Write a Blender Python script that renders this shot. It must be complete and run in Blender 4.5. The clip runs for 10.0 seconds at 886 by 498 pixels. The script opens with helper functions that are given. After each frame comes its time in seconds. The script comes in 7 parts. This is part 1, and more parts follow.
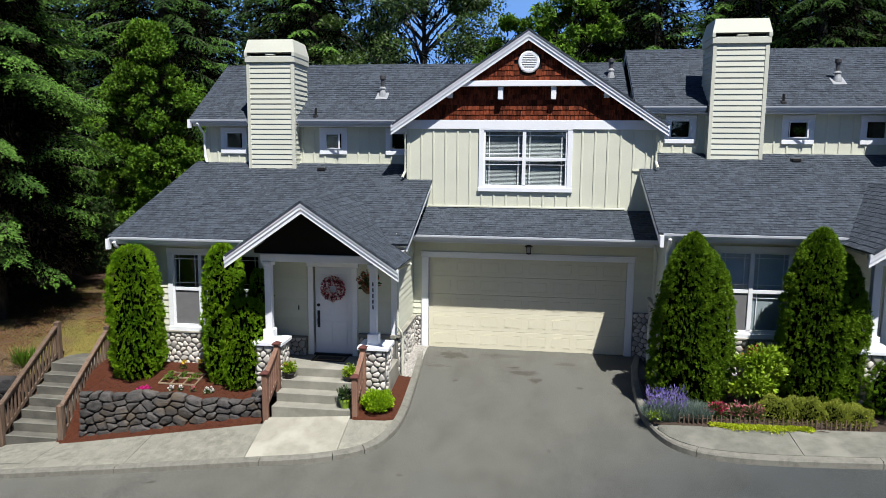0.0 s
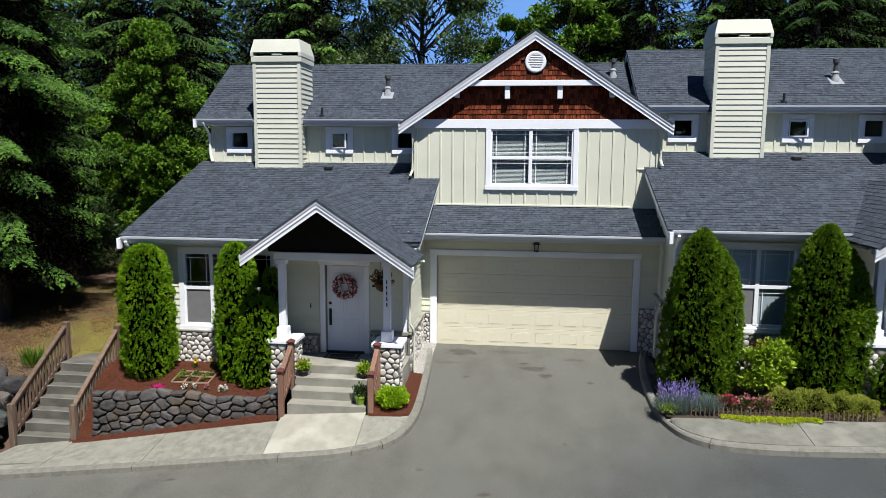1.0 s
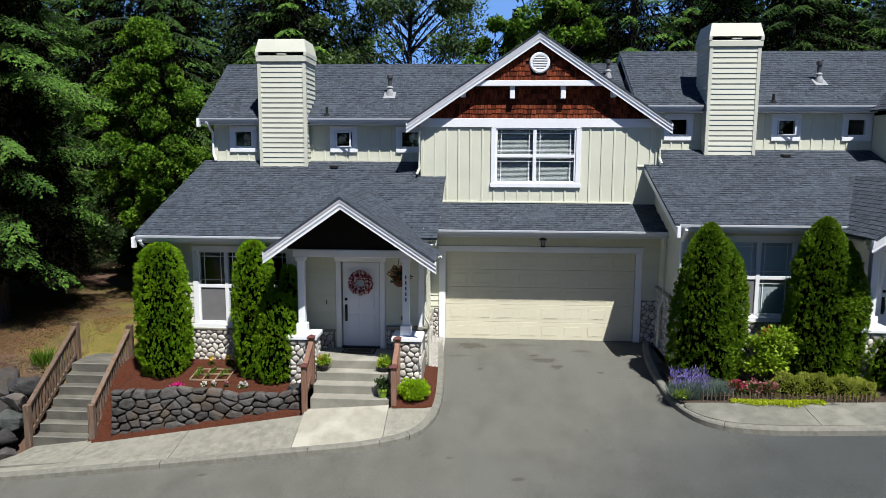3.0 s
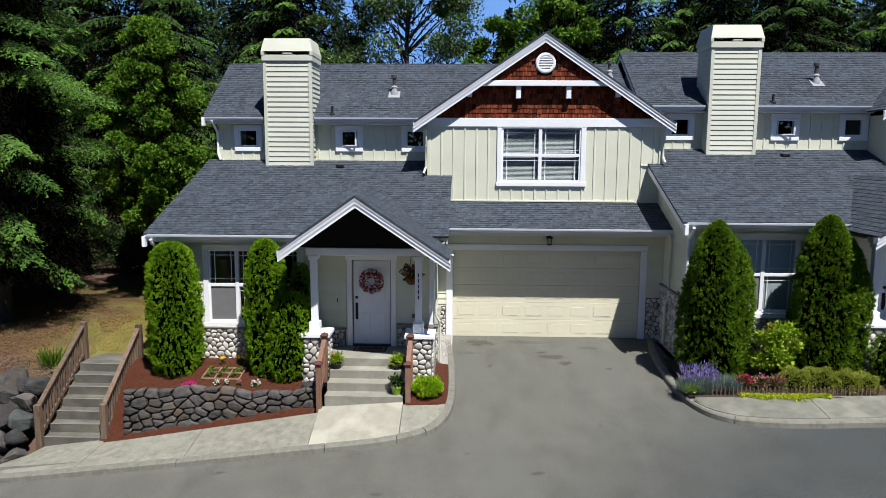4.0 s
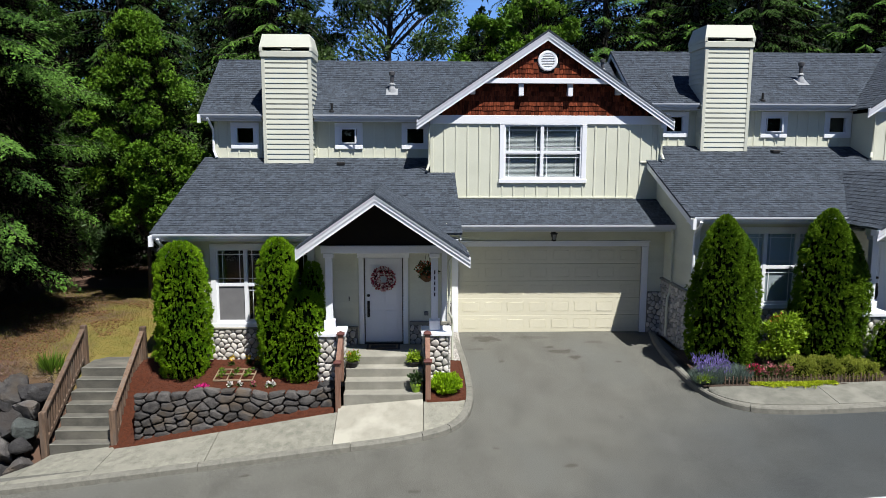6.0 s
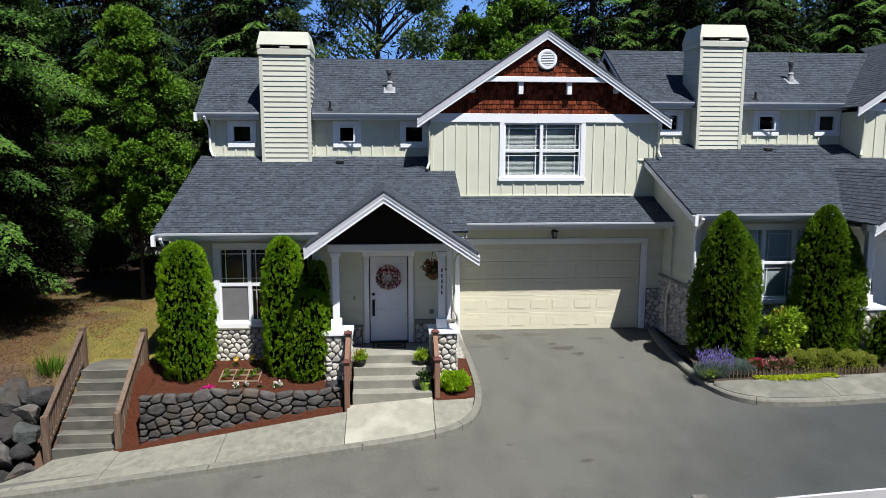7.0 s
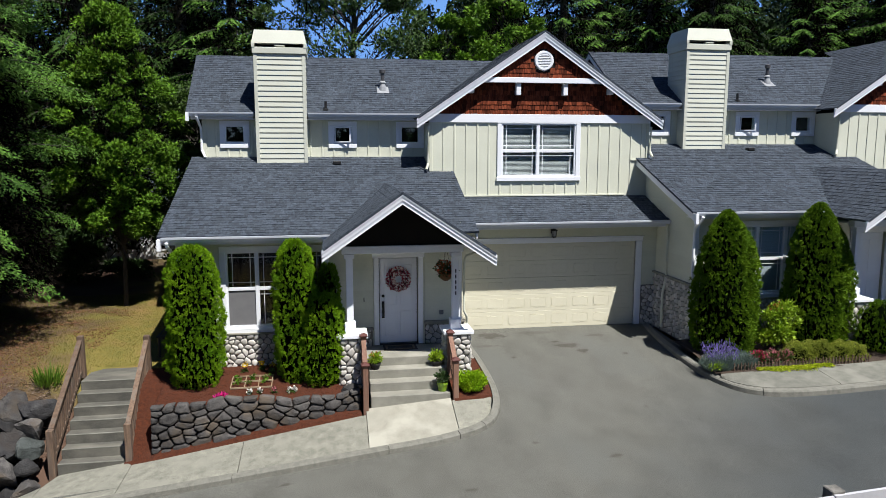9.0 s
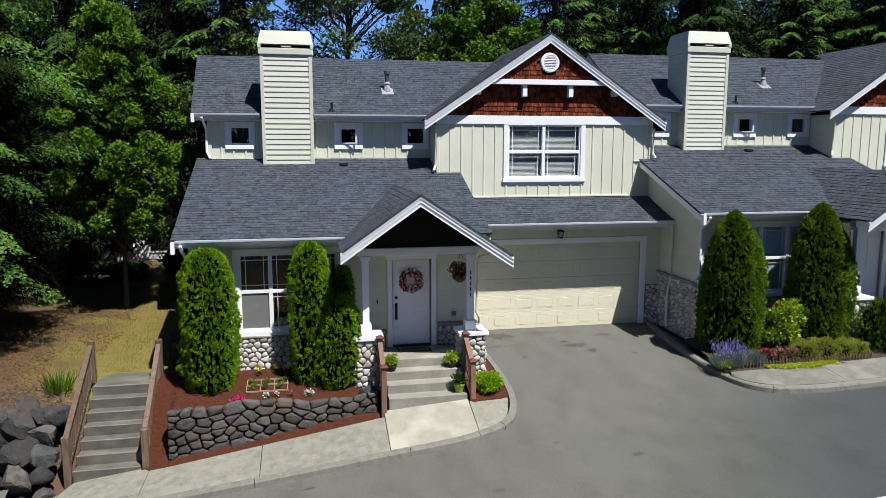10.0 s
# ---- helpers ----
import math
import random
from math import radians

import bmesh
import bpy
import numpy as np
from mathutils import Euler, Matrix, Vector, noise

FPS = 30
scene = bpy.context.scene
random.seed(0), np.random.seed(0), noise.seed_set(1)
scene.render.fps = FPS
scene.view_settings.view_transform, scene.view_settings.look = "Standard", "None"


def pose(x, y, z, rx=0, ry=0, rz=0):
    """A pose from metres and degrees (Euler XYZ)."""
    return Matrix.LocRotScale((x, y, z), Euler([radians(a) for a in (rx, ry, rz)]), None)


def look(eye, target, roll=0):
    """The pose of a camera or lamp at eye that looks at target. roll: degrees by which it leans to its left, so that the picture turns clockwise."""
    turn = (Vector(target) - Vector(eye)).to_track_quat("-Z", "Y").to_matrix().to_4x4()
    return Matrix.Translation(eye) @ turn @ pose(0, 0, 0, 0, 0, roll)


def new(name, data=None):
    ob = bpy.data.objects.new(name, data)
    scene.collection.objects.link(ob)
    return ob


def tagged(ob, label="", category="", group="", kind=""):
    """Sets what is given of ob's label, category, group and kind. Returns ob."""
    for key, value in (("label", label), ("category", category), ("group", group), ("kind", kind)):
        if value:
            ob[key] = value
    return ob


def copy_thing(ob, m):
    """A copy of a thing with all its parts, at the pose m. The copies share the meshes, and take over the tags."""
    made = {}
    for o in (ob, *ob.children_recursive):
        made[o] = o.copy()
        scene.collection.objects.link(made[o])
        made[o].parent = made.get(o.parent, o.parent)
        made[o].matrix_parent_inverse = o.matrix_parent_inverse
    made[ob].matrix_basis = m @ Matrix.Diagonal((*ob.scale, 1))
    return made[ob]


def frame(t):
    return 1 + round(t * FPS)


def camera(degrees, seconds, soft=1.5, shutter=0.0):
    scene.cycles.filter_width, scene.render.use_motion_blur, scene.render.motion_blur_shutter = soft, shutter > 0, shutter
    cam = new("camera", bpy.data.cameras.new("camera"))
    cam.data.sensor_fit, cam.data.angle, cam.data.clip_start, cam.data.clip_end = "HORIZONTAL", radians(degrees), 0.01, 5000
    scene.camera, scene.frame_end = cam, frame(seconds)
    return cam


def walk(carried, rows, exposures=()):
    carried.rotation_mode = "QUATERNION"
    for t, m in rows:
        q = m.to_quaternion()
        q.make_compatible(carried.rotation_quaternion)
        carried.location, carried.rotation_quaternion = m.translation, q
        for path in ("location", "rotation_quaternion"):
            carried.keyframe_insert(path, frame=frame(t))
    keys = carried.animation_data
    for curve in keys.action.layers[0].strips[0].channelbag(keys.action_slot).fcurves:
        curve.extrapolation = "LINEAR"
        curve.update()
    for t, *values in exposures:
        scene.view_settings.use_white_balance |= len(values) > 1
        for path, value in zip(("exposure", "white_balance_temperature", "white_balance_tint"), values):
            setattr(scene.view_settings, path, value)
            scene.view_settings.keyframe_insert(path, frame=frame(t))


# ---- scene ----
cam = camera(64.2, 10.0, soft=0.6)
PATH = [
    (0, (0.62, -0.444, 4.996), (0.351, 1.519, 4.725), 0.5),
    (0.5, (0.332, -0.576, 4.975), (0.087, 1.39, 4.705), 0.5),
    (1, (0.035, -0.703, 4.967), (-0.19, 1.266, 4.696), 0.4),
    (1.5, (-0.266, -0.818, 4.957), (-0.472, 1.153, 4.687), 0.4),
    (2, (-0.558, -0.955, 4.942), (-0.736, 1.019, 4.672), 0.4),
    (2.5, (-0.855, -1.099, 4.94), (-0.998, 0.877, 4.669), 0.3),
    (4, (-1.818, -1.406, 4.914), (-1.882, 0.574, 4.642), 0.3),
    (4.5, (-2.162, -1.45, 4.906), (-2.196, 0.531, 4.634), 0.3),
    (5, (-2.52, -1.465, 4.893), (-2.523, 0.516, 4.62), 0.2),
    (5.5, (-2.873, -1.451, 4.883), (-2.839, 0.53, 4.609), 0.2),
    (7, (-3.988, -1.4, 4.831), (-3.84, 0.575, 4.555), 0.1),
    (7.5, (-4.351, -1.373, 4.831), (-4.166, 0.599, 4.554), 0.1),
    (8, (-4.754, -1.321, 4.842), (-4.528, 0.647, 4.563), 0.1),
    (8.5, (-5.163, -1.276, 4.86), (-4.894, 0.686, 4.581), 0.1),
    (9, (-5.581, -1.223, 4.881), (-5.268, 0.732, 4.601), 0.0),
    (9.5, (-6.022, -1.17, 4.926), (-5.672, 0.779, 4.643), 0.0),
    (10, (-6.457, -1.106, 4.948), (-6.075, 0.836, 4.665), 0.0),
]
walk(cam, [(t, look(eye, target, roll)) for t, eye, target, roll in PATH])

# ---------------------------------------------------------------- world and sun
SUN_TO = Vector((0.287, -0.456, 1.0)).normalized()
world = bpy.data.worlds.new("sky")
scene.world = world
world.use_nodes = True
wn = world.node_tree
sky = wn.nodes.new("ShaderNodeTexSky")
sky.sky_type = "NISHITA"
sky.sun_disc = False
sky.sun_elevation = math.asin(SUN_TO.z)
sky.sun_rotation = math.atan2(SUN_TO.x, SUN_TO.y)
sky.air_density, sky.dust_density, sky.ozone_density = 0.8, 0.0, 3.0
tint = wn.nodes.new("ShaderNodeMix")
tint.data_type, tint.blend_type = "RGBA", "MULTIPLY"
tint.inputs[0].default_value = 1.0
tint.inputs[7].default_value = (0.78, 0.94, 1.24, 1)
wn.links.new(sky.outputs[0], tint.inputs[6])
wn.links.new(tint.outputs[2], wn.nodes["Background"].inputs[0])
wn.nodes["Background"].inputs[1].default_value = 0.046
sun_data = bpy.data.lights.new("sun", "SUN")
sun_data.energy, sun_data.angle, sun_data.color = 5.0, radians(0.5), (1.0, 0.975, 0.94)
sun = new("sun", sun_data)
sun.matrix_world = look((20, -30, 60), Vector((20, -30, 60)) - SUN_TO)
scene.view_settings.exposure = 0.65

# ---------------------------------------------------------------- materials


def mat(name, c1, c2, scale=3.0, fine=60.0, rough=0.75, bump=0.15, rnd=0.0, island=0.0, metal=0.0,
        stretch=(1, 1, 1), spec=0.3, c3=None, patch=0.5, transl=0.0, grain=0.5):
    """Two-scale procedural surface in world space; rnd varies whole pieces, island varies joined pieces."""
    m = bpy.data.materials.new(name)
    m.use_nodes = True
    t = m.node_tree
    n, ln = t.nodes, t.links
    b = n["Principled BSDF"]
    geo = n.new("ShaderNodeNewGeometry")
    mp = n.new("ShaderNodeMapping")
    mp.inputs["Scale"].default_value = stretch
    ln.new(geo.outputs["Position"], mp.inputs[0])
    big, small = n.new("ShaderNodeTexNoise"), n.new("ShaderNodeTexNoise")
    for node, s, d in ((big, scale, 4.0), (small, fine, 2.0)):
        node.inputs["Scale"].default_value = s
        node.inputs["Detail"].default_value = d
        ln.new(mp.outputs[0], node.inputs["Vector"])
    add = n.new("ShaderNodeMath")
    add.operation = "MULTIPLY_ADD"
    ln.new(small.outputs["Fac"], add.inputs[0])
    add.inputs[1].default_value = grain
    ln.new(big.outputs["Fac"], add.inputs[2])
    ramp = n.new("ShaderNodeMapRange")
    ramp.inputs[1].default_value, ramp.inputs[2].default_value = 0.5 + grain * 0.5 - patch * 0.5, 0.5 + grain * 0.5 + patch * 0.5
    ln.new(add.outputs[0], ramp.inputs[0])
    mix = n.new("ShaderNodeMix")
    mix.data_type = "RGBA"
    mix.inputs[6].default_value, mix.inputs[7].default_value = (*c1, 1), (*c2, 1)
    ln.new(ramp.outputs[0], mix.inputs[0])
    colour = mix.outputs[2]
    if c3:
        mid = n.new("ShaderNodeTexNoise")
        mid.inputs["Scale"].default_value = scale * 0.35
        mid.inputs["Detail"].default_value = 5.0
        ln.new(mp.outputs[0], mid.inputs["Vector"])
        r3 = n.new("ShaderNodeMapRange")
        r3.inputs[1].default_value, r3.inputs[2].default_value = 0.5, 0.66
        ln.new(mid.outputs["Fac"], r3.inputs[0])
        m3 = n.new("ShaderNodeMix")
        m3.data_type = "RGBA"
        ln.new(r3.outputs[0], m3.inputs[0])
        ln.new(colour, m3.inputs[6])
        m3.inputs[7].default_value = (*c3, 1)
        colour = m3.outputs[2]
    if rnd or island:
        src = n.new("ShaderNodeObjectInfo").outputs["Random"] if rnd else geo.outputs["Random Per Island"]
        amt = rnd or island
        mr = n.new("ShaderNodeMapRange")
        mr.inputs[3].default_value, mr.inputs[4].default_value = 1 - amt, 1 + amt
        ln.new(src, mr.inputs[0])
        hsv = n.new("ShaderNodeHueSaturation")
        ln.new(mr.outputs[0], hsv.inputs["Value"])
        ln.new(colour, hsv.inputs["Color"])
        colour = hsv.outputs[0]
    ln.new(colour, b.inputs["Base Color"])
    b.inputs["Roughness"].default_value = rough
    b.inputs["Metallic"].default_value = metal
    b.inputs["Specular IOR Level"].default_value = spec
    if bump:
        bp = n.new("ShaderNodeBump")
        bp.inputs["Strength"].default_value = bump
        bp.inputs["Distance"].default_value = 0.02
        ln.new(add.outputs[0], bp.inputs["Height"])
        ln.new(bp.outputs[0], b.inputs["Normal"])
    if transl:
        tr = n.new("ShaderNodeBsdfTranslucent")
        ln.new(colour, tr.inputs[0])
        ms = n.new("ShaderNodeMixShader")
        ms.inputs[0].default_value = transl
        ln.new(b.outputs[0], ms.inputs[1])
        ln.new(tr.outputs[0], ms.inputs[2])
        ln.new(ms.outputs[0], n["Material Output"].inputs[0])
    return m


def glass_mat(name, tint=(0.9, 0.95, 0.95)):
    """A pane: mostly clear, with a mirror sheen that grows at grazing angles."""
    m = bpy.data.materials.new(name)
    m.use_nodes = True
    n, ln = m.node_tree.nodes, m.node_tree.links
    n.remove(n["Principled BSDF"])
    tr, gl, lw, pw, ma, mx = (n.new(k) for k in ("ShaderNodeBsdfTransparent", "ShaderNodeBsdfGlossy", "ShaderNodeLayerWeight", "ShaderNodeMath", "ShaderNodeMath", "ShaderNodeMixShader"))
    tr.inputs[0].default_value = (*tint, 1)
    gl.inputs["Roughness"].default_value = 0.02
    lw.inputs[0].default_value = 0.5
    pw.operation, ma.operation = "POWER", "MULTIPLY_ADD"
    pw.inputs[1].default_value = 4.0
    ma.inputs[1].default_value, ma.inputs[2].default_value = 0.85, 0.055
    ln.new(lw.outputs["Facing"], pw.inputs[0])
    ln.new(pw.outputs[0], ma.inputs[0])
    ln.new(ma.outputs[0], mx.inputs[0])
    ln.new(tr.outputs[0], mx.inputs[1])
    ln.new(gl.outputs[0], mx.inputs[2])
    ln.new(mx.outputs[0], n["Material Output"].inputs[0])
    return m


M_WHITE = mat("white_trim_paint", (0.82, 0.84, 0.87), (0.74, 0.76, 0.79), 1.5, 40, 0.5, 0.05)
M_SIDING = mat("cream_siding_paint", (0.63, 0.64, 0.525), (0.55, 0.56, 0.455), 1.2, 30, 0.6, 0.06, rnd=0.03)
M_CHIM = mat("pale_cream_siding_paint", (0.575, 0.59, 0.50), (0.51, 0.52, 0.44), 1.2, 30, 0.6, 0.06, rnd=0.03)
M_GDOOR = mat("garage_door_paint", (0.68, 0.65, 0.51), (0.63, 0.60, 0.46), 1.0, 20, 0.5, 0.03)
M_ROOF = mat("asphalt_shingle", (0.028, 0.035, 0.046), (0.066, 0.080, 0.100), 14.0, 70, 0.92, 0.7, island=0.26, spec=0.2, c3=(0.050, 0.060, 0.074), patch=0.4, grain=0.8)
M_GUTTER = mat("white_gutter_metal", (0.62, 0.65, 0.70), (0.55, 0.58, 0.63), 2, 40, 0.4, 0.03, spec=0.5)
M_CEDAR = mat("red_cedar_shingle", (0.215, 0.052, 0.022), (0.035, 0.008, 0.005), 5, 50, 0.85, 0.3, rnd=0.6, stretch=(6, 6, 1), spec=0.1)
# near-black board; on the porch gable its colour stands in for shade
M_DARK = mat("near_black_board", (0.006, 0.004, 0.003), (0.003, 0.002, 0.002), 4, 40, 0.8, 0.2)
M_STONE = mat("river_stone", (0.52, 0.49, 0.44), (0.36, 0.35, 0.33), 5, 50, 0.85, 0.25, rnd=0.28)
M_MORTAR = mat("grey_mortar", (0.19, 0.183, 0.17), (0.12, 0.117, 0.108), 6, 70, 0.95, 0.4)
M_BASALT = mat("basalt_rock", (0.032, 0.030, 0.030), (0.094, 0.088, 0.082), 7, 45, 0.9, 1.0, rnd=0.35, c3=(0.080, 0.064, 0.048))
M_DARKSOIL = mat("dark_joint_soil", (0.018, 0.014, 0.011), (0.010, 0.008, 0.007), 8, 60, 0.95, 0.4)
M_BOULDER = mat("field_boulder", (0.015, 0.0145, 0.016), (0.044, 0.043, 0.042), 6, 35, 0.9, 1.0, rnd=0.3, c3=(0.036, 0.030, 0.026))
M_CONC = mat("old_concrete", (0.268, 0.262, 0.214), (0.125, 0.124, 0.102), 5.5, 55, 0.9, 0.25, rnd=0.06, c3=(0.226, 0.221, 0.182), patch=0.65, grain=0.8)
M_CONC3 = mat("grey_pavement_concrete", (0.18, 0.178, 0.150), (0.105, 0.105, 0.088), 5.5, 55, 0.9, 0.25, rnd=0.06, c3=(0.195, 0.192, 0.162), patch=0.75, grain=0.8)
M_CONC2 = mat("pale_new_concrete", (0.33, 0.318, 0.262), (0.215, 0.206, 0.168), 4.5, 60, 0.9, 0.25, c3=(0.355, 0.342, 0.284), patch=0.8, grain=0.8)
M_KERB = mat("kerb_concrete", (0.215, 0.210, 0.177), (0.105, 0.103, 0.088), 9, 70, 0.9, 0.3, rnd=0.06, c3=(0.18, 0.176, 0.150), patch=0.8, grain=0.9)
M_STAIR = mat("stair_concrete", (0.125, 0.120, 0.100), (0.065, 0.063, 0.055), 5, 70, 0.9, 0.3, c3=(0.15, 0.142, 0.118), stretch=(0.5, 1, 1))
M_STEP = mat("pale_step_concrete", (0.270, 0.262, 0.220), (0.175, 0.170, 0.142), 4, 70, 0.9, 0.3, c3=(0.30, 0.29, 0.245), patch=0.8, grain=1.0)
M_WOOD = mat("weathered_cedar_wood", (0.175, 0.115, 0.077), (0.075, 0.05, 0.036), 3, 40, 0.85, 0.3, rnd=0.22, stretch=(8, 8, 1.2), c3=(0.13, 0.10, 0.078))
M_WOODRED = mat("stained_cedar_wood", (0.265, 0.150, 0.105), (0.150, 0.078, 0.054), 3, 40, 0.75, 0.25, rnd=0.15, stretch=(8, 8, 1.2), c3=(0.21, 0.125, 0.088))
M_POSTCAP = mat("dark_red_post_cap", (0.11, 0.035, 0.028), (0.07, 0.024, 0.02), 6, 60, 0.6, 0.1)
M_MULCH = mat("red_bark_mulch", (0.088, 0.023, 0.008), (0.042, 0.012, 0.005), 14, 120, 0.95, 1.0, c3=(0.066, 0.020, 0.009))
M_LITTER = mat("needle_litter", (0.11, 0.046, 0.024), (0.185, 0.092, 0.048), 6, 60, 0.95, 0.2, island=0.45)
M_GRAVEL = mat("grey_gravel", (0.42, 0.40, 0.36), (0.22, 0.21, 0.195), 20, 90, 0.95, 0.4, island=0.35)
M_CHIP = mat("bark_chip", (0.10, 0.028, 0.010), (0.06, 0.017, 0.008), 20, 90, 0.95, 0.3, island=0.3)
M_DOOR = mat("white_door_paint", (0.80, 0.83, 0.89), (0.76, 0.79, 0.85), 2, 30, 0.45, 0.03)
M_BLACK = mat("black_metal", (0.012, 0.012, 0.013), (0.02, 0.02, 0.02), 10, 60, 0.45, 0.05)
M_RUBBER = mat("door_mat_fibre", (0.05, 0.04, 0.03), (0.03, 0.024, 0.02), 20, 120, 0.95, 0.4)
M_MATMID = mat("brown_mat_weave", (0.22, 0.15, 0.09), (0.15, 0.10, 0.06), 20, 120, 0.95, 0.4)
M_BLIND = mat("white_blind_slat", (0.42, 0.43, 0.43), (0.36, 0.37, 0.37), 5, 40, 0.6, 0.02)
# paler, bluer slats carry sky light painted in for the shaded window
M_BLINDPALE = mat("sky_tinted_blind_slat", (0.68, 0.74, 0.82), (0.60, 0.66, 0.74), 5, 40, 0.6, 0.02)
# room surfaces painted near-black so the panes look into darkness
M_ROOM = mat("near_black_room", (0.012, 0.012, 0.013), (0.008, 0.008, 0.009), 1, 20, 0.9, 0.0)
M_SCREEN = mat("insect_screen", (0.17, 0.17, 0.175), (0.14, 0.14, 0.145), 4, 200, 0.8, 0.1)
M_CLOTH = mat("grey_shade_cloth", (0.36, 0.39, 0.42), (0.30, 0.33, 0.36), 4, 200, 0.8, 0.1)
M_GLASS = glass_mat("window_glass")
M_VENT = mat("galvanised_metal", (0.20, 0.205, 0.215), (0.14, 0.145, 0.15), 8, 60, 0.5, 0.1, metal=0.4)
M_PIPE = mat("dull_grey_pipe", (0.10, 0.10, 0.105), (0.06, 0.06, 0.065), 8, 60, 0.5, 0.1, metal=0.3)
M_FLASH = mat("pale_flashing_paint", (0.33, 0.345, 0.36), (0.22, 0.23, 0.24), 8, 60, 0.5, 0.1)
M_TERRA = mat("dark_flower_pot", (0.03, 0.028, 0.028), (0.02, 0.02, 0.02), 8, 60, 0.6, 0.1)
M_LIME = mat("lime_green_glaze", (0.22, 0.36, 0.03), (0.17, 0.29, 0.02), 6, 40, 0.25, 0.03, spec=0.5)
M_BASKET = mat("coir_basket", (0.16, 0.09, 0.045), (0.09, 0.05, 0.025), 12, 90, 0.95, 0.6)
M_BARK = mat("tree_bark", (0.088, 0.080, 0.069), (0.040, 0.036, 0.031), 6, 50, 0.95, 0.8, stretch=(3, 3, 0.6))
# near-black twigs: the inner shade of the crowns is put into this colour
M_CROWNSHADE = mat("crown_shade_twigs", (0.005, 0.0045, 0.0035), (0.003, 0.0026, 0.002), 3, 20, 1.0, 0.0, island=0.3, spec=0.0)
M_FIR = mat("fir_needles", (0.026, 0.068, 0.013), (0.128, 0.255, 0.038), 0.8, 9, 0.7, 0.0, island=0.4, spec=0.1, transl=0.06)
M_FIR2 = mat("cedar_sprays", (0.010, 0.030, 0.006), (0.052, 0.108, 0.018), 0.8, 9, 0.7, 0.0, island=0.4, spec=0.1, transl=0.06)
M_LEAF = mat("maple_leaves", (0.032, 0.088, 0.005), (0.108, 0.208, 0.012), 1.6, 9, 0.6, 0.0, island=0.45, spec=0.15, transl=0.12)
M_LEAF2 = mat("alder_leaves", (0.020, 0.050, 0.007), (0.062, 0.112, 0.016), 1.6, 9, 0.5, 0.0, island=0.35, spec=0.35, transl=0.2)
M_THUJA = mat("thuja_sprays", (0.078, 0.185, 0.006), (0.19, 0.325, 0.011), 2.5, 20, 0.6, 0.0, island=0.35, spec=0.08, transl=0.25)
M_THUJA2 = mat("dark_thuja_sprays", (0.044, 0.100, 0.005), (0.125, 0.215, 0.010), 2.5, 20, 0.6, 0.0, island=0.35, spec=0.08, transl=0.2)
# near-black core colour stands in for shade between the sprays
M_CORESHADE = mat("core_shade", (0.0022, 0.004, 0.0014), (0.0014, 0.0025, 0.001), 5, 30, 1.0, 0.0, spec=0.0)
M_YELLOWLEAF = mat("yellow_green_leaves", (0.15, 0.26, 0.012), (0.26, 0.37, 0.018), 4, 20, 0.5, 0.0, island=0.3, spec=0.35, transl=0.3)
M_LIMELEAF = mat("lime_groundcover", (0.30, 0.40, 0.012), (0.42, 0.46, 0.02), 4, 20, 0.6, 0.0, island=0.25, transl=0.3)
M_LIMESHRUB = mat("lime_shrub_leaves", (0.19, 0.36, 0.010), (0.31, 0.46, 0.016), 6, 20, 0.6, 0.0, island=0.3, spec=0.1, transl=0.25)
M_HEATH = mat("heather_leaves", (0.22, 0.27, 0.030), (0.33, 0.36, 0.055), 4, 20, 0.6, 0.0, island=0.35, transl=0.25)
M_DEEPLEAF = mat("dark_shrub_leaves", (0.022, 0.05, 0.012), (0.045, 0.085, 0.02), 4, 20, 0.5, 0.0, island=0.35, spec=0.35, transl=0.25)
M_LAVSTEM = mat("lavender_foliage", (0.13, 0.18, 0.15), (0.20, 0.26, 0.22), 4, 20, 0.7, 0.0, island=0.3, transl=0.2)
M_LAVENDER = mat("lavender_blossom", (0.17, 0.14, 0.38), (0.27, 0.22, 0.50), 6, 30, 0.8, 0.0, island=0.3, transl=0.2)
M_REDFLOWER = mat("crimson_blossom", (0.42, 0.015, 0.06), (0.55, 0.05, 0.14), 8, 40, 0.7, 0.0, island=0.35, transl=0.2)
M_PINKFLOWER = mat("dusty_pink_blossom", (0.42, 0.10, 0.14), (0.5, 0.2, 0.22), 8, 40, 0.7, 0.0, island=0.35, transl=0.2)
M_MAGENTA = mat("magenta_blossom", (0.52, 0.012, 0.16), (0.62, 0.03, 0.24), 8, 40, 0.7, 0.0, island=0.3, transl=0.2)
M_WHITEFLOWER = mat("white_blossom", (0.75, 0.73, 0.70), (0.62, 0.58, 0.55), 8, 40, 0.7, 0.0, island=0.2, transl=0.2)
M_YELFLOWER = mat("yellow_blossom", (0.6, 0.42, 0.02), (0.5, 0.34, 0.02), 8, 40, 0.7, 0.0, island=0.3, transl=0.2)
M_ORANGE = mat("rust_orange_blossom", (0.42, 0.10, 0.02), (0.32, 0.05, 0.03), 8, 40, 0.7, 0.0, island=0.4, transl=0.2)
M_WREATH = mat("rose_berry_wreath", (0.30, 0.02, 0.045), (0.56, 0.12, 0.17), 20, 60, 0.7, 0.0, island=0.5)
M_WREATHPALE = mat("cream_wreath_blossom", (0.88, 0.80, 0.76), (0.80, 0.56, 0.56), 20, 60, 0.7, 0.0, island=0.2)
M_GRASSBLADE = mat("dry_grass_blades", (0.225, 0.172, 0.042), (0.125, 0.13, 0.02), 0.9, 15, 0.8, 0.0, island=0.35, transl=0.2)
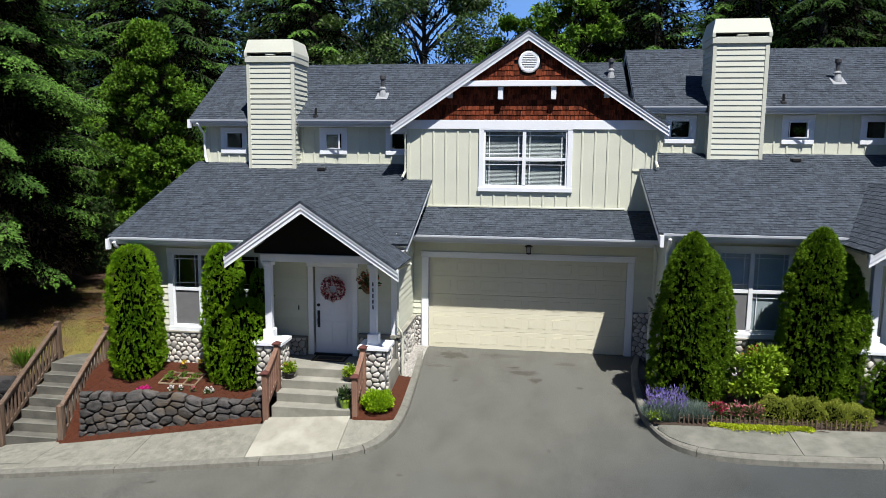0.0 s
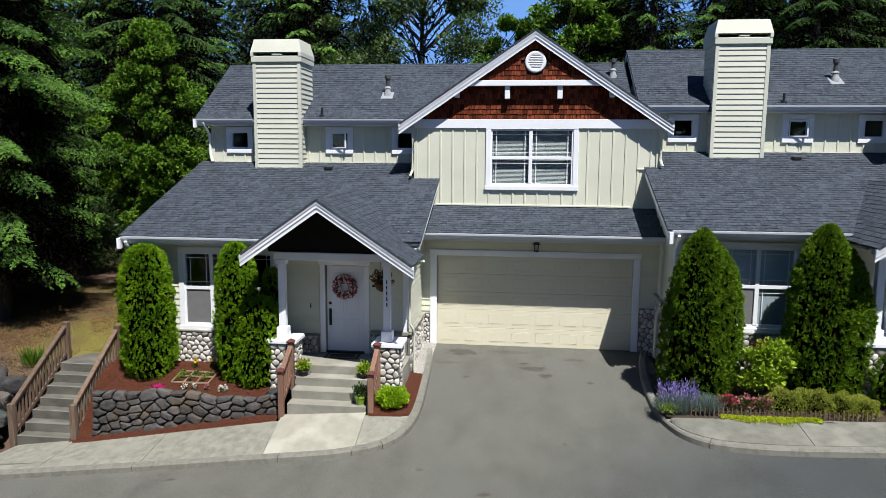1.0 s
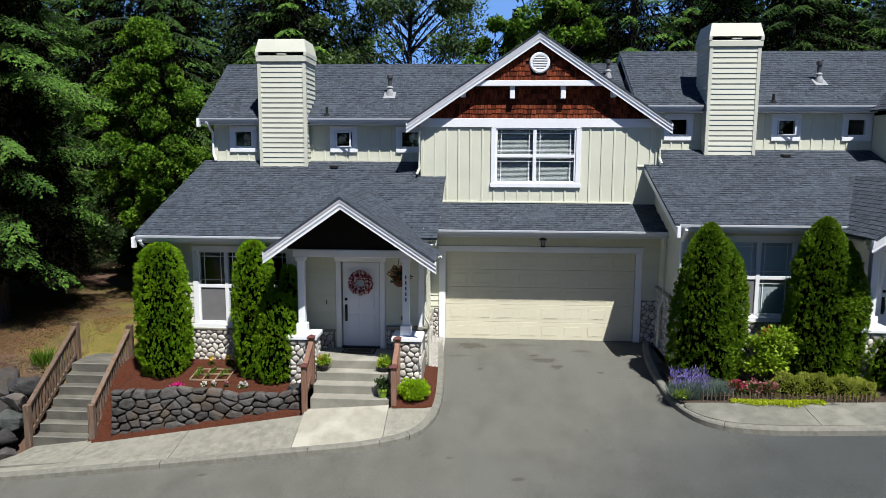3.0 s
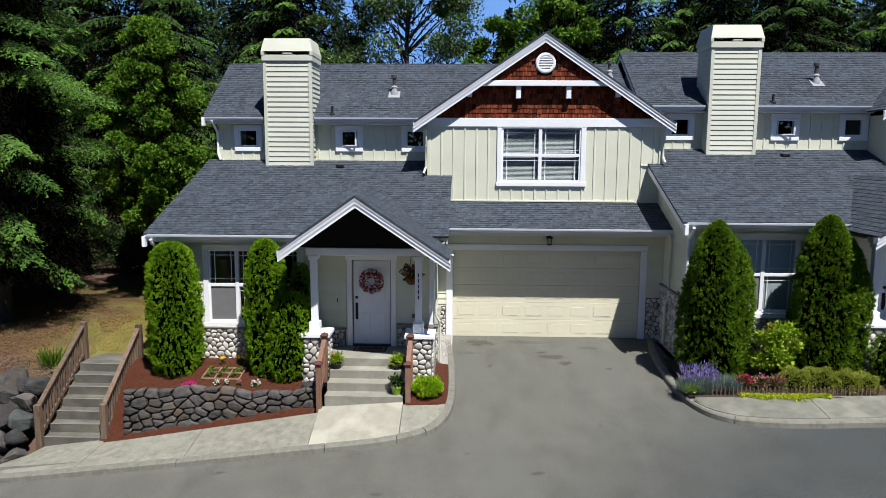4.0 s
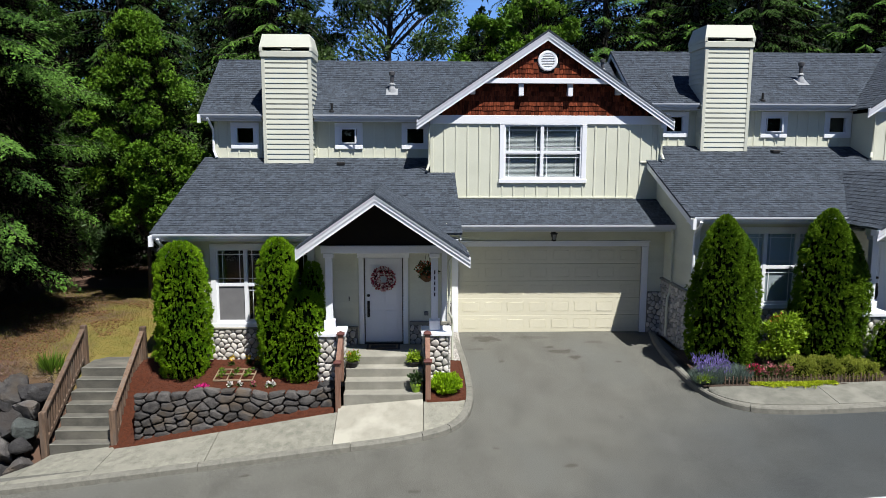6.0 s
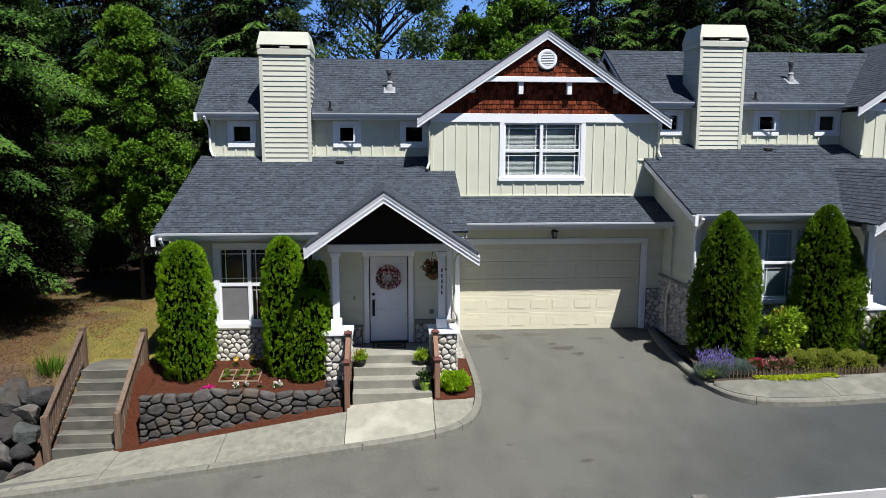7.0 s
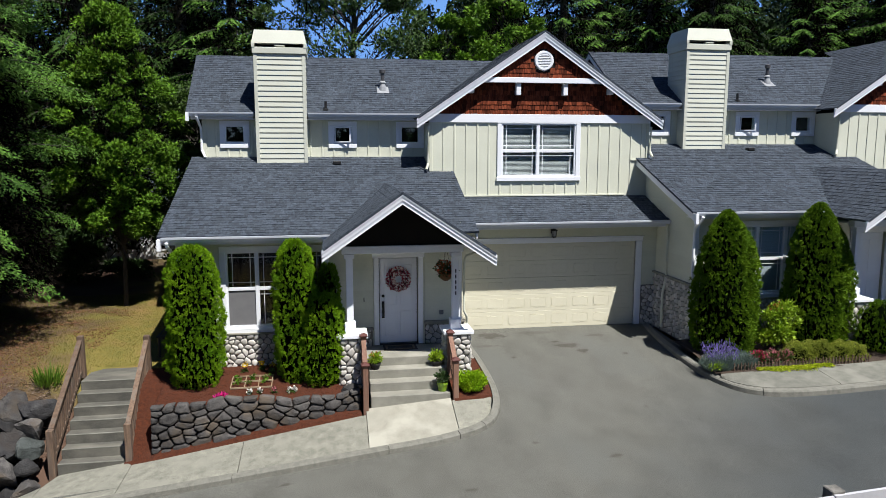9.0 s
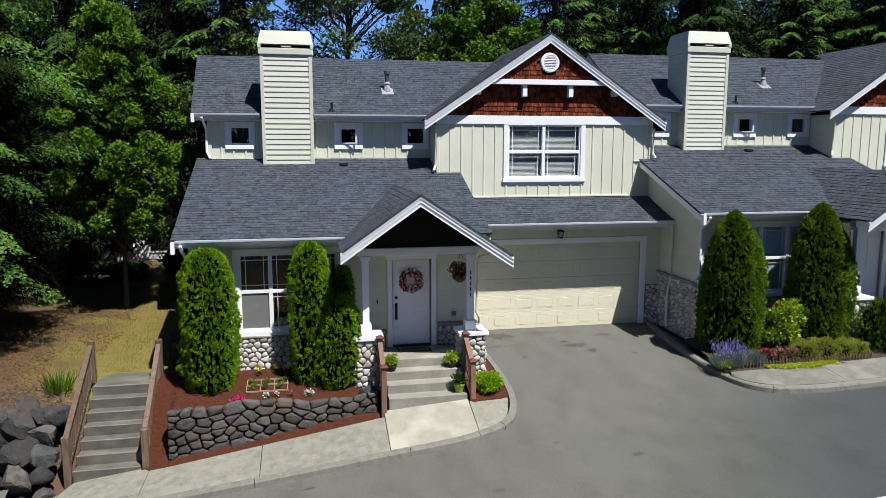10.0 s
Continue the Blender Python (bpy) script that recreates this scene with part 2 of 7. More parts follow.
M_IRIS = mat("green_sword_leaves", (0.055, 0.12, 0.008), (0.11, 0.19, 0.018), 3, 20, 0.5, 0.0, island=0.3, transl=0.25)
M_DRYSTEM = mat("dry_stems", (0.20, 0.15, 0.11), (0.12, 0.09, 0.065), 5, 20, 0.8, 0.0, island=0.4)
M_VINYL = mat("white_fence_paint", (0.50, 0.50, 0.52), (0.42, 0.42, 0.44), 2, 30, 0.5, 0.05, rnd=0.04)
M_OLDPOST = mat("weathered_grey_post", (0.19, 0.18, 0.16), (0.09, 0.085, 0.075), 12, 60, 0.9, 0.4)
M_PALEWOOD = mat("pale_pine_lath", (0.30, 0.23, 0.15), (0.22, 0.16, 0.10), 4, 50, 0.8, 0.2, stretch=(1, 1, 4))
M_NUMBER = mat("dark_blue_metal_mark", (0.03, 0.035, 0.06), (0.02, 0.024, 0.04), 8, 40, 0.4, 0.0)
M_FAR = mat("far_white_house_paint", (0.62, 0.62, 0.62), (0.5, 0.5, 0.5), 1, 12, 0.7, 0.05)


def asphalt():
    """Worn asphalt: grey aggregate speckle, tyre-polished patches, dark oil drips near the garage."""
    m = mat("worn_asphalt", (0.066, 0.065, 0.056), (0.136, 0.135, 0.117), 1.9, 60, 0.9, 0.2, spec=0.3, c3=(0.106, 0.107, 0.095), patch=1.1, grain=2.6, stretch=(1, 0.55, 1))
    n, ln = m.node_tree.nodes, m.node_tree.links
    b = n["Principled BSDF"]
    base = b.inputs["Base Color"].links[0].from_socket
    geo = n.new("ShaderNodeNewGeometry")
    wob = n.new("ShaderNodeTexNoise")
    wob.inputs["Scale"].default_value = 8.0
    wob.inputs["Detail"].default_value = 4.0
    ln.new(geo.outputs["Position"], wob.inputs["Vector"])
    total = None
    for cx, cy, rx, ry, k in ((-1.45, 16.62, 0.42, 0.22, 0.5), (0.35, 15.65, 0.30, 0.16, 0.55), (0.62, 15.22, 0.16, 0.14, 0.6), (0.1, 15.95, 0.14, 0.1, 0.55),
                              (-1.7, 15.9, 0.3, 0.08, 0.3), (-6.5, 11.27, 0.16, 0.06, 0.55), (-0.49, 10.35, 0.13, 0.07, 0.5), (-1.75, 11.35, 0.06, 0.05, 0.45), (-3.3, 9.9, 0.10, 0.07, 0.4), (0.4, 13.0, 1.0, 0.5, 0.07), (-0.6, 14.2, 0.6, 1.2, 0.06), (1.6, 14.9, 0.08, 0.06, 0.5), (-1.2, 15.1, 0.07, 0.05, 0.5), (0.9, 12.2, 0.06, 0.05, 0.5), (1.3, 16.3, 0.25, 0.12, 0.35), (-0.2, 16.7, 0.5, 0.12, 0.25)):
        sub = n.new("ShaderNodeVectorMath")
        sub.operation = "SUBTRACT"
        ln.new(geo.outputs["Position"], sub.inputs[0])
        sub.inputs[1].default_value = (cx, cy, 0)
        div = n.new("ShaderNodeVectorMath")
        div.operation = "MULTIPLY"
        ln.new(sub.outputs[0], div.inputs[0])
        div.inputs[1].default_value = (1 / rx, 1 / ry, 0)
        length = n.new("ShaderNodeVectorMath")
        length.operation = "LENGTH"
        ln.new(div.outputs[0], length.inputs[0])
        off = n.new("ShaderNodeMath")
        off.operation = "MULTIPLY_ADD"
        ln.new(wob.outputs["Fac"], off.inputs[0])
        off.inputs[1].default_value = 2.2
        ln.new(length.outputs["Value"], off.inputs[2])
        mr = n.new("ShaderNodeMapRange")
        mr.inputs[1].default_value, mr.inputs[2].default_value = 2.2, 1.75
        mr.inputs[3].default_value, mr.inputs[4].default_value = 0.0, k
        ln.new(off.outputs[0], mr.inputs[0])
        if total is None:
            total = mr.outputs[0]
        else:
            mx = n.new("ShaderNodeMath")
            mx.operation = "MAXIMUM"
            ln.new(total, mx.inputs[0])
            ln.new(mr.outputs[0], mx.inputs[1])
            total = mx.outputs[0]
    mix = n.new("ShaderNodeMix")
    mix.data_type = "RGBA"
    ln.new(total, mix.inputs[0])
    ln.new(base, mix.inputs[6])
    mix.inputs[7].default_value = (0.028, 0.020, 0.013, 1)
    # newer, darker paving on the uphill stretch of the road
    sep = n.new("ShaderNodeSeparateXYZ")
    ln.new(geo.outputs["Position"], sep.inputs[0])
    wob2 = n.new("ShaderNodeTexNoise")
    wob2.inputs["Scale"].default_value = 0.5
    wob2.inputs["Detail"].default_value = 4.0
    ln.new(geo.outputs["Position"], wob2.inputs["Vector"])
    edge = n.new("ShaderNodeMath")
    edge.operation = "MULTIPLY_ADD"
    ln.new(wob2.outputs["Fac"], edge.inputs[0])
    edge.inputs[1].default_value = 2.5
    ln.new(sep.outputs["X"], edge.inputs[2])
    lean = n.new("ShaderNodeMath")
    lean.operation = "MULTIPLY_ADD"
    ln.new(sep.outputs["Y"], lean.inputs[0])
    lean.inputs[1].default_value = -0.75
    ln.new(edge.outputs[0], lean.inputs[2])
    tone = n.new("ShaderNodeMapRange")
    tone.inputs[1].default_value, tone.inputs[2].default_value = -7.4, -2.6
    ln.new(lean.outputs[0], tone.inputs[0])
    dim = n.new("ShaderNodeMix")
    dim.data_type, dim.blend_type = "RGBA", "MULTIPLY"
    ln.new(tone.outputs[0], dim.inputs[0])
    ln.new(mix.outputs[2], dim.inputs[6])
    dim.inputs[7].default_value = (0.44, 0.49, 0.56, 1)
    # pale chips of stone in the worn surface
    chip = n.new("ShaderNodeTexNoise")
    chip.inputs["Scale"].default_value, chip.inputs["Detail"].default_value = 85.0, 1.0
    ln.new(geo.outputs["Position"], chip.inputs["Vector"])
    worn = n.new("ShaderNodeMath")
    worn.operation = "MULTIPLY_ADD"
    ln.new(wob2.outputs["Fac"], worn.inputs[0])
    worn.inputs[1].default_value = 0.35
    ln.new(chip.outputs["Fac"], worn.inputs[2])
    dots = n.new("ShaderNodeMapRange")
    dots.inputs[1].default_value, dots.inputs[2].default_value = 0.83, 0.95
    dots.inputs[4].default_value = 0.7
    ln.new(worn.outputs[0], dots.inputs[0])
    speck = n.new("ShaderNodeMix")
    speck.data_type = "RGBA"
    ln.new(dots.outputs[0], speck.inputs[0])
    ln.new(dim.outputs[2], speck.inputs[6])
    speck.inputs[7].default_value = (0.20, 0.195, 0.185, 1)
    ln.new(speck.outputs[2], b.inputs["Base Color"])
    return m


def lawn_mat():
    """Dry summer lawn that turns to brown needle litter under the trees."""
    m = mat("dry_lawn", (0.19, 0.145, 0.040), (0.10, 0.10, 0.020), 2.2, 45, 0.95, 1.0, c3=(0.19, 0.115, 0.045), patch=0.5)
    n, ln = m.node_tree.nodes, m.node_tree.links
    b = n["Principled BSDF"]
    base = b.inputs["Base Color"].links[0].from_socket
    geo = n.new("ShaderNodeNewGeometry")
    nz = n.new("ShaderNodeTexNoise")
    nz.inputs["Scale"].default_value = 0.8
    nz.inputs["Detail"].default_value = 5
    ln.new(geo.outputs["Position"], nz.inputs["Vector"])
    sx = n.new("ShaderNodeSeparateXYZ")
    ln.new(geo.outputs["Position"], sx.inputs[0])
    ax = n.new("ShaderNodeMath")
    ax.operation = "MULTIPLY_ADD"
    ln.new(nz.outputs["Fac"], ax.inputs[0])
    ax.inputs[1].default_value = 4.5
    ln.new(sx.outputs["X"], ax.inputs[2])
    mr = n.new("ShaderNodeMapRange")
    mr.inputs[1].default_value, mr.inputs[2].default_value = -9.2, -10.6
    ln.new(ax.outputs[0], mr.inputs[0])
    mix = n.new("ShaderNodeMix")
    mix.data_type = "RGBA"
    sl = n.new("ShaderNodeMath")
    sl.operation = "MULTIPLY_ADD"
    ln.new(nz.outputs["Fac"], sl.inputs[0])
    sl.inputs[1].default_value = 1.2
    ln.new(sx.outputs["Y"], sl.inputs[2])
    mr2 = n.new("ShaderNodeMapRange")
    mr2.inputs[1].default_value, mr2.inputs[2].default_value = 15.5, 14.9
    ln.new(sl.outputs[0], mr2.inputs[0])
    near = n.new("ShaderNodeMath")
    near.operation = "GREATER_THAN"
    ln.new(sx.outputs["Y"], near.inputs[0])
    near.inputs[1].default_value = 7.0
    both = n.new("ShaderNodeMath")
    both.operation = "MULTIPLY"
    ln.new(mr2.outputs[0], both.inputs[0])
    ln.new(near.outputs[0], both.inputs[1])
    mxm = n.new("ShaderNodeMath")
    mxm.operation = "MAXIMUM"
    ln.new(mr.outputs[0], mxm.inputs[0])
    ln.new(both.outputs[0], mxm.inputs[1])
    ln.new(mxm.outputs[0], mix.inputs[0])
    ln.new(base, mix.inputs[6])
    mix.inputs[7].default_value = (0.085, 0.05, 0.034, 1)
    # near-black ground across the road stands in for tree shade mirrored in the panes
    bare = n.new("ShaderNodeMapRange")
    bare.inputs[1].default_value, bare.inputs[2].default_value = 3.4, 2.6
    ln.new(sl.outputs[0], bare.inputs[0])
    soil = n.new("ShaderNodeMix")
    soil.data_type = "RGBA"
    ln.new(bare.outputs[0], soil.inputs[0])
    ln.new(mix.outputs[2], soil.inputs[6])
    soil.inputs[7].default_value = (0.022, 0.018, 0.012, 1)
    ln.new(soil.outputs[2], b.inputs["Base Color"])
    return m


M_ASPHALT = asphalt()
M_LAWN = lawn_mat()

# near-black foliage stands in for the shade deep in the woods
M_WOODS = mat("wood_shade_foliage", (0.010, 0.020, 0.008), (0.022, 0.040, 0.014), 0.8, 9, 0.8, 0.0, island=0.35, spec=0.1)
M_SKY = bpy.data.materials.new("blue_sky_glow")
M_SKY.use_nodes = True
_n = M_SKY.node_tree.nodes
_n.remove(_n["Principled BSDF"])
_e = _n.new("ShaderNodeEmission")
_e.inputs[0].default_value = (0.20, 0.43, 0.95, 1)
_e.inputs[1].default_value = 0.60
M_SKY.node_tree.links.new(_e.outputs[0], _n["Material Output"].inputs[0])

# ---------------------------------------------------------------- mesh tools


class Geo:
    """Collects vertices and faces of one mesh."""

    def __init__(self):
        self.v, self.f, self.smooth = [], [], False

    def add(self, pts, faces):
        o = len(self.v)
        self.v += [tuple(p) for p in pts]
        self.f += [tuple(o + i for i in q) for q in faces]
        return self

    def box(self, x0, x1, y0, y1, z0, z1):
        return self.hexa([(x0, y0, z0), (x1, y0, z0), (x1, y1, z0), (x0, y1, z0), (x0, y0, z1), (x1, y0, z1), (x1, y1, z1), (x0, y1, z1)])

    def hexa(self, p):
        return self.add(p, [(3, 2, 1, 0), (4, 5, 6, 7), (0, 1, 5, 4), (1, 2, 6, 5), (2, 3, 7, 6), (3, 0, 4, 7)])

    def cbox(self, x0, x1, y0, y1, z0, z1, c=0.008):
        """A box with chamfered edges."""
        pts, ids = [], {}
        for i in (0, 1):
            for j in (0, 1):
                for k in (0, 1):
                    for ax in range(3):
                        s = [(x0, x1)[i], (y0, y1)[j], (z0, z1)[k]]
                        for a, b in enumerate((i, j, k)):
                            if a != ax:
                                s[a] += c if b == 0 else -c
                        ids[i, j, k, ax] = len(pts)
                        pts.append(s)
        fs = []
        for ax in range(3):
            o = [a for a in range(3) if a != ax]
            for side in (0, 1):
                ring = []
                for a, b in ((0, 0), (1, 0), (1, 1), (0, 1)):
                    key = [0, 0, 0]
                    key[ax], key[o[0]], key[o[1]] = side, a, b
                    ring.append(ids[(*key, ax)])
                flip = (side == 0) != (ax == 1)
                fs.append(ring[::-1] if flip else ring)
        for ax in range(3):
            o = [a for a in range(3) if a != ax]
            for a in (0, 1):
                for b in (0, 1):
                    q = []
                    for e, f in ((0, o[0]), (0, o[1]), (1, o[1]), (1, o[0])):
                        key = [0, 0, 0]
                        key[ax], key[o[0]], key[o[1]] = e, a, b
                        q.append(ids[(*key, f)])
                    fs.append(q)
        for i in (0, 1):
            for j in (0, 1):
                for k in (0, 1):
                    fs.append([ids[i, j, k, a] for a in range(3)])
        return self.add(pts, fs)

    def prism(self, poly, axis, lo, hi):
        """Extrudes a 2D polygon along an axis; for axis y the polygon is (x, z), for x (y, z), for z (x, y)."""
        def place(a, b, h):
            return {"y": (a, h, b), "x": (h, a, b), "z": (a, b, h)}[axis]
        n = len(poly)
        pts = [place(a, b, lo) for a, b in poly] + [place(a, b, hi) for a, b in poly]
        return self.add(pts, [tuple(range(n))[::-1], tuple(range(n, 2 * n))] + [(i, (i + 1) % n, n + (i + 1) % n, n + i) for i in range(n)])

    def tube(self, path, r, n=8, cap=True):
        """A round bar along a path; r is one radius or one for each point."""
        path = [Vector(p) for p in path]
        rs = r if isinstance(r, (list, tuple)) else [r] * len(path)
        o = len(self.v)
        for i, p in enumerate(path):
            d = (path[min(i + 1, len(path) - 1)] - path[max(i - 1, 0)]).normalized()
            a = d.cross(Vector((0, 0, 1)))
            a = a.normalized() if a.length > 0.05 else d.cross(Vector((0, 1, 0))).normalized()
            b = d.cross(a)
            for k in range(n):
                w = 2 * math.pi * k / n
                self.v.append(tuple(p + rs[i] * (a * math.cos(w) + b * math.sin(w))))
        for i in range(len(path) - 1):
            for k in range(n):
                self.f.append((o + i * n + k, o + i * n + (k + 1) % n, o + (i + 1) * n + (k + 1) % n, o + (i + 1) * n + k))
        if cap:
            self.f.append(tuple(o + k for k in range(n))[::-1])
            self.f.append(tuple(o + (len(path) - 1) * n + k for k in range(n)))
        return self

    def lathe(self, c, prof, n=16, axis="z"):
        """A turned shape: prof is a list of (radius, height) about the centre c."""
        o = len(self.v)
        for r, h in prof:
            for k in range(n):
                w = 2 * math.pi * k / n
                a, b = r * math.cos(w), r * math.sin(w)
                self.v.append((c[0] + a, c[1] + b, c[2] + h) if axis == "z" else (c[0] + a, c[1] + h, c[2] + b))
        for i in range(len(prof) - 1):
            for k in range(n):
                self.f.append((o + i * n + k, o + i * n + (k + 1) % n, o + (i + 1) * n + (k + 1) % n, o + (i + 1) * n + k))
        self.f.append(tuple(o + k for k in range(n))[::-1])
        self.f.append(tuple(o + (len(prof) - 1) * n + k for k in range(n)))
        return self

    def mesh(self, name, material):
        me = bpy.data.meshes.new(name)
        me.from_pydata(self.v, [], self.f)
        me.materials.append(material)
        if self.smooth:
            me.polygons.foreach_set("use_smooth", [True] * len(me.polygons))
        bm = bmesh.new()
        bm.from_mesh(me)
        if len(self.f) < 4000:
            bmesh.ops.recalc_face_normals(bm, faces=bm.faces)
            bm.to_mesh(me)
        bm.free()
        me.update()
        return me


def part(name, geo, material, parent=None, label="", basis=None, kind=""):
    """Links a mesh as one object under a thing or a part."""
    me = geo if isinstance(geo, bpy.types.Mesh) else geo.mesh(name, material)
    ob = new(name, me)
    if parent is not None:
        ob.parent = parent
        if parent.type == "EMPTY":
            ob.matrix_parent_inverse = parent.matrix_basis.inverted()
    if basis is not None:
        ob.matrix_basis = basis
    return tagged(ob, label, kind=kind)


def thing(name, at, label, category, group="", kind=""):
    """An empty at the base of a thing, to which its parts belong."""
    ob = new(name)
    ob.empty_display_size = 0.2
    ob.matrix_basis = Matrix.Translation(at)
    return tagged(ob, label, category, group, kind)


def solid(name, geo, material, label, category, group="", kind=""):
    ob = new(name, geo if isinstance(geo, bpy.types.Mesh) else geo.mesh(name, material))
    return tagged(ob, label, category, group, kind)


def fast_mesh(name, verts, faces, material):
    me = bpy.data.meshes.new(name)
    me.from_pydata(np.asarray(verts, float).tolist(), [], np.asarray(faces, int).tolist())
    me.materials.append(material)
    me.update()
    return me


def leaf_cloud(pos, axis, size, width, rng, fold=0.25, face=None, loose=0.6, tri=False):
    """Rhombic leaves, or narrow triangular needles, at pos (n, 3) that point along axis (n, 3) and turn their flat side roughly to face."""
    n = len(pos)
    axis = axis / np.linalg.norm(axis, axis=1)[:, None]
    r = rng.normal(size=(n, 3))
    if face is not None:
        r = face + loose * r
    side = np.cross(axis, r)
    side /= np.linalg.norm(side, axis=1)[:, None] + 1e-9
    up = np.cross(side, axis)
    s, w = np.broadcast_to(size, n)[:, None], np.broadcast_to(width, n)[:, None]
    if tri:
        return np.stack([pos + side * w, pos + axis * s, pos - side * w], 1).reshape(-1, 3), np.arange(n * 3).reshape(n, 3)
    mid = pos + axis * s * 0.45 + up * w * fold * np.sign(rng.normal(size=(n, 1)))
    v = np.stack([pos, mid + side * w, pos + axis * s, mid - side * w], 1).reshape(-1, 3)
    f = np.arange(n * 4).reshape(n, 4)
    return v, f


def smooth01(u):
    u = max(0.0, min(1.0, u))
    return u * u * (3 - 2 * u)


def lerp_table(rows, x):
    for (a, za), (b, zb) in zip(rows, rows[1:]):
        if x <= b:
            return za + (zb - za) * (x - a) / (b - a)
    (a, za), (b, zb) = rows[-2:]
    return za + (zb - za) * (x - a) / (b - a)


def voronoi_cells(u0, u1, v0, v1, du, dv, rng, inside=None):
    """Irregular cells that fill a rectangle: lists of corners, from staggered, jittered seeds."""
    seeds = []
    rows = max(1, round((v1 - v0) / dv))
    hv = (v1 - v0) / rows
    for j in range(-1, rows + 1):
        k = max(1, round((u1 - u0) / du))
        hu = (u1 - u0) / k
        for i in range(-1, k + 2):
            seeds.append((u0 + (i + (0.5 if j % 2 else 0.0)) * hu + rng.uniform(-0.37, 0.37) * hu, v0 + (j + 0.5) * hv + rng.uniform(-0.37, 0.37) * hv))
    cells = []
    for a, (su, sv) in enumerate(seeds):
        if not (u0 - 0.02 <= su <= u1 + 0.02 and v0 - 0.02 <= sv <= v1 + 0.02):
            continue
        if inside and not inside(su, sv):
            continue
        poly = [(u0, v0), (u1, v0), (u1, v1), (u0, v1)]
        for b, (tu, tv) in enumerate(seeds):
            if a == b or abs(tu - su) > 3 * du or abs(tv - sv) > 3 * dv:
                continue
            nx, ny = tu - su, tv - sv
            c = (tu * tu + tv * tv - su * su - sv * sv) / 2
            out = []
            for p, q in zip(poly, poly[1:] + poly[:1]):
                dp, dq = nx * p[0] + ny * p[1] - c, nx * q[0] + ny * q[1] - c
                if dp <= 0:
                    out.append(p)
                if dp * dq < 0:
                    k = dp / (dp - dq)
                    out.append((p[0] + (q[0] - p[0]) * k, p[1] + (q[1] - p[1]) * k))
            poly = out
            if len(poly) < 3:
                break
        if len(poly) >= 3:
            cells.append(poly)
    return cells


def rock_cells(u0, u1, v0, v1, n, squash, rng, inside=None):
    """Irregular angular cells of mixed sizes, wider than high, that fill a rectangle."""
    seeds = []
    tries = 0
    while len(seeds) < n and tries < 9000:
        tries += 1
        w = rng.choice((0.0, 0.0, 0.006, 0.014, 0.024))
        u, v = rng.uniform(u0, u1), rng.uniform(v0, v1) * squash
        if inside and not inside(u, v / squash):
            continue
        if all((u - a) ** 2 + (v - b) ** 2 > (0.21 + 3.6 * (w + c)) ** 2 for a, b, c in seeds):
            seeds.append((u, v, w))
    cells = []
    for a, (su, sv, sw) in enumerate(seeds):
        poly = [(u0, v0 * squash), (u1, v0 * squash), (u1, v1 * squash), (u0, v1 * squash)]
        for b, (tu, tv, tw) in enumerate(seeds):
            if a == b or abs(tu - su) > 1.6 or abs(tv - sv) > 1.6:
                continue
            nx, ny = tu - su, tv - sv
            c = (tu * tu + tv * tv - su * su - sv * sv + sw - tw) / 2
            out = []
            for p, q in zip(poly, poly[1:] + poly[:1]):
                dp, dq = nx * p[0] + ny * p[1] - c, nx * q[0] + ny * q[1] - c
                if dp <= 0:
                    out.append(p)
                if dp * dq < 0:
                    k = dp / (dp - dq)
                    out.append((p[0] + (q[0] - p[0]) * k, p[1] + (q[1] - p[1]) * k))
            poly = out
            if len(poly) < 3:
                break
        if len(poly) >= 3:
            cells.append([(p, q / squash) for p, q in poly])
    return cells


def stone_geo(poly, place, depth, gap, rng, rough=0.0, rounds=1, cut_at=0.25, flat=False):
    """A domed stone over a cell; place(u, v, h) gives the world point at height h over the wall."""
    cu, cv = sum(p[0] for p in poly) / len(poly), sum(p[1] for p in poly) / len(poly)
    for _ in range(rounds):
        cut = []
        for p, q in zip(poly, poly[1:] + poly[:1]):
            a, b = 1 - cut_at, cut_at
            cut += [(p[0] * a + q[0] * b, p[1] * a + q[1] * b), (p[0] * b + q[0] * a, p[1] * b + q[1] * a)]
        poly = cut
    size = max(0.02, max(math.hypot(p[0] - cu, p[1] - cv) for p in poly))
    s0 = max(0.4, 1 - gap / size)
    g = Geo()
    g.smooth = rough == 0
    n = len(poly)
    rings = []
    d = depth * rng.uniform(0.8, 1.25)
    tu, tv = rng.uniform(-0.25, 0.25), rng.uniform(-0.25, 0.25)
    for s, h in (((s0, -0.06), (s0 * 0.99, d * 0.5), (s0 * 0.90, d * 0.86), (s0 * 0.6, d)) if flat else ((s0, -0.01), (s0 * 0.98, d * 0.45), (s0 * 0.82, d * 0.85), (s0 * 0.45, d))):
        ring = []
        for p in poly:
            u, v = cu + (p[0] - cu) * s, cv + (p[1] - cv) * s
            hh = h + (tu * (u - cu) + tv * (v - cv)) * (h > 0) * 0.5 + rough * rng.uniform(-1, 1) * d * (h > 0)
            u, v = u + rough * rng.uniform(-1, 1) * 0.03, v + rough * rng.uniform(-1, 1) * 0.03
            ring.append(place(u, v, hh))
        rings.append(ring)
    o = 0
    for ring in rings:
        g.v += ring
    for i in range(3):
        for k in range(n):
            g.f.append((i * n + k, i * n + (k + 1) % n, (i + 1) * n + (k + 1) % n, (i + 1) * n + k))
    g.v.append(place(cu, cv, d * 1.03))
    for k in range(n):
        g.f.append((3 * n + k, 3 * n + (k + 1) % n, 4 * n))
    return g

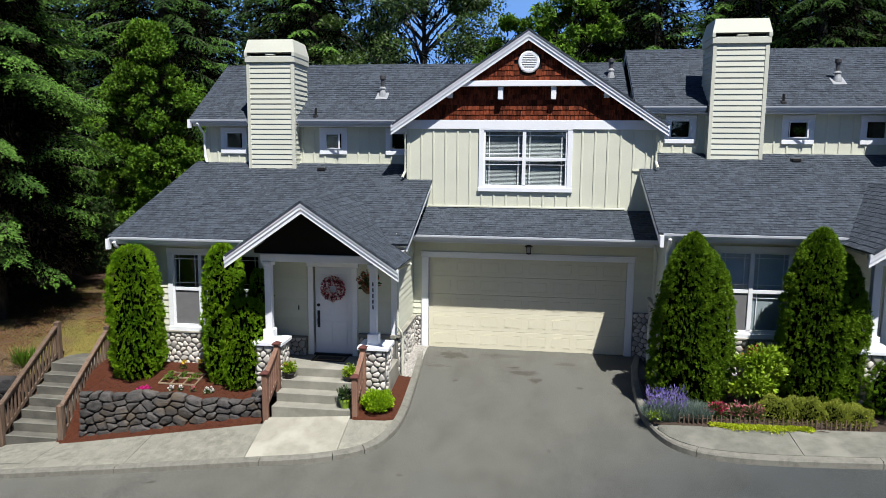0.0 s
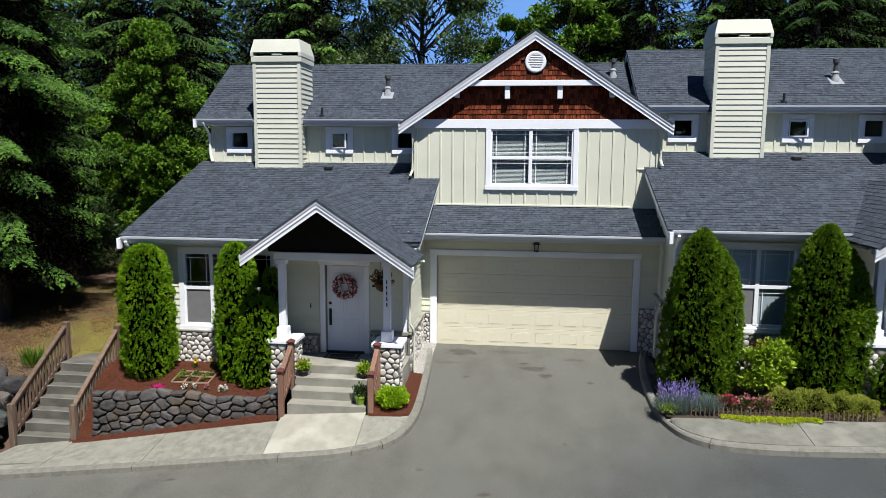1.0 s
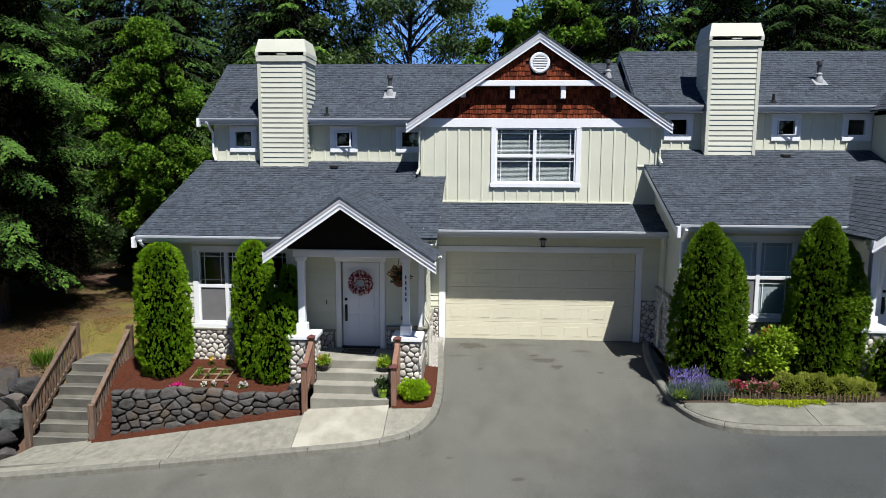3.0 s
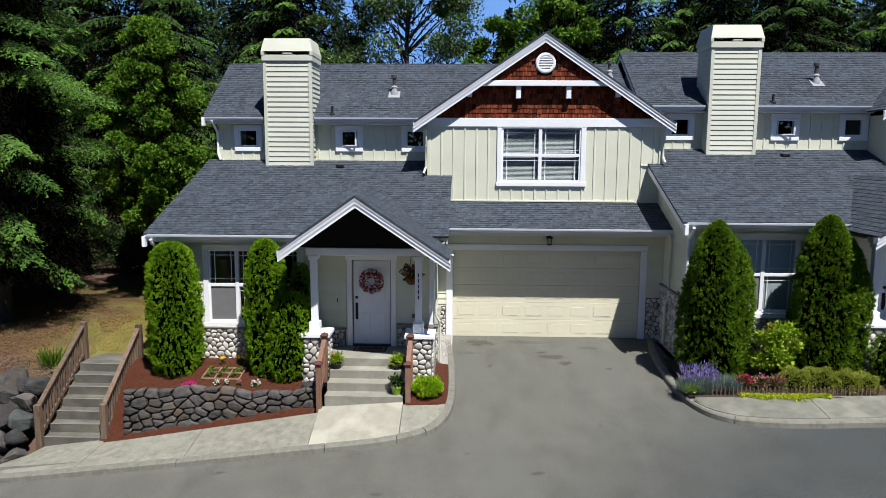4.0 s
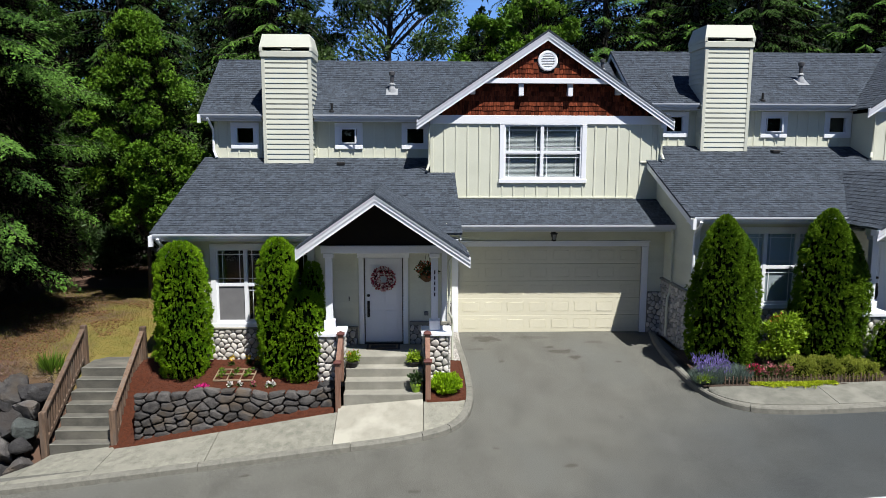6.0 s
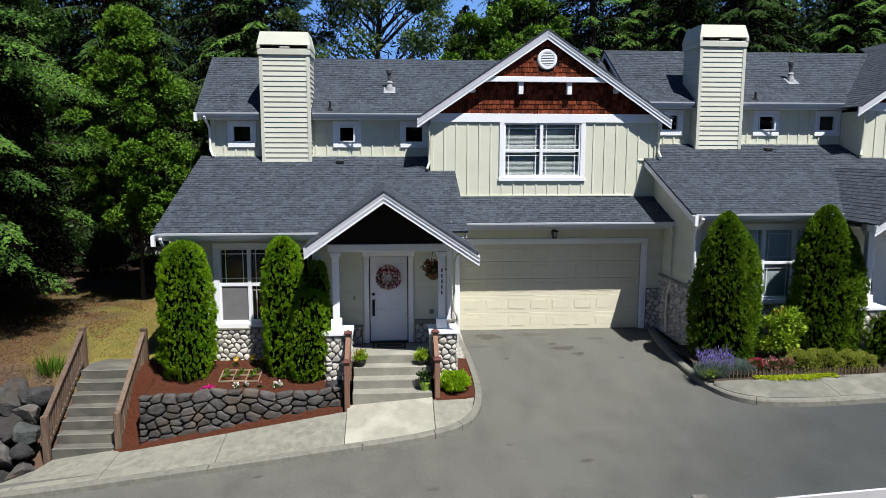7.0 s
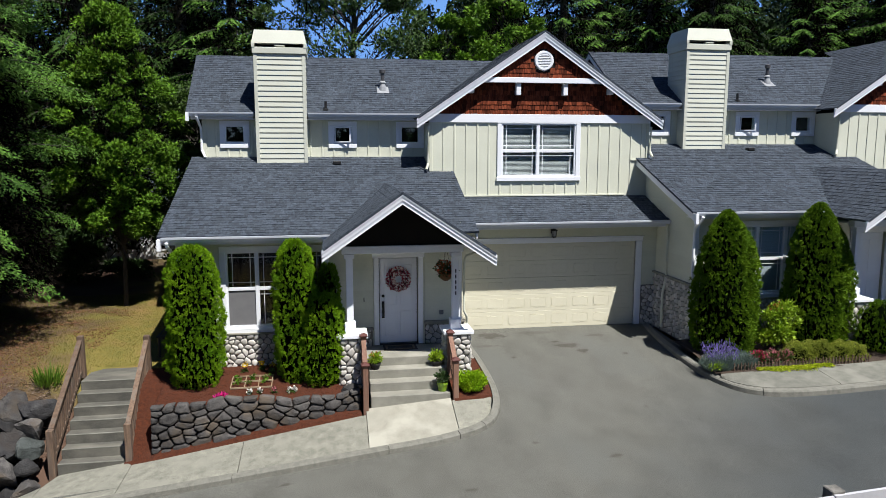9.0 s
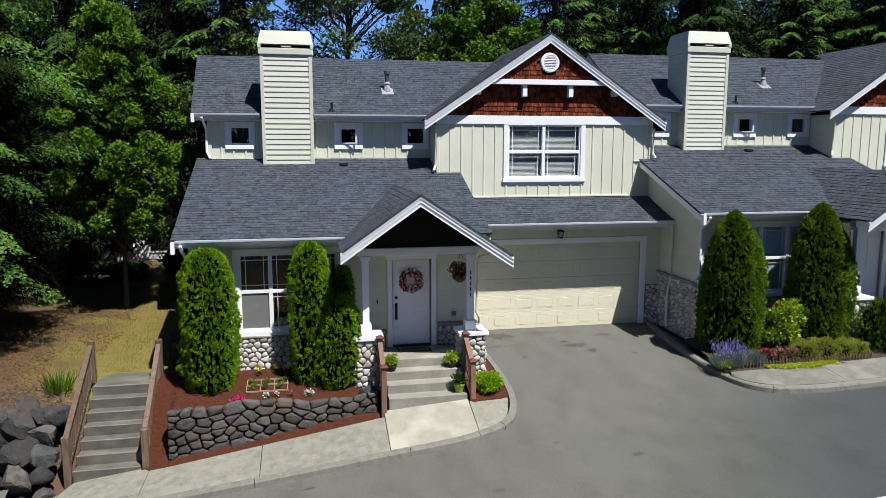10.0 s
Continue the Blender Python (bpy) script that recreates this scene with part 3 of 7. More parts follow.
# ---------------------------------------------------------------- ground, road, pavement
ROAD = ((-60, -5.0), (-16, -2.15), (-11.3, -1.68), (-7.5, -1.31), (-3.2, -0.86), (0.0, -0.62), (3.4, -0.40), (8.0, -0.22), (16, -0.1), (60, 0.3))


def drive_share(x, y):
    """How far the ground has risen from the road (0) to the garage floor (1)."""
    u = max(0.0, min(1.0, (y - 11.6) / 5.5))
    return 0.5 * (u + math.sin(math.pi / 2 * u))


def road_z(x, y):
    base = lerp_table(ROAD, x)
    return base + (0.0 - base) * drive_share(x, y) if y > 11.6 else base


INNER = ((-16, -2.2), (-11.6, -1.66), (-10.9, -1.53), (-9.2, -1.30), (-5.0, -0.61), (-3.2, -0.40), (-2.4, -0.43), (2.9, -0.10), (3.1, -0.09), (6.5, -0.04), (16, 0.25))


def ground_z(x, y):
    """Natural ground: lawn behind, below the road sheet in front."""
    if y < 4.2:
        low = lerp_table(ROAD, x)
        return low - 0.12 + (0.9 - low * 0.55) * smooth01((4.2 - y) / 2.5)
    back = 0.06 + 0.02 * (y - 15)
    front = lerp_table(ROAD, x) - 0.15
    if x < -10.9:
        u = smooth01((y - 12.9) / 2.1)
        front = lerp_table(INNER, x) - 0.12
        k = smooth01((x + 12.3) / 1.0)
        back += (-0.145 + 0.19 * smooth01((y - 15.4) / 1.6) - back) * k if y < 17.5 else 0.0
    else:
        u = smooth01((y - 17.4) / 1.0)
        back = 0.0
        front = front if y < 12 else min(front, -0.3 if x < -3 else front)
        if x < -3 and y > 12.0:
            front = min(front, lerp_table(INNER, x) - 0.15)
        if -10.9 <= x < -9.3 and y > 15.2:
            front, u = 0.0, 1.0
            back = -0.145 + 0.19 * smooth01((y - 15.6) / 1.4)
    z = front + (back - front) * u
    if y > 22:
        z += 0.02 * (min(y, 60) - 22)
    return z


def sheet(name, xs, ys, fz, material, label, category, keep=None):
    g = Geo()
    idx = {}
    for j, y in enumerate(ys):
        for i, x in enumerate(xs):
            idx[i, j] = len(g.v)
            g.v.append((x, y, fz(x, y)))
    for j in range(len(ys) - 1):
        for i in range(len(xs) - 1):
            if keep is None or keep((xs[i] + xs[i + 1]) / 2, (ys[j] + ys[j + 1]) / 2):
                g.f.append((idx[i, j], idx[i + 1, j], idx[i + 1, j + 1], idx[i, j + 1]))
    me = bpy.data.meshes.new(name)
    me.from_pydata(g.v, [], g.f)
    me.materials.append(material)
    me.polygons.foreach_set("use_smooth", [True] * len(me.polygons))
    return tagged(new(name, me), label, category, kind="structure")


def spread(lo, hi, step, far):
    a = list(np.arange(lo, hi + 1e-6, step))
    k = step
    while a[0] > -far:
        k *= 1.5
        a.insert(0, a[0] - k)
    k = step
    while a[-1] < far:
        k *= 1.5
        a.append(a[-1] + k)
    return [float(q) for q in a]


sheet("ground", spread(-22, 18, 0.4, 1500), spread(2.0, 34, 0.4, 1500), ground_z, M_LAWN,
      "dry yellow-green lawn with brown needle litter under trees", "ground")

# the road ends along the kerb lines
KERB_L = [(-40, 10.9), (-16, 11.3), (-11.3, 11.56), (-7.5, 11.66), (-4.9, 11.74), (-3.7, 11.78), (-3.14, 11.86), (-2.70, 12.0), (-2.37, 12.25), (-2.17, 12.60), (-2.06, 13.05), (-2.02, 13.6), (-2.04, 14.6), (-2.09, 15.6), (-2.16, 16.5), (-2.24, 17.0)]
KERB_R = [(3.02, 17.0), (2.86, 16.2), (2.76, 15.3), (2.72, 14.4), (2.74, 13.6), (2.82, 13.05), (2.98, 12.6), (3.2, 12.28), (3.5, 12.06), (3.9, 11.93), (4.6, 11.84), (5.6, 11.82), (7.2, 11.84), (9.5, 11.88), (16, 12.0), (40, 12.4)]


def smooth_path(pts, step=0.12):
    """Catmull-Rom through pts, resampled evenly."""
    out = []
    for i in range(len(pts) - 1):
        p0, p1, p2, p3 = (Vector(pts[max(0, min(len(pts) - 1, k))]) for k in (i - 1, i, i + 1, i + 2))
        n = max(1, int((p2 - p1).length / step))
        if (p2 - p1).length > 3.4:
            n = max(1, n // 4)
            out += [tuple(p1 + (p2 - p1) * k / n) for k in range(n)]
            continue
        for k in range(n):
            t = k / n
            out.append(tuple(0.5 * (2 * p1 + (p2 - p0) * t + (2 * p0 - 5 * p1 + 4 * p2 - p3) * t * t + (3 * p1 - p0 - 3 * p2 + p3) * t ** 3)))
    out.append(tuple(pts[-1]))
    return out


PATH_L, PATH_R = smooth_path(KERB_L), smooth_path(KERB_R)


def kerb_y(path, x):
    best = None
    for (ax, ay), (bx, by) in zip(path, path[1:]):
        if min(ax, bx) <= x <= max(ax, bx) and ax != bx:
            y = ay + (by - ay) * (x - ax) / (bx - ax)
            best = y if best is None else min(best, y)
    return best


def road_keep(x, y):
    if y < 3.9:
        return False
    if -2.4 < x < 3.2:
        return True
    if -3.7 < x < 0 or 0 < x < 4.3:
        return y < 12.75
    return y < (11.95 if x < 0 else 12.25) if abs(x) < 12 else y < 12.6


sheet("road", spread(-14, 14, 0.2, 60), [float(q) for q in np.arange(3.6, 17.35, 0.2)], road_z, M_ASPHALT,
      "worn grey asphalt road and driveway with oil drips", "road", road_keep)

kerb = thing("kerb", (0, 11.8, -0.7), "weathered concrete kerb along the road and driveway", "kerb", kind="structure")


def kerb_run(path, joints, left):
    """Swept kerb, cut into stones at the joints (x, y)."""
    n = len(path)
    cut = [min(range(n), key=lambda i: (path[i][0] - jx) ** 2 + (path[i][1] - jy) ** 2) for jx, jy in joints]
    cut = [0] + sorted(cut) + [n - 1]
    for a, b in zip(cut, cut[1:]):
        if b - a < 1:
            continue
        g = Geo()
        rings = []
        for i in range(a, b + 1):
            p = Vector(path[i])
            d = (Vector(path[min(n - 1, i + 1)]) - Vector(path[max(0, i - 1)])).normalized()
            if i == a:
                p = p + d * 0.006
            if i == b:
                p = p - d * 0.006
            nrm = Vector((-d.y, d.x)) if left else Vector((-d.y, d.x))
            z = road_z(p.x, p.y)
            rise = 0.125 * (1 - 0.55 * smooth01((p.y - 13.5) / 3.0))
            ring = []
            for off, h in ((-0.02, -0.12), (0.0, rise - 0.03), (0.028, rise), (0.15, rise + 0.012), (0.155, -0.12)):
                q = p + nrm * off
                ring.append((q.x, q.y, z + h))
            rings.append(ring)
        for r in rings:
            g.v += r
        for i in range(len(rings) - 1):
            for k in range(4):
                g.f.append((i * 5 + k, i * 5 + k + 1, (i + 1) * 5 + k + 1, (i + 1) * 5 + k))
        g.f += [tuple(range(5)), tuple(len(g.v) - 5 + k for k in range(5))[::-1]]
        part("kerb_stone", g, M_KERB, kerb)


kerb_run(PATH_L, [(-14, 11.4), (-11.3, 11.56), (-7.5, 11.66), (-4.6, 11.75), (-3.14, 11.86), (-2.6, 12.15), (-2.12, 13.6), (-2.10, 15.6)], True)
kerb_run(PATH_R, [(2.76, 15.3), (2.82, 13.05), (3.5, 12.06), (6.5, 11.83), (9.5, 11.88), (13, 11.95)], False)

pavement = thing("pavement", (-6, 12.4, -1.0), "pale concrete pavement slabs sloping along the road", "pavement", kind="structure")


def slab(x0, x1, inner, path, material, label="", rim_z=None):
    """A pavement slab between the kerb and the inner edge."""
    g = Geo()
    n = max(2, int((x1 - x0) / 0.15))
    m = 6
    for i in range(n + 1):
        x = x0 + 0.006 + (x1 - x0 - 0.012) * i / n
        ya = kerb_y(path, x) + 0.15
        yb = inner(x)
        za = road_z(x, min(ya, 11.6)) + 0.135 if x < 0 else road_z(x, ya) + 0.135
        zb = lerp_table(rim_z or INNER, x)
        for j in range(m + 1):
            t = j / m
            g.v.append((x, ya + (yb - ya) * t, za + (zb - za) * t))
    for i in range(n):
        for j in range(m):
            a = i * (m + 1) + j
            g.f.append((a, a + m + 1, a + m + 2, a + 1))
    o = len(g.v)
    rim = [i * (m + 1) for i in range(n + 1)] + [n * (m + 1) + j for j in range(1, m + 1)] + [i * (m + 1) + m for i in range(n - 1, -1, -1)] + [j for j in range(m - 1, 0, -1)]
    for r in rim:
        x, y, z = g.v[r]
        g.v.append((x, y, z - 0.1))
    k = len(rim)
    for i in range(k):
        g.f.append((rim[i], o + i, o + (i + 1) % k, rim[(i + 1) % k]))
    part("slab", g, material, pavement, label)


def inner_left(x):
    if -11.15 < x < -9.62:
        return 13.12
    return 12.93 if x > -10.9 else 12.93 + (x + 10.9) * 0.75


for a, b in ((-15.5, -13.2), (-13.2, -11.2), (-11.2, -9.6), (-9.6, -7.42), (-7.42, -4.93)):
    slab(a, b, inner_left, PATH_L, M_CONC)
slab(-4.93, -3.12, lambda x: 13.085, PATH_L, M_CONC2, "newer pale concrete slab at the foot of the steps", ((-4.93, -0.525), (-3.12, -0.385)))
slab(-3.12, -2.225, lambda x: max(12.99 + 0.2 * (x + 3.0), kerb_y(PATH_L, x) + 0.17), PATH_L, M_CONC)
for a, b in ((2.95, 5.28), (5.28, 8.0), (8.0, 11.0), (11.0, 15.5)):
    slab(a, b, lambda x: max(12.84 + 0.03 * (x - 3), kerb_y(PATH_R, x) + 0.17), PATH_R, M_CONC3)

# ---------------------------------------------------------------- mulch beds


def bed_z(x, y):
    """Planting bed in front of the window: front strip, rock wall, raised soil behind."""
    strip = lerp_table(INNER, x) - 0.012
    top = -0.33 + 0.30 * (y - 13.35) / 1.6
    if x < -9.25:
        k = smooth01((y - 12.95) / 1.5)
        return strip + (max(top, -0.22) - strip) * k + 0.015 * noise.noise((x * 3, y * 3, 0)) * smooth01((y - 12.93) / 0.2)
    z = strip + 0.36 * (y - 12.93) if y < 13.3 else top
    return z + 0.02 * noise.noise((x * 3, y * 3, 0)) * smooth01((y - 12.93) / 0.2)


def grid(a, b, step):
    n = max(1, round((b - a) / step))
    return [a + (b - a) * i / n for i in range(n + 1)]


sheet("mulch_bed", grid(-9.78, -5.02, 0.07), grid(12.93, 15.02, 0.07), bed_z, M_MULCH,
      "red bark mulch bed behind a dark rock wall", "mulch bed")


def side_bed_z(x, y):
    top = road_z(-2.2, y) + 0.125 * (1 - 0.55 * smooth01((y - 13.5) / 3.0)) - 0.012
    rise = max(0.0, min(1.0, (-2.2 - x) / 0.8))
    lip = 0.07 * (1 - smooth01((y - 12.93 - 0.2 * (x + 3.0)) / 0.07))
    return top - lip + (0.05 + 0.05 * smooth01((y - 13.1) / 0.5)) * rise + 0.012 * noise.noise((x * 4, y * 4, 2)) * rise


sheet("mulch_bed", grid(-3.05, -1.98, 0.03), grid(12.86, 15.06, 0.025), side_bed_z, M_MULCH,
      "narrow strip of red bark mulch beside the driveway", "mulch bed",
      lambda x, y: (kerb_y(PATH_L, x) is None or y > kerb_y(PATH_L, x) + 0.12) and x < -2.13 and y > 12.92 + 0.2 * (x + 3.0))
sheet("gravel_bed", grid(-2.52, -2.14, 0.04), grid(15.06, 17.04, 0.06), side_bed_z, M_GRAVEL, "strip of grey gravel between the stone base and the kerb", "gravel")


def far_bed_z(x, y):
    return lerp_table(INNER, x) - 0.01 + 0.17 * smooth01((y - 12.86) / 1.2) + 0.02 * noise.noise((x * 3, y * 3, 5))


M_SOIL = mat("dark_garden_soil", (0.035, 0.025, 0.018), (0.06, 0.042, 0.03), 10, 90, 0.95, 0.8)
sheet("garden_bed", grid(2.9, 8.6, 0.1), grid(12.84, 15.1, 0.1), far_bed_z, M_SOIL,
      "dark soil garden bed full of flowers and clipped shrubs", "garden bed", lambda x, y: y > (kerb_y(PATH_R, x) or 12) + 0.1 and (x > 3.0 or y > 12.9))


# ---------------------------------------------------------------- townhouse
house = thing("townhouse", (-2.8, 18.0, 0.0), "cream two-storey townhouse with grey shingle roofs and white trim", "house")
rs = random.Random(5)


def wall_front(name, x0, x1, z0, z1, y, holes, material, thick=0.16):
    """A wall facing the road with openings; y is its outer face."""
    xs = sorted({x0, x1, *[h[0] for h in holes], *[h[1] for h in holes]})
    zs = sorted({z0, z1, *[h[2] for h in holes], *[h[3] for h in holes]})
    g = Geo()
    nx, nz = len(xs), len(zs)
    for yy in (y, y + thick):
        g.v += [(px, yy, pz) for pz in zs for px in xs]

    def full(i, k):
        if not (0 <= i < nx - 1 and 0 <= k < nz - 1):
            return False
        mx, mz = (xs[i] + xs[i + 1]) / 2, (zs[k] + zs[k + 1]) / 2
        return not any(h[0] <= mx <= h[1] and h[2] <= mz <= h[3] for h in holes)
    o = nx * nz
    for i in range(nx - 1):
        for k in range(nz - 1):
            if not full(i, k):
                continue
            q = (k * nx + i, k * nx + i + 1, (k + 1) * nx + i + 1, (k + 1) * nx + i)
            g.f += [q, tuple(o + p for p in q[::-1])]
            for di, dk, p, r in ((0, -1, q[0], q[1]), (1, 0, q[1], q[2]), (0, 1, q[2], q[3]), (-1, 0, q[3], q[0])):
                if not full(i + di, k + dk):
                    g.f.append((p, o + p, o + r, r))
    return part(name, g, material, house)


def lap_boards(parent, x0, x1, z0, z1, y, expo, holes, material, flip=None, groove=-0.01):
    """Overlapping siding boards; flip maps (along, out, up) to the world for other walls."""
    place = flip or (lambda a, o, h: (a, y - o, h))
    n = max(1, round((z1 - z0) / expo))
    e = (z1 - z0) / n
    for i in range(n):
        a, b = z0 + i * e, z0 + (i + 1) * e - groove
        spans = [(x0, x1)]
        for h in holes:
            if h[2] < b - 0.02 and h[3] > a + 0.02:
                spans = [s for p, q in spans for s in ((p, min(q, h[0])), (max(p, h[1]), q)) if s[1] - s[0] > 0.02]
        for p, q in spans:
            o1, o2 = 0.027, 0.005
            g = Geo().hexa([place(p, -0.002, a), place(q, -0.002, a), place(q, o1, a), place(p, o1, a), place(p, -0.002, b), place(q, -0.002, b), place(q, o2, b), place(p, o2, b)])
            part("board", g, material, parent)


def roof_plane(name, origin, u, v, poly, parent=None, course=0.13, tab=0.17, thick=0.045, seed=1):
    """A shingled roof plane: poly in (u, v) metres along the eave and up the slope. Slab below, tabs as one joined mesh above."""
    u, v = Vector(u).normalized(), Vector(v).normalized()
    nrm = u.cross(v)
    if nrm.z < 0:
        nrm = -nrm
    o = Vector(origin)
    rng = random.Random(seed)
    g = Geo()
    n = len(poly)
    lo, hi = [o + u * a + v * b - nrm * thick for a, b in poly], [o + u * a + v * b for a, b in poly]
    g.add([*lo, *hi], [tuple(range(n))[::-1], tuple(range(n, 2 * n))] + [(i, (i + 1) % n, n + (i + 1) % n, n + i) for i in range(n)])
    deck = part(name, g, M_ROOF, parent or house)
    t = Geo()
    vs = [p[1] for p in poly]

    def span(h):
        xs = []
        for p, q in zip(poly, poly[1:] + poly[:1]):
            if (p[1] - h) * (q[1] - h) < 0:
                xs.append(p[0] + (q[0] - p[0]) * (h - p[1]) / (q[1] - p[1]))
        xs.sort()
        return list(zip(xs[::2], xs[1::2]))
    rows = int((max(vs) - min(vs)) / course) + 1
    for r in range(rows):
        b = min(vs) + r * course
        top = min(b + course * 1.02, max(vs))
        for a0, a1 in span(min(b + course * 0.5, max(vs) - 0.002)):
            x = a0 - rng.uniform(0, tab)
            while x < a1:
                w = tab * rng.choice((0.45, 0.65, 0.8, 1.0))
                p, q = max(a0, x) + 0.003, min(a1, x + w) - 0.003
                x += w
                if q - p < 0.02:
                    continue
                h = rng.choice((0.004, 0.006, 0.010))
                drop = rng.choice((0, 0, 0.012))
                c = [o + u * a + v * bb + nrm * hh for a, bb, hh in ((p, b - drop, 0.001), (q, b - drop, 0.001), (q, b - drop, h + 0.003), (p, b - drop, h + 0.003), (p, top, 0.0015), (q, top, 0.0015))]
                t.add(c, [(3, 2, 5, 4), (0, 1, 2, 3), (1, 5, 2), (0, 3, 4)])
    part("shingles", t, M_ROOF, deck, kind="stuff")
    return deck


# lower living-room roof
LS, LE_Y, LE_Z = 0.371, 14.565, 3.01
LL = math.hypot(1, LS)
lower_len = (19.05 - LE_Y) * LL
roof_plane("lower_roof", (-9.27, LE_Y, LE_Z), (1, 0, 0), (0, 1, LS), [(0, 0), (7.06, 0), (7.06, (18.02 - LE_Y) * LL), (6.38, (18.02 - LE_Y) * LL), (6.38, lower_len), (0, lower_len)], seed=2)
# garage roof
roof_plane("garage_roof", (-2.50, 16.42, 3.015), (1, 0, 0), (0, 1, 0.347), [(0, 0), (5.91, 0), (5.91, 1.6 * 1.0585), (0, 1.6 * 1.0585)], seed=3)
# upper main roof, both slopes
US, UE_Y, UE_Z, UR_Y = 0.6, 18.75, 5.875, 21.82
UL = math.hypot(1, US)
UR_Z = UE_Z + US * (UR_Y - UE_Y)
roof_plane("upper_roof", (-9.33, UE_Y, UE_Z), (1, 0, 0), (0, 1, US), [(0, 0), (12.3, 0), (12.3, (UR_Y - UE_Y) * UL), (0, (UR_Y - UE_Y) * UL)], seed=4)
roof_plane("upper_roof", (2.97, UR_Y + 3.6, UR_Z - US * 3.6), (-1, 0, 0), (0, -1, US), [(0, 0), (12.3, 0), (12.3, 3.6 * UL), (0, 3.6 * UL)], course=0.3, tab=0.8, seed=5)
# main gable roof
GX, GZ, GS, GHW, GY0 = 0.23, 8.045, 0.672, 3.465, 17.715
GL = math.hypot(1, GS)


def gable_plane(side, seed):
    def yv(s):
        z = GZ - GS * s
        return UE_Y + (z - UE_Z) / US if z < UR_Z else UR_Y + 1.0
    pts = [(0, 0), (yv(GHW) - GY0 + 0.15, 0), (UR_Y - GY0 + 0.1, (GHW - (GZ - UR_Z) / GS) * GL), (UR_Y + 1.2 - GY0, GHW * GL), (0, GHW * GL)]
    roof_plane("gable_roof", (GX + side * GHW, GY0 - 0.057, GZ - GS * GHW), (0, 1, 0), (-side, 0, GS), pts, seed=seed)


gable_plane(-1, 6)
gable_plane(1, 7)
# porch gable roof
PX, PZ, PY0 = -4.12, 4.02, 13.14
PS_L, PS_R = 0.70, 0.668


def porch_plane(side, hw, seed):
    ps = PS_L if side < 0 else PS_R
    pl = math.hypot(1, ps)
    s_v = (PZ - LE_Z) / ps
    pts = [(0, 0), (LE_Y + 0.1 - PY0, 0), (LE_Y + 0.1 - PY0, (hw - s_v) * pl), (LE_Y + (PZ - LE_Z) / LS - PY0 + 0.1, hw * pl), (0, hw * pl)]
    roof_plane("porch_roof", (PX + side * hw, PY0 - 0.057, PZ - ps * hw), (0, 1, 0), (-side, 0, ps), pts, seed=seed)


porch_plane(-1, 1.63, 8)
porch_plane(1, 1.97, 9)


def rake(cx, cz, slope, hw, y, side, wide=0.20, name="rake_board"):
    """Two-step white rake board under a gable edge, from the ridge down one side."""
    g = Geo()
    d = 1 / math.cos(math.atan(slope))
    for lo, hi, y0, y1 in ((0.0, -0.28, -0.05, 0.02), (-0.27, -0.62, -0.032, 0.02), (-0.60, -1.0, -0.012, 0.02)):
        lo, hi, y0, y1 = lo * wide * d, hi * wide * d, y + y0, y + y1
        x1, z1 = cx + side * hw, cz - slope * hw
        poly = [(cx, cz + hi), (cx, cz + lo), (x1, z1 + lo), (x1, z1 + hi)]
        g.prism(poly if side > 0 else poly[::-1], "y", y0, y1)
    part(name, g, M_WHITE, house, "white two-step rake board")


rake(GX, GZ - 0.02, GS, GHW + 0.02, GY0, -1, 0.21)
rake(GX, GZ - 0.02, GS, GHW + 0.02, GY0, 1, 0.21)
rake(PX, PZ - 0.02, PS_L, 1.65, PY0, -1, 0.20)
rake(PX, PZ - 0.02, PS_R, 1.99, PY0, 1, 0.20)


def side_rake(x, y0, z0, y1, z1, wide=0.16, thick=0.03):
    g = Geo().prism([(y0, z0 - wide - 0.05), (y1, z1 - wide - 0.05), (y1, z1 - 0.05), (y0, z0 - 0.05)], "x", x, x + thick)
    part("rake_board", g, M_WHITE, house)


side_rake(-9.255, LE_Y, LE_Z, 19.05, LE_Z + LS * (19.05 - LE_Y))
side_rake(-9.315, UE_Y, UE_Z, UR_Y, UR_Z)
side_rake(-9.315, UR_Y, UR_Z, UR_Y + 3.6, UR_Z - US * 3.6)
side_rake(-2.26, 14.62, LE_Z + LS * 0.1, 18.02, LE_Z + LS * (18.02 - LE_Y))


for x, y, z in ((-9.25, LE_Y - 0.13, 2.96), (-9.315, UE_Y - 0.13, 5.86)):
    part("rake_end", Geo().prism([(y, z - 0.24), (y + 0.10, z - 0.24), (y + 0.16, z - 0.05), (y + 0.16, z), (y, z)], "x", x, x + 0.075), M_WHITE, house, "white end of the rake board")


def gutter(x0, x1, y, z, name="gutter"):
    """An ogee gutter hung on a fascia board below the eave."""
    g = Geo()
    prof = [(0.0, 0.0), (0.0, -0.115), (-0.065, -0.115), (-0.085, -0.07), (-0.105, -0.04), (-0.112, 0.0), (-0.100, 0.0), (-0.092, -0.03), (-0.07, -0.065), (-0.06, -0.095), (-0.012, -0.095), (-0.012, 0.0)]
    g.prism([(y + a, z + b) for a, b in prof], "x", x0, x1)
    g.box(x0 + 0.02, x1 - 0.02, y + 0.001, y + 0.03, z - 0.17, z + 0.0)
    part(name, g, M_GUTTER, house)


gutter(-9.17, -5.35, LE_Y, LE_Z - 0.01)
gutter(-9.235, -7.57, UE_Y, UE_Z - 0.01)
gutter(-6.13, -2.9, UE_Y, UE_Z - 0.01)
gutter(-2.45, 3.38, 16.42, 3.005)
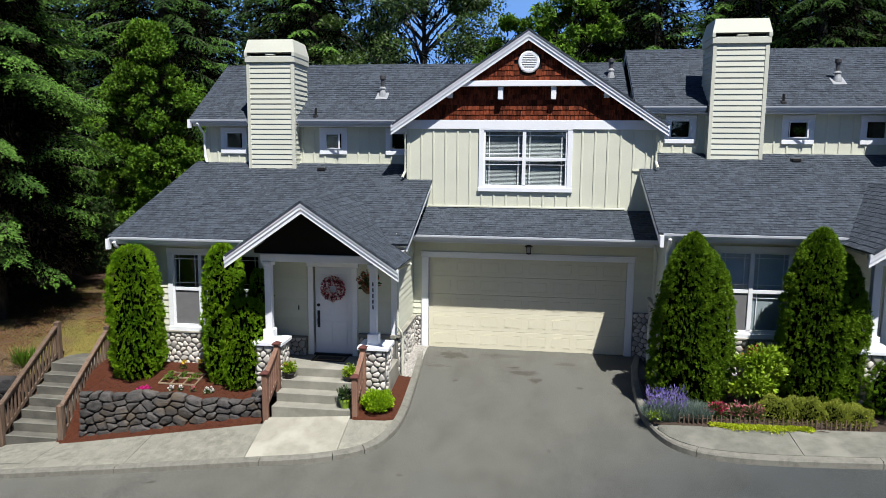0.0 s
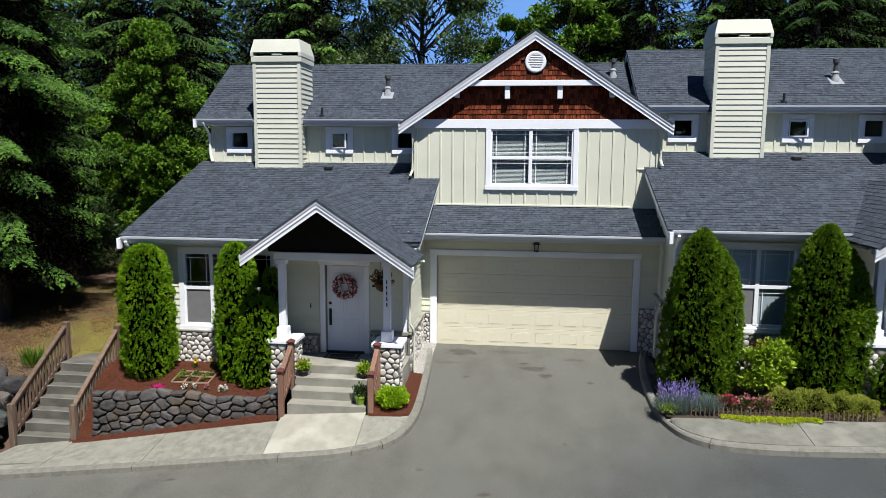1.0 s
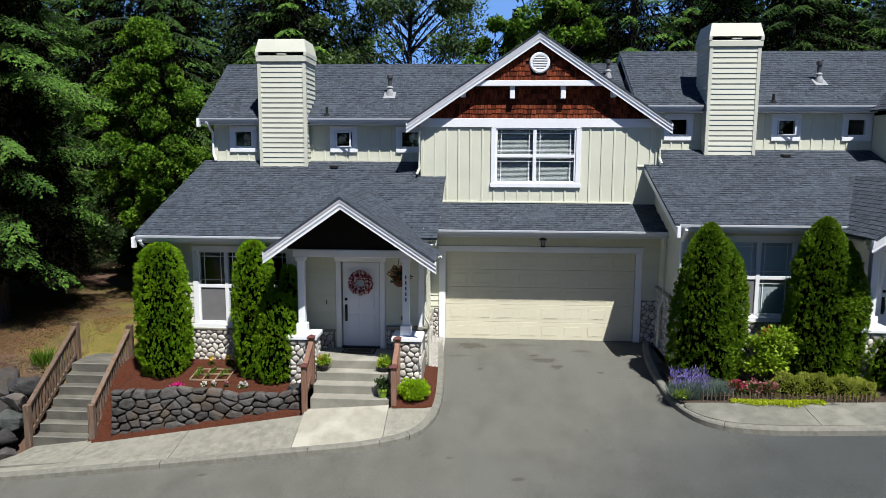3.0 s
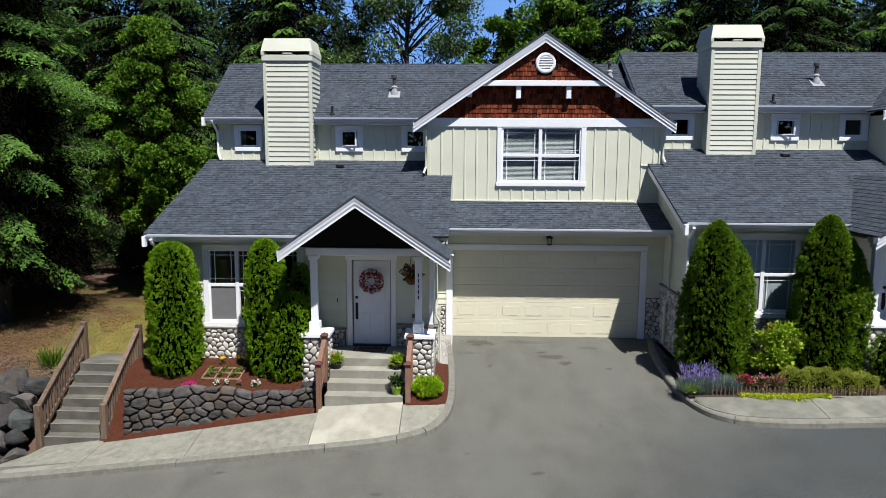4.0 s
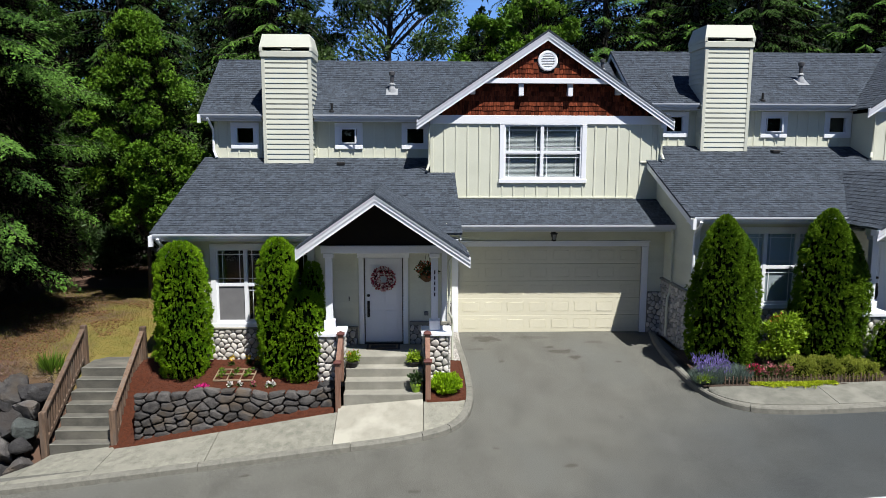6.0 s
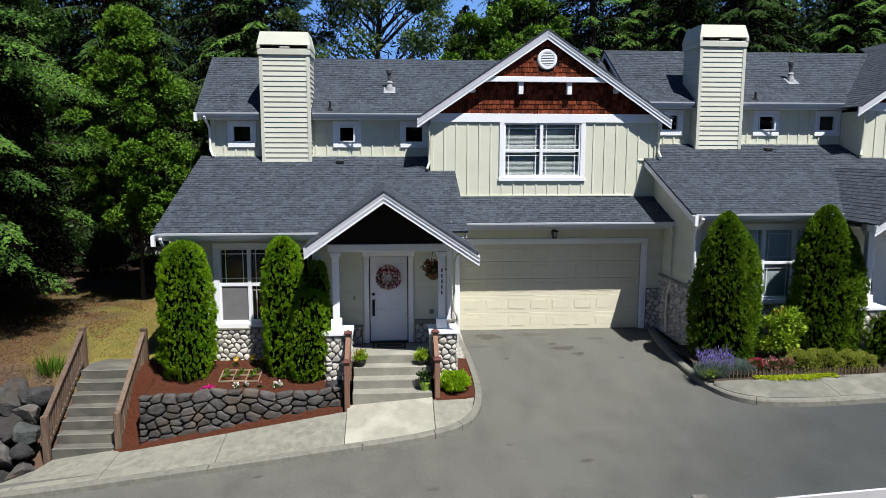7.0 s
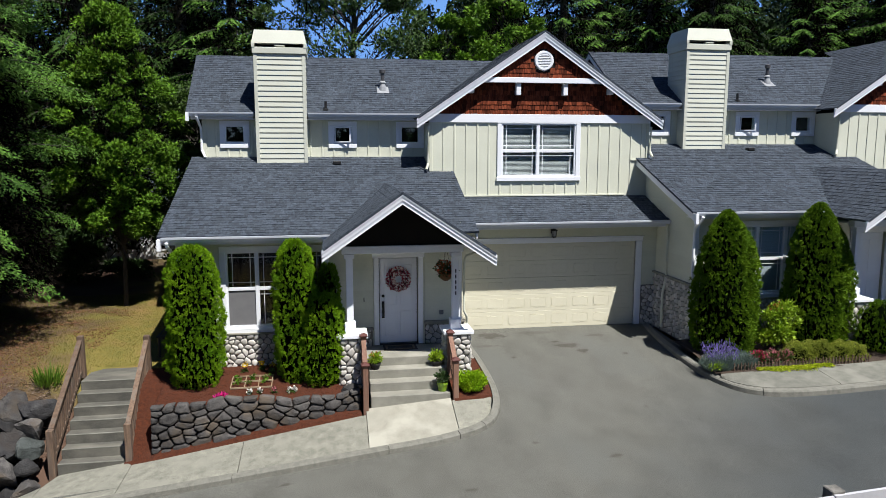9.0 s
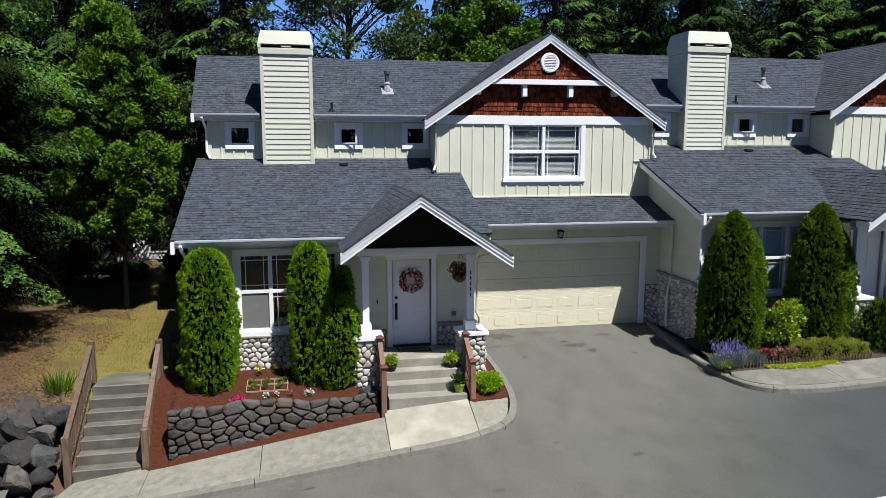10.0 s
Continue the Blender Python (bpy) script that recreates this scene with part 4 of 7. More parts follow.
# soffits close the eaves from below
for nm, x0, x1, y0, y1, z in (("soffit", -9.2, -2.3, LE_Y + 0.03, 15.0, 2.84), ("soffit", -9.3, -2.9, UE_Y + 0.03, 19.05, 5.68), ("soffit", -2.27, 3.38, 16.45, 17.13, 2.825)):
    part(nm, Geo().box(x0, x1, y0, y1, z, z + 0.02), M_WHITE, house)


def downspout(path, material=M_WHITE, r=0.036):
    part("downspout", Geo().tube(path, r, 8), material, house, "painted downspout")


downspout([(-9.05, 14.46, 2.89), (-9.05, 14.5, 2.81), (-9.02, 14.86, 2.6), (-9.02, 14.9, 2.4), (-9.02, 14.9, 0.0)])
downspout([(-9.05, 18.68, 5.76), (-9.03, 18.75, 5.66), (-8.99, 18.96, 5.45), (-8.99, 18.98, 4.85), (-8.9, 18.9, 4.66)])
downspout([(-2.10, 14.34, 2.62), (-2.18, 14.40, 2.58), (-2.45, 14.83, 2.42), (-2.50, 14.885, 2.30), (-2.50, 14.885, 1.08), (-2.43, 14.92, 0.95), (-2.41, 14.98, 0.80), (-2.41, 15.0, -0.1)], M_SIDING, 0.028)
downspout([(-2.92, 17.9, 5.5), (-2.92, 17.93, 4.5), (-2.98, 17.85, 4.34)], M_SIDING)
downspout([(3.46, 17.9, 5.5), (3.46, 17.93, 4.82), (3.5, 17.83, 4.66)], M_SIDING)
downspout([(3.28, 16.33, 2.90), (3.29, 16.34, 2.82), (3.335, 16.38, 2.66), (3.335, 16.38, 1.30), (3.26, 16.36, 1.12), (3.25, 16.36, 1.0), (3.25, 16.36, 0.08)], M_SIDING)

# ---- walls
LWIN = (-7.93, -5.77, 0.84, 2.6)
DOORH = (-4.5, -3.58, 0.31, 2.38)
front = wall_front("front_wall", -8.95, -2.56, -0.35, 2.95, 15.0, [LWIN, DOORH], M_SIDING)
lap_boards(front, -8.93, -2.57, 0.72, 2.84, 15.0, 0.15, [(-8.05, -5.65, 0.7, 2.75), (-4.64, -3.42, 0.2, 2.55)], M_SIDING)
GD = (-2.15, 2.782, -0.02, 2.357)
gwall = wall_front("garage_wall", -2.56, 3.4, -0.3, 2.95, 17.13, [GD], M_SIDING)
lap_boards(gwall, -2.555, 3.38, 0.0, 2.825, 17.13, 0.15, [(-2.32, 2.95, -0.1, 2.5)], M_SIDING)
SW1, SW2, SW3 = (-8.39, -7.85, 5.02, 5.53), (-5.46, -4.92, 5.02, 5.53), (-3.56, -3.02, 5.02, 5.53)
upper = wall_front("upper_wall", -8.95, -2.85, 4.4, 5.93, 19.05, [SW1, SW2, SW3], M_SIDING)
GWIN = (-0.86, 1.27, 4.11, 5.58)
gable = wall_front("gable_wall", -2.87, 3.43, 3.4, 5.84, 18.0, [GWIN], M_SIDING)
g = Geo().prism([(-2.87, 5.84), (3.33, 5.84), (GX + 0.05, 7.85), (GX - 0.05, 7.85)], "y", 18.02, 18.12)
part("gable_peak_wall", g, M_DARK, house, "dark sheathing behind the cedar shingles")


def side_wall(name, x0, x1, y0, y1, prof, material):
    """A wall running back from the road; prof gives (y, z) of its top edge."""
    g = Geo().prism([(y0, -0.35), (y1, -0.35)] + prof[::-1], "x", x0, x1)
    return part(name, g, material, house)


left_low = side_wall("side_wall", -8.95, -8.79, 15.16, 25.0, [(15.16, 3.2), (19.05, 4.55), (25.0, 4.55)], M_SIDING)
part("side_wall", Geo().prism([(19.2, 4.4), (25.0, 4.4), (25.0, 5.6), (UR_Y, 7.5), (19.2, 5.95)], "x", -8.95, -8.79), M_SIDING, house)
right_low = side_wall("side_wall", -2.72, -2.56, 15.16, 17.13, [(15.16, 3.2), (17.13, 3.85)], M_SIDING)
part("side_wall", Geo().box(-2.87, -2.71, 18.16, 25, 4.0, 5.6), M_SIDING, house)
part("side_wall", Geo().box(3.27, 3.43, 18.16, 25, -0.3, 5.6), M_SIDING, house)
part("back_wall", Geo().box(-8.79, 3.27, 24.84, 25, -0.3, 5.6), M_SIDING, house)
part("side_wall", Geo().prism([(16.5, 2.5), (18.0, 2.5), (18.0, 4.2), (16.5, 3.62)], "x", -2.57, -2.50), M_SIDING, house)
lap_boards(right_low, 15.0, 17.1, 0.78, 3.2, 0, 0.15, [], M_SIDING, flip=lambda a, o, h: (-2.56 + o, a, h), groove=0.010)
lap_boards(left_low, 15.0, 17.6, 1.15, 3.16, 0, 0.15, [], M_SIDING, flip=lambda a, o, h: (-8.95 - o, a, h), groove=0.012)
# rooms closed in and coloured near-black in place of their dim light
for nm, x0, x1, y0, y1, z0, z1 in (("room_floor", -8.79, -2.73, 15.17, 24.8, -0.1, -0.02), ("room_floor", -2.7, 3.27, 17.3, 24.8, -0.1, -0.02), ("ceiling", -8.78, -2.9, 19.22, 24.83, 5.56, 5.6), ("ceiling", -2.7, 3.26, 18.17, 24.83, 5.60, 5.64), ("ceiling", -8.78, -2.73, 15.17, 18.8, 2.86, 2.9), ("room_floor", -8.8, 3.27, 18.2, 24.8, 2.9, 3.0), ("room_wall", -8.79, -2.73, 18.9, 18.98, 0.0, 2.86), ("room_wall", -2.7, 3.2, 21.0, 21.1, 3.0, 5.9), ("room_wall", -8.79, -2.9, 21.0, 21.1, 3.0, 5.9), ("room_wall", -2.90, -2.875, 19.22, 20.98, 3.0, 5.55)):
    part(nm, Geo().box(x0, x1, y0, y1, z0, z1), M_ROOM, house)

CHIM_X = (-7.55, -6.16)
# board-and-batten strips
for i, x in enumerate(np.arange(-2.50, 3.3, 0.3185)):
    x = float(x)
    z0 = 4.27 if x < -2.25 else (4.6 if x > 2.95 else 3.60 + 0.0)
    for a, b in (((z0, 5.6),) if not (-1.0 < x < 1.35) else ((z0, 3.95),)):
        part("batten", Geo().cbox(x - 0.022, x + 0.022, 17.981, 18.001, a, b, 0.005), M_SIDING, gable)
for x in np.arange(-8.62, -2.95, 0.3185):
    x = float(x)
    over = any(w[0] - 0.16 < x < w[1] + 0.16 for w in (SW1, SW2, SW3))
    if CHIM_X[0] - 0.05 < x < CHIM_X[1] + 0.05:
        continue
    part("batten", Geo().cbox(x - 0.022, x + 0.022, 19.03, 19.051, 4.68, 4.9 if over else 5.68, 0.005), M_SIDING, upper)
for x0, x1, y0, y1, z0, z1 in ((-2.89, 3.45, 17.955, 17.998, 5.60, 5.83), (-2.89, -2.80, 17.965, 17.998, 4.28, 5.6), (3.36, 3.45, 17.965, 17.998, 4.6, 5.6),
                               (-2.3, 2.75, 17.96, 17.998, 3.575, 3.62), (-8.97, -2.9, 19.0, 19.048, 4.62, 4.67), (-2.89, -2.28, 17.96, 17.998, 4.24, 4.275), (2.9, 3.45, 17.96, 17.998, 4.56, 4.6),
                               (-8.98, -8.86, 14.955, 14.998, 0.72, 2.84), (-2.67, -2.54, 14.955, 14.998, 0.8, 2.84), (-8.97, -8.87, 19.005, 19.048, 4.67, 5.68)):
    part("trim_board", Geo().cbox(x0, x1, y0, y1, z0, z1, 0.006), M_WHITE if z0 > 0 and x1 - x0 > 3 and z0 > 5 or y0 < 16 else M_SIDING, house)

# cedar shingles of the gable, in staggered rows
shingle_meshes = []
for w in (0.07, 0.09, 0.11, 0.14):
    g = Geo().hexa([(0, 0, 0), (w, 0, 0), (w, 0.03, 0), (0, 0.03, 0), (0, 0.02, 0.16), (w, 0.02, 0.16), (w, 0.03, 0.16), (0, 0.03, 0.16)])
    shingle_meshes.append((w, g.mesh("shingle", M_CEDAR)))
peak = part("gable_shingle_field", Geo().prism([(-1.72, 6.7), (2.18, 6.7), (GX + 0.04, 7.86), (GX - 0.04, 7.86)], "y", 17.84, 18.02), M_DARK, house, "projecting gable triangle clad in red cedar shingles")
band = part("gable_shingle_field", Geo().prism([(-2.85, 5.82), (3.31, 5.82), (GX + (GZ - 6.72 - 0.25) / GS, 6.72), (GX - (GZ - 6.72 - 0.25) / GS, 6.72)], "y", 17.99, 18.03), M_DARK, house, "band of red cedar shingles above the window")


def shingle_rows(parent, y, z0, z1, row, vent=None):
    z = z0
    r = 0
    while z < z1:
        half = (GZ - 0.24 - z - 0.05) / GS
        x = GX - half + rs.uniform(0, 0.1)
        while x < GX + half - 0.08:
            w, me = rs.choice(shingle_meshes)
            mid = x + w / 2
            if not (vent and math.hypot(mid - vent[0], z + 0.1 - vent[1]) < vent[2]) and x + w < GX + half:
                part("shingle", me, None, parent, basis=Matrix.Translation((x, y - 0.03, z + rs.uniform(-0.012, 0.006))))
            x += w + 0.009
        z += row
        r += 1


shingle_rows(band, 17.99, 5.835, 6.62, 0.128)
shingle_rows(peak, 17.84, 6.80, 7.7, 0.13, vent=(0.25, 7.26, 0.3))
# collar beam and brackets
part("collar_beam", Geo().cbox(-1.62, 2.08, 17.75, 17.84, 6.66, 6.80, 0.008), M_WHITE, house, "white collar beam across the gable")
for x in (-0.45, 0.88):
    part("bracket", Geo().cbox(x - 0.065, x + 0.065, 17.80, 17.985, 6.34, 6.665, 0.008), M_WHITE, house)
for x in (-1.75, 2.19):
    part("bracket", Geo().cbox(x - 0.065, x + 0.065, 17.78, 17.985, 6.38, 6.55, 0.008), M_WHITE, house)
# round louvre
vent = part("gable_vent", Geo().lathe((0.25, 17.84, 7.26), [(0.185, 0.0), (0.185, -0.05), (0.20, -0.06), (0.245, -0.06), (0.265, -0.045), (0.27, 0.0)], 32, "y"), M_WHITE, house, "round white louvred vent")
part("vent_back", Geo().lathe((0.25, 17.83, 7.26), [(0.2, 0.0), (0.2, -0.015)], 32, "y"), M_VENT, vent)
for k in range(-4, 5):
    z = 7.26 + k * 0.042
    w = math.sqrt(max(0.001, 0.19 ** 2 - (z - 7.26) ** 2))
    part("slat", Geo().hexa([(0.25 - w, 17.78, z - 0.014), (0.25 + w, 17.78, z - 0.014), (0.25 + w, 17.815, z + 0.012), (0.25 - w, 17.815, z + 0.012), (0.25 - w, 17.78, z - 0.006), (0.25 + w, 17.78, z - 0.006), (0.25 + w, 17.815, z + 0.02), (0.25 - w, 17.815, z + 0.02)]), M_WHITE, vent)

# ---- windows


def window(x0, x1, z0, z1, y, mulls, rail, muntins, trim=0.13, sill=True, blinds=None, open_sash=False, screen=False, head=True, label="white double-hung window"):
    """A window in a wall whose outer face is y: trim boards, frame, sashes and panes."""
    w = part("window", Geo().cbox(x0 - trim, x1 + trim, y - 0.045, y - 0.002, z1, z1 + (trim * 0.95 if head else 0.02), 0.006), M_WHITE, house, label)
    for a, b in ((x0 - trim, x0), (x1, x1 + trim)):
        part("casing", Geo().cbox(a, b, y - 0.04, y - 0.002, z0, z1 - 0.001, 0.006), M_WHITE, w)
    if sill:
        part("sill", Geo().cbox(x0 - trim - 0.02, x1 + trim + 0.02, y - 0.06, y - 0.002, z0 - 0.11, z0 - 0.001, 0.008), M_WHITE, w)
    else:
        part("casing", Geo().cbox(x0 - trim, x1 + trim, y - 0.045, y - 0.002, z0 - trim * 0.85, z0 - 0.001, 0.006), M_WHITE, w)
    f = Geo()
    for a, b, c, d in ((x0, x0 + 0.04, z0, z1), (x1 - 0.04, x1, z0, z1), (x0 + 0.04, x1 - 0.04, z0, z0 + 0.065), (x0 + 0.04, x1 - 0.04, z1 - 0.04, z1)):
        f.box(a, b, y - 0.012, y + 0.09, c, d)
    part("frame", f, M_WHITE, w)
    edges = [x0 + 0.04, *mulls, x1 - 0.04]
    for m in mulls:
        part("mullion", Geo().cbox(m - 0.045, m + 0.045, y - 0.02, y + 0.09, z0 + 0.065, z1 - 0.04, 0.005), M_WHITE, w)
    for light, (a, b) in enumerate(zip(edges, edges[1:])):
        a, b = a + (0.045 if a != edges[0] else 0), b - (0.045 if b != edges[-1] else 0)
        if rail:
            part("meeting_rail", Geo().cbox(a, b, y - 0.012, y + 0.06, rail - 0.04, rail + 0.04, 0.005), M_WHITE, w)
        parts = ((z0 + 0.065, rail - 0.04), (rail + 0.04, z1 - 0.04)) if rail else ((z0 + 0.065, z1 - 0.04),)
        for k, (c, d) in enumerate(parts):
            if open_sash:
                continue
            p = part("pane", Geo().box(a, b, y + 0.045, y + 0.05, c, d), M_GLASS, w)
            p.visible_shadow = False
            if screen and light != 1 and k == 0 and rail:
                part("insect_screen", Geo().box(a, b, y + 0.012, y + 0.014, c, d), M_SCREEN, w)
            if muntins and (k == 1 or muntins == 2 or (screen and light == 1)):
                off = 0.10
                bars = Geo()
                for xx in (a + off, b - off):
                    bars.box(xx - 0.008, xx + 0.008, y + 0.036, y + 0.043, c, d)
                for h in ((d - off, c + off) if k == 1 else (d - off,)):
                    bars.box(a, b, y + 0.034, y + 0.042, h - 0.008, h + 0.008)
                part("muntins", bars, M_WHITE, w)
    if blinds:
        z = blinds[0]
        while z < blinds[1]:
            g = Geo()
            g.hexa([(x0 + 0.05, y + 0.10, z), (x1 - 0.05, y + 0.10, z), (x1 - 0.05, y + 0.116, z + 0.026), (x0 + 0.05, y + 0.116, z + 0.026), (x0 + 0.05, y + 0.10, z + 0.003), (x1 - 0.05, y + 0.10, z + 0.003), (x1 - 0.05, y + 0.116, z + 0.029), (x0 + 0.05, y + 0.116, z + 0.029)])
            part("blind_slat", g, M_BLIND, w)
            z += blinds[2]
    if open_sash:
        s = Geo()
        t = radians(17)

        def q(a, o, h):
            return (x0 + 0.045 + (a - x0 - 0.045) * math.cos(t) + o * math.sin(t), y - 0.03 - (a - x0 - 0.045) * math.sin(t) + o * math.cos(t), h)
        zt, zb = z1 - 0.04, z0 + 0.05
        for a, b, c, d in ((x0 + 0.045, x0 + 0.07, zb, zt), (x1 - 0.07, x1 - 0.03, zb, zt), (x0 + 0.07, x1 - 0.07, zb, zb + 0.028), (x0 + 0.07, x1 - 0.07, zt - 0.025, zt)):
            s.hexa([q(a, 0, c), q(b, 0, c), q(b, 0.03, c), q(a, 0.03, c), q(a, 0, d), q(b, 0, d), q(b, 0.03, d), q(a, 0.03, d)])
        part("casement_sash", s, M_WHITE, w, "casement sash swung open")
        p = part("pane", Geo().hexa([q(x0 + 0.07, 0.012, zb + 0.04), q(x1 - 0.07, 0.012, zb + 0.04), q(x1 - 0.07, 0.016, zb + 0.04), q(x0 + 0.07, 0.016, zb + 0.04), q(x0 + 0.07, 0.012, zt - 0.04), q(x1 - 0.07, 0.012, zt - 0.04), q(x1 - 0.07, 0.016, zt - 0.04), q(x0 + 0.07, 0.016, zt - 0.04)]), M_GLASS, w)
        p.visible_shadow = False
    return w


window(*GWIN, 18.0, [0.175], 4.84, 2, blinds=(4.16, 5.53, 0.034), head=False, label="white double window with slatted blinds")
window(*LWIN, 15.0, [-7.25, -6.46], 1.75, 1, screen=True, label="white triple front window with prairie bars")
window(*SW1, 19.05, [], None, 0, trim=0.125, sill=False)
window(*SW2, 19.05, [], None, 0, trim=0.125, sill=False, open_sash=True, label="small white casement window standing open")
window(*SW3, 19.05, [], None, 0, trim=0.125, sill=False)

# ---- chimney
CX0, CX1, CY0, CY1 = -7.50, -6.16, 18.6, 19.75
chimney = part("chimney", Geo().box(CX0 + 0.02, CX1 - 0.02, CY0 + 0.02, CY1, 4.3, 7.58), M_CHIM, house, "boxed chimney clad in cream lap siding")
lap_boards(chimney, CX0 + 0.08, CX1 - 0.09, 4.50, 7.40, CY0 + 0.02, 0.141, [], M_CHIM)
lap_boards(chimney, CY0 + 0.09, CY1 - 0.0, 4.50, 7.40, 0, 0.141, [], M_CHIM, flip=lambda a, o, h: (CX1 - 0.02 + o, a, h))
lap_boards(chimney, CY0 + 0.09, CY1 - 0.0, 4.50, 7.40, 0, 0.141, [], M_CHIM, flip=lambda a, o, h: (CX0 + 0.02 - o, a, h))
for x0, x1, y0, y1 in ((CX0 - 0.012, CX0 + 0.085, CY0 - 0.012, CY0 + 0.085), (CX1 - 0.085, CX1 + 0.012, CY0 - 0.012, CY0 + 0.085)):
    part("corner_board", Geo().cbox(x0, x1, y0, y1, 4.46, 7.4, 0.006), M_CHIM, chimney)
part("cap_band", Geo().cbox(CX0 - 0.04, CX1 + 0.04, CY0 - 0.04, CY1 + 0.04, 7.40, 7.56, 0.01), M_CHIM, chimney)
g = Geo()
a, b = (CX0 - 0.05, CX1 + 0.05, CY0 - 0.05, CY1 + 0.05), (CX0 + 0.03, CX1 - 0.03, CY0 + 0.06, CY1 - 0.06)
g.hexa([(a[0], a[2], 7.665), (a[1], a[2], 7.665), (a[1], a[3], 7.665), (a[0], a[3], 7.665), (b[0], b[2], 8.02), (b[1], b[2], 8.02), (b[1], b[3], 8.02), (b[0], b[3], 8.02)])
part("cap_hood", g, M_CHIM, chimney, "tapered cream chimney hood")
for x0, x1, y0, y1 in ((a[0], a[0] + 0.08, a[2], a[3]), (a[1] - 0.08, a[1], a[2], a[3]), (a[0] + 0.08, a[1] - 0.08, a[2] + 0.3, a[3] - 0.1)):
    part("cap_post", Geo().box(x0, x1, y0, y1, 7.56, 7.665), M_CHIM, chimney)
# black plate stands in for the darkness inside the cap slot
g = Geo()
g.box(a[0] + 0.08, a[1] - 0.08, a[2] + 0.29, a[2] + 0.298, 7.565, 7.66)
part("flue_gap", g, M_BLACK, chimney)
part("flue_louvre", Geo().cbox(CX0 + 0.55, CX0 + 0.82, CY0 - 0.03, CY0 + 0.1, 7.585, 7.63, 0.01), M_CHIM, chimney)

# ---- roof vents


def roof_pipe(x, y, z, h, big):
    if big:
        v = part("roof_vent", Geo().lathe((x, y, z), [(0.06, -0.08), (0.055, h * 0.70), (0.052, h * 0.80), (0.088, h * 0.81), (0.088, h), (0.02, h + 0.03)], 14), M_PIPE, house, "galvanised roof vent with flashing")
        s = US
        g = Geo().hexa([(x - 0.17, y - 0.24, z - 0.052 - s * 0.24), (x + 0.17, y - 0.24, z - 0.052 - s * 0.24), (x + 0.17, y + 0.1, z - 0.052 + s * 0.1), (x - 0.17, y + 0.1, z - 0.052 + s * 0.1),
                        (x - 0.17, y - 0.24, z - 0.03 - s * 0.24), (x + 0.17, y - 0.24, z - 0.03 - s * 0.24), (x + 0.17, y + 0.1, z - 0.03 + s * 0.1), (x - 0.17, y + 0.1, z - 0.03 + s * 0.1)])
        g.lathe((x, y - 0.02, z - 0.05), [(0.12, -0.05), (0.10, 0.05), (0.062, 0.16)], 14)
        part("flashing", g, M_FLASH, v, "pale painted flashing")
        part("storm_collar", Geo().lathe((x, y, z), [(0.05, 0.13), (0.10, 0.12), (0.10, 0.14), (0.055, 0.19)], 14), M_FLASH, v)
    else:
        part("roof_vent", Geo().lathe((x, y, z), [(0.09, -0.03), (0.08, 0.02), (0.035, 0.03), (0.035, h)], 10), M_BLACK, house, "thin black vent pipe")


def upper_z(y):
    return UE_Z + US * (y - UE_Y)


roof_pipe(-3.98, 20.0, upper_z(20.0) + 0.05, 0.5, True)
roof_pipe(-5.64, 18.9, upper_z(18.9), 0.22, False)
roof_pipe(2.55, 21.0, upper_z(21.0) + 0.03, 0.45, True)
part("roof_vent", Geo().cbox(-5.48, -5.26, 18.42, 18.6, 4.46, 4.56, 0.02), M_BLACK, house, "low black box vent")

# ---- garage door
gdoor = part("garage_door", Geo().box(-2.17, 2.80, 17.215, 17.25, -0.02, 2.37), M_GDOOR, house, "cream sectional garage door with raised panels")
for r in range(5):
    z0 = 0.0 + r * 0.47
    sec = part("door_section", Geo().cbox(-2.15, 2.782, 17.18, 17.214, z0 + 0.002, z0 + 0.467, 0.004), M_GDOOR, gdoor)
    for c in range(8):
        x0 = -2.15 + 0.04 + c * 0.6065
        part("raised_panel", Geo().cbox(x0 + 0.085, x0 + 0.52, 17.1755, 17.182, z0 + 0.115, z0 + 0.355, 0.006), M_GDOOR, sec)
        rim = Geo()
        xa, xb, za, zb = x0 + 0.06, x0 + 0.545, z0 + 0.09, z0 + 0.38
        for p, q, e, f in ((xa, xb, za, za + 0.012), (xa, xb, zb - 0.012, zb), (xa, xa + 0.012, za + 0.012, zb - 0.012), (xb - 0.012, xb, za + 0.012, zb - 0.012)):
            rim.box(p, q, 17.1775, 17.181, e, f)
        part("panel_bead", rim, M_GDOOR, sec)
for x0, x1, z0, z1 in ((-2.325, -2.15, 0.0, 2.357), (2.782, 2.953, 0.0, 2.357), (-2.34, 2.97, 2.357, 2.475)):
    part("door_casing", Geo().cbox(x0, x1, 17.085, 17.2, z0, z1, 0.008), M_WHITE, house, "white garage door casing")
part("door_casing", Geo().cbox(-2.36, 2.99, 17.07, 17.128, 2.477, 2.51, 0.006), M_WHITE, house)

# ---- front door
fdoor = part("front_door", Geo().cbox(-4.48, -3.60, 15.06, 15.105, 0.335, 2.36, 0.006), M_DOOR, house, "white panelled front door")
for x0, x1, z0, z1 in ((-4.36, -4.08, 0.5, 1.1), (-4.0, -3.72, 0.5, 1.1), (-4.36, -4.08, 1.25, 2.2), (-4.0, -3.72, 1.25, 2.2)):
    part("door_panel", Geo().cbox(x0, x1, 15.053, 15.064, z0, z1, 0.007), M_DOOR, fdoor)
part("handle", Geo().tube([(-4.40, 15.03, 1.0), (-4.40, 14.99, 1.02), (-4.40, 14.98, 1.14), (-4.40, 14.99, 1.26), (-4.40, 15.03, 1.28)], 0.014, 8), M_BLACK, fdoor, "black door handle")
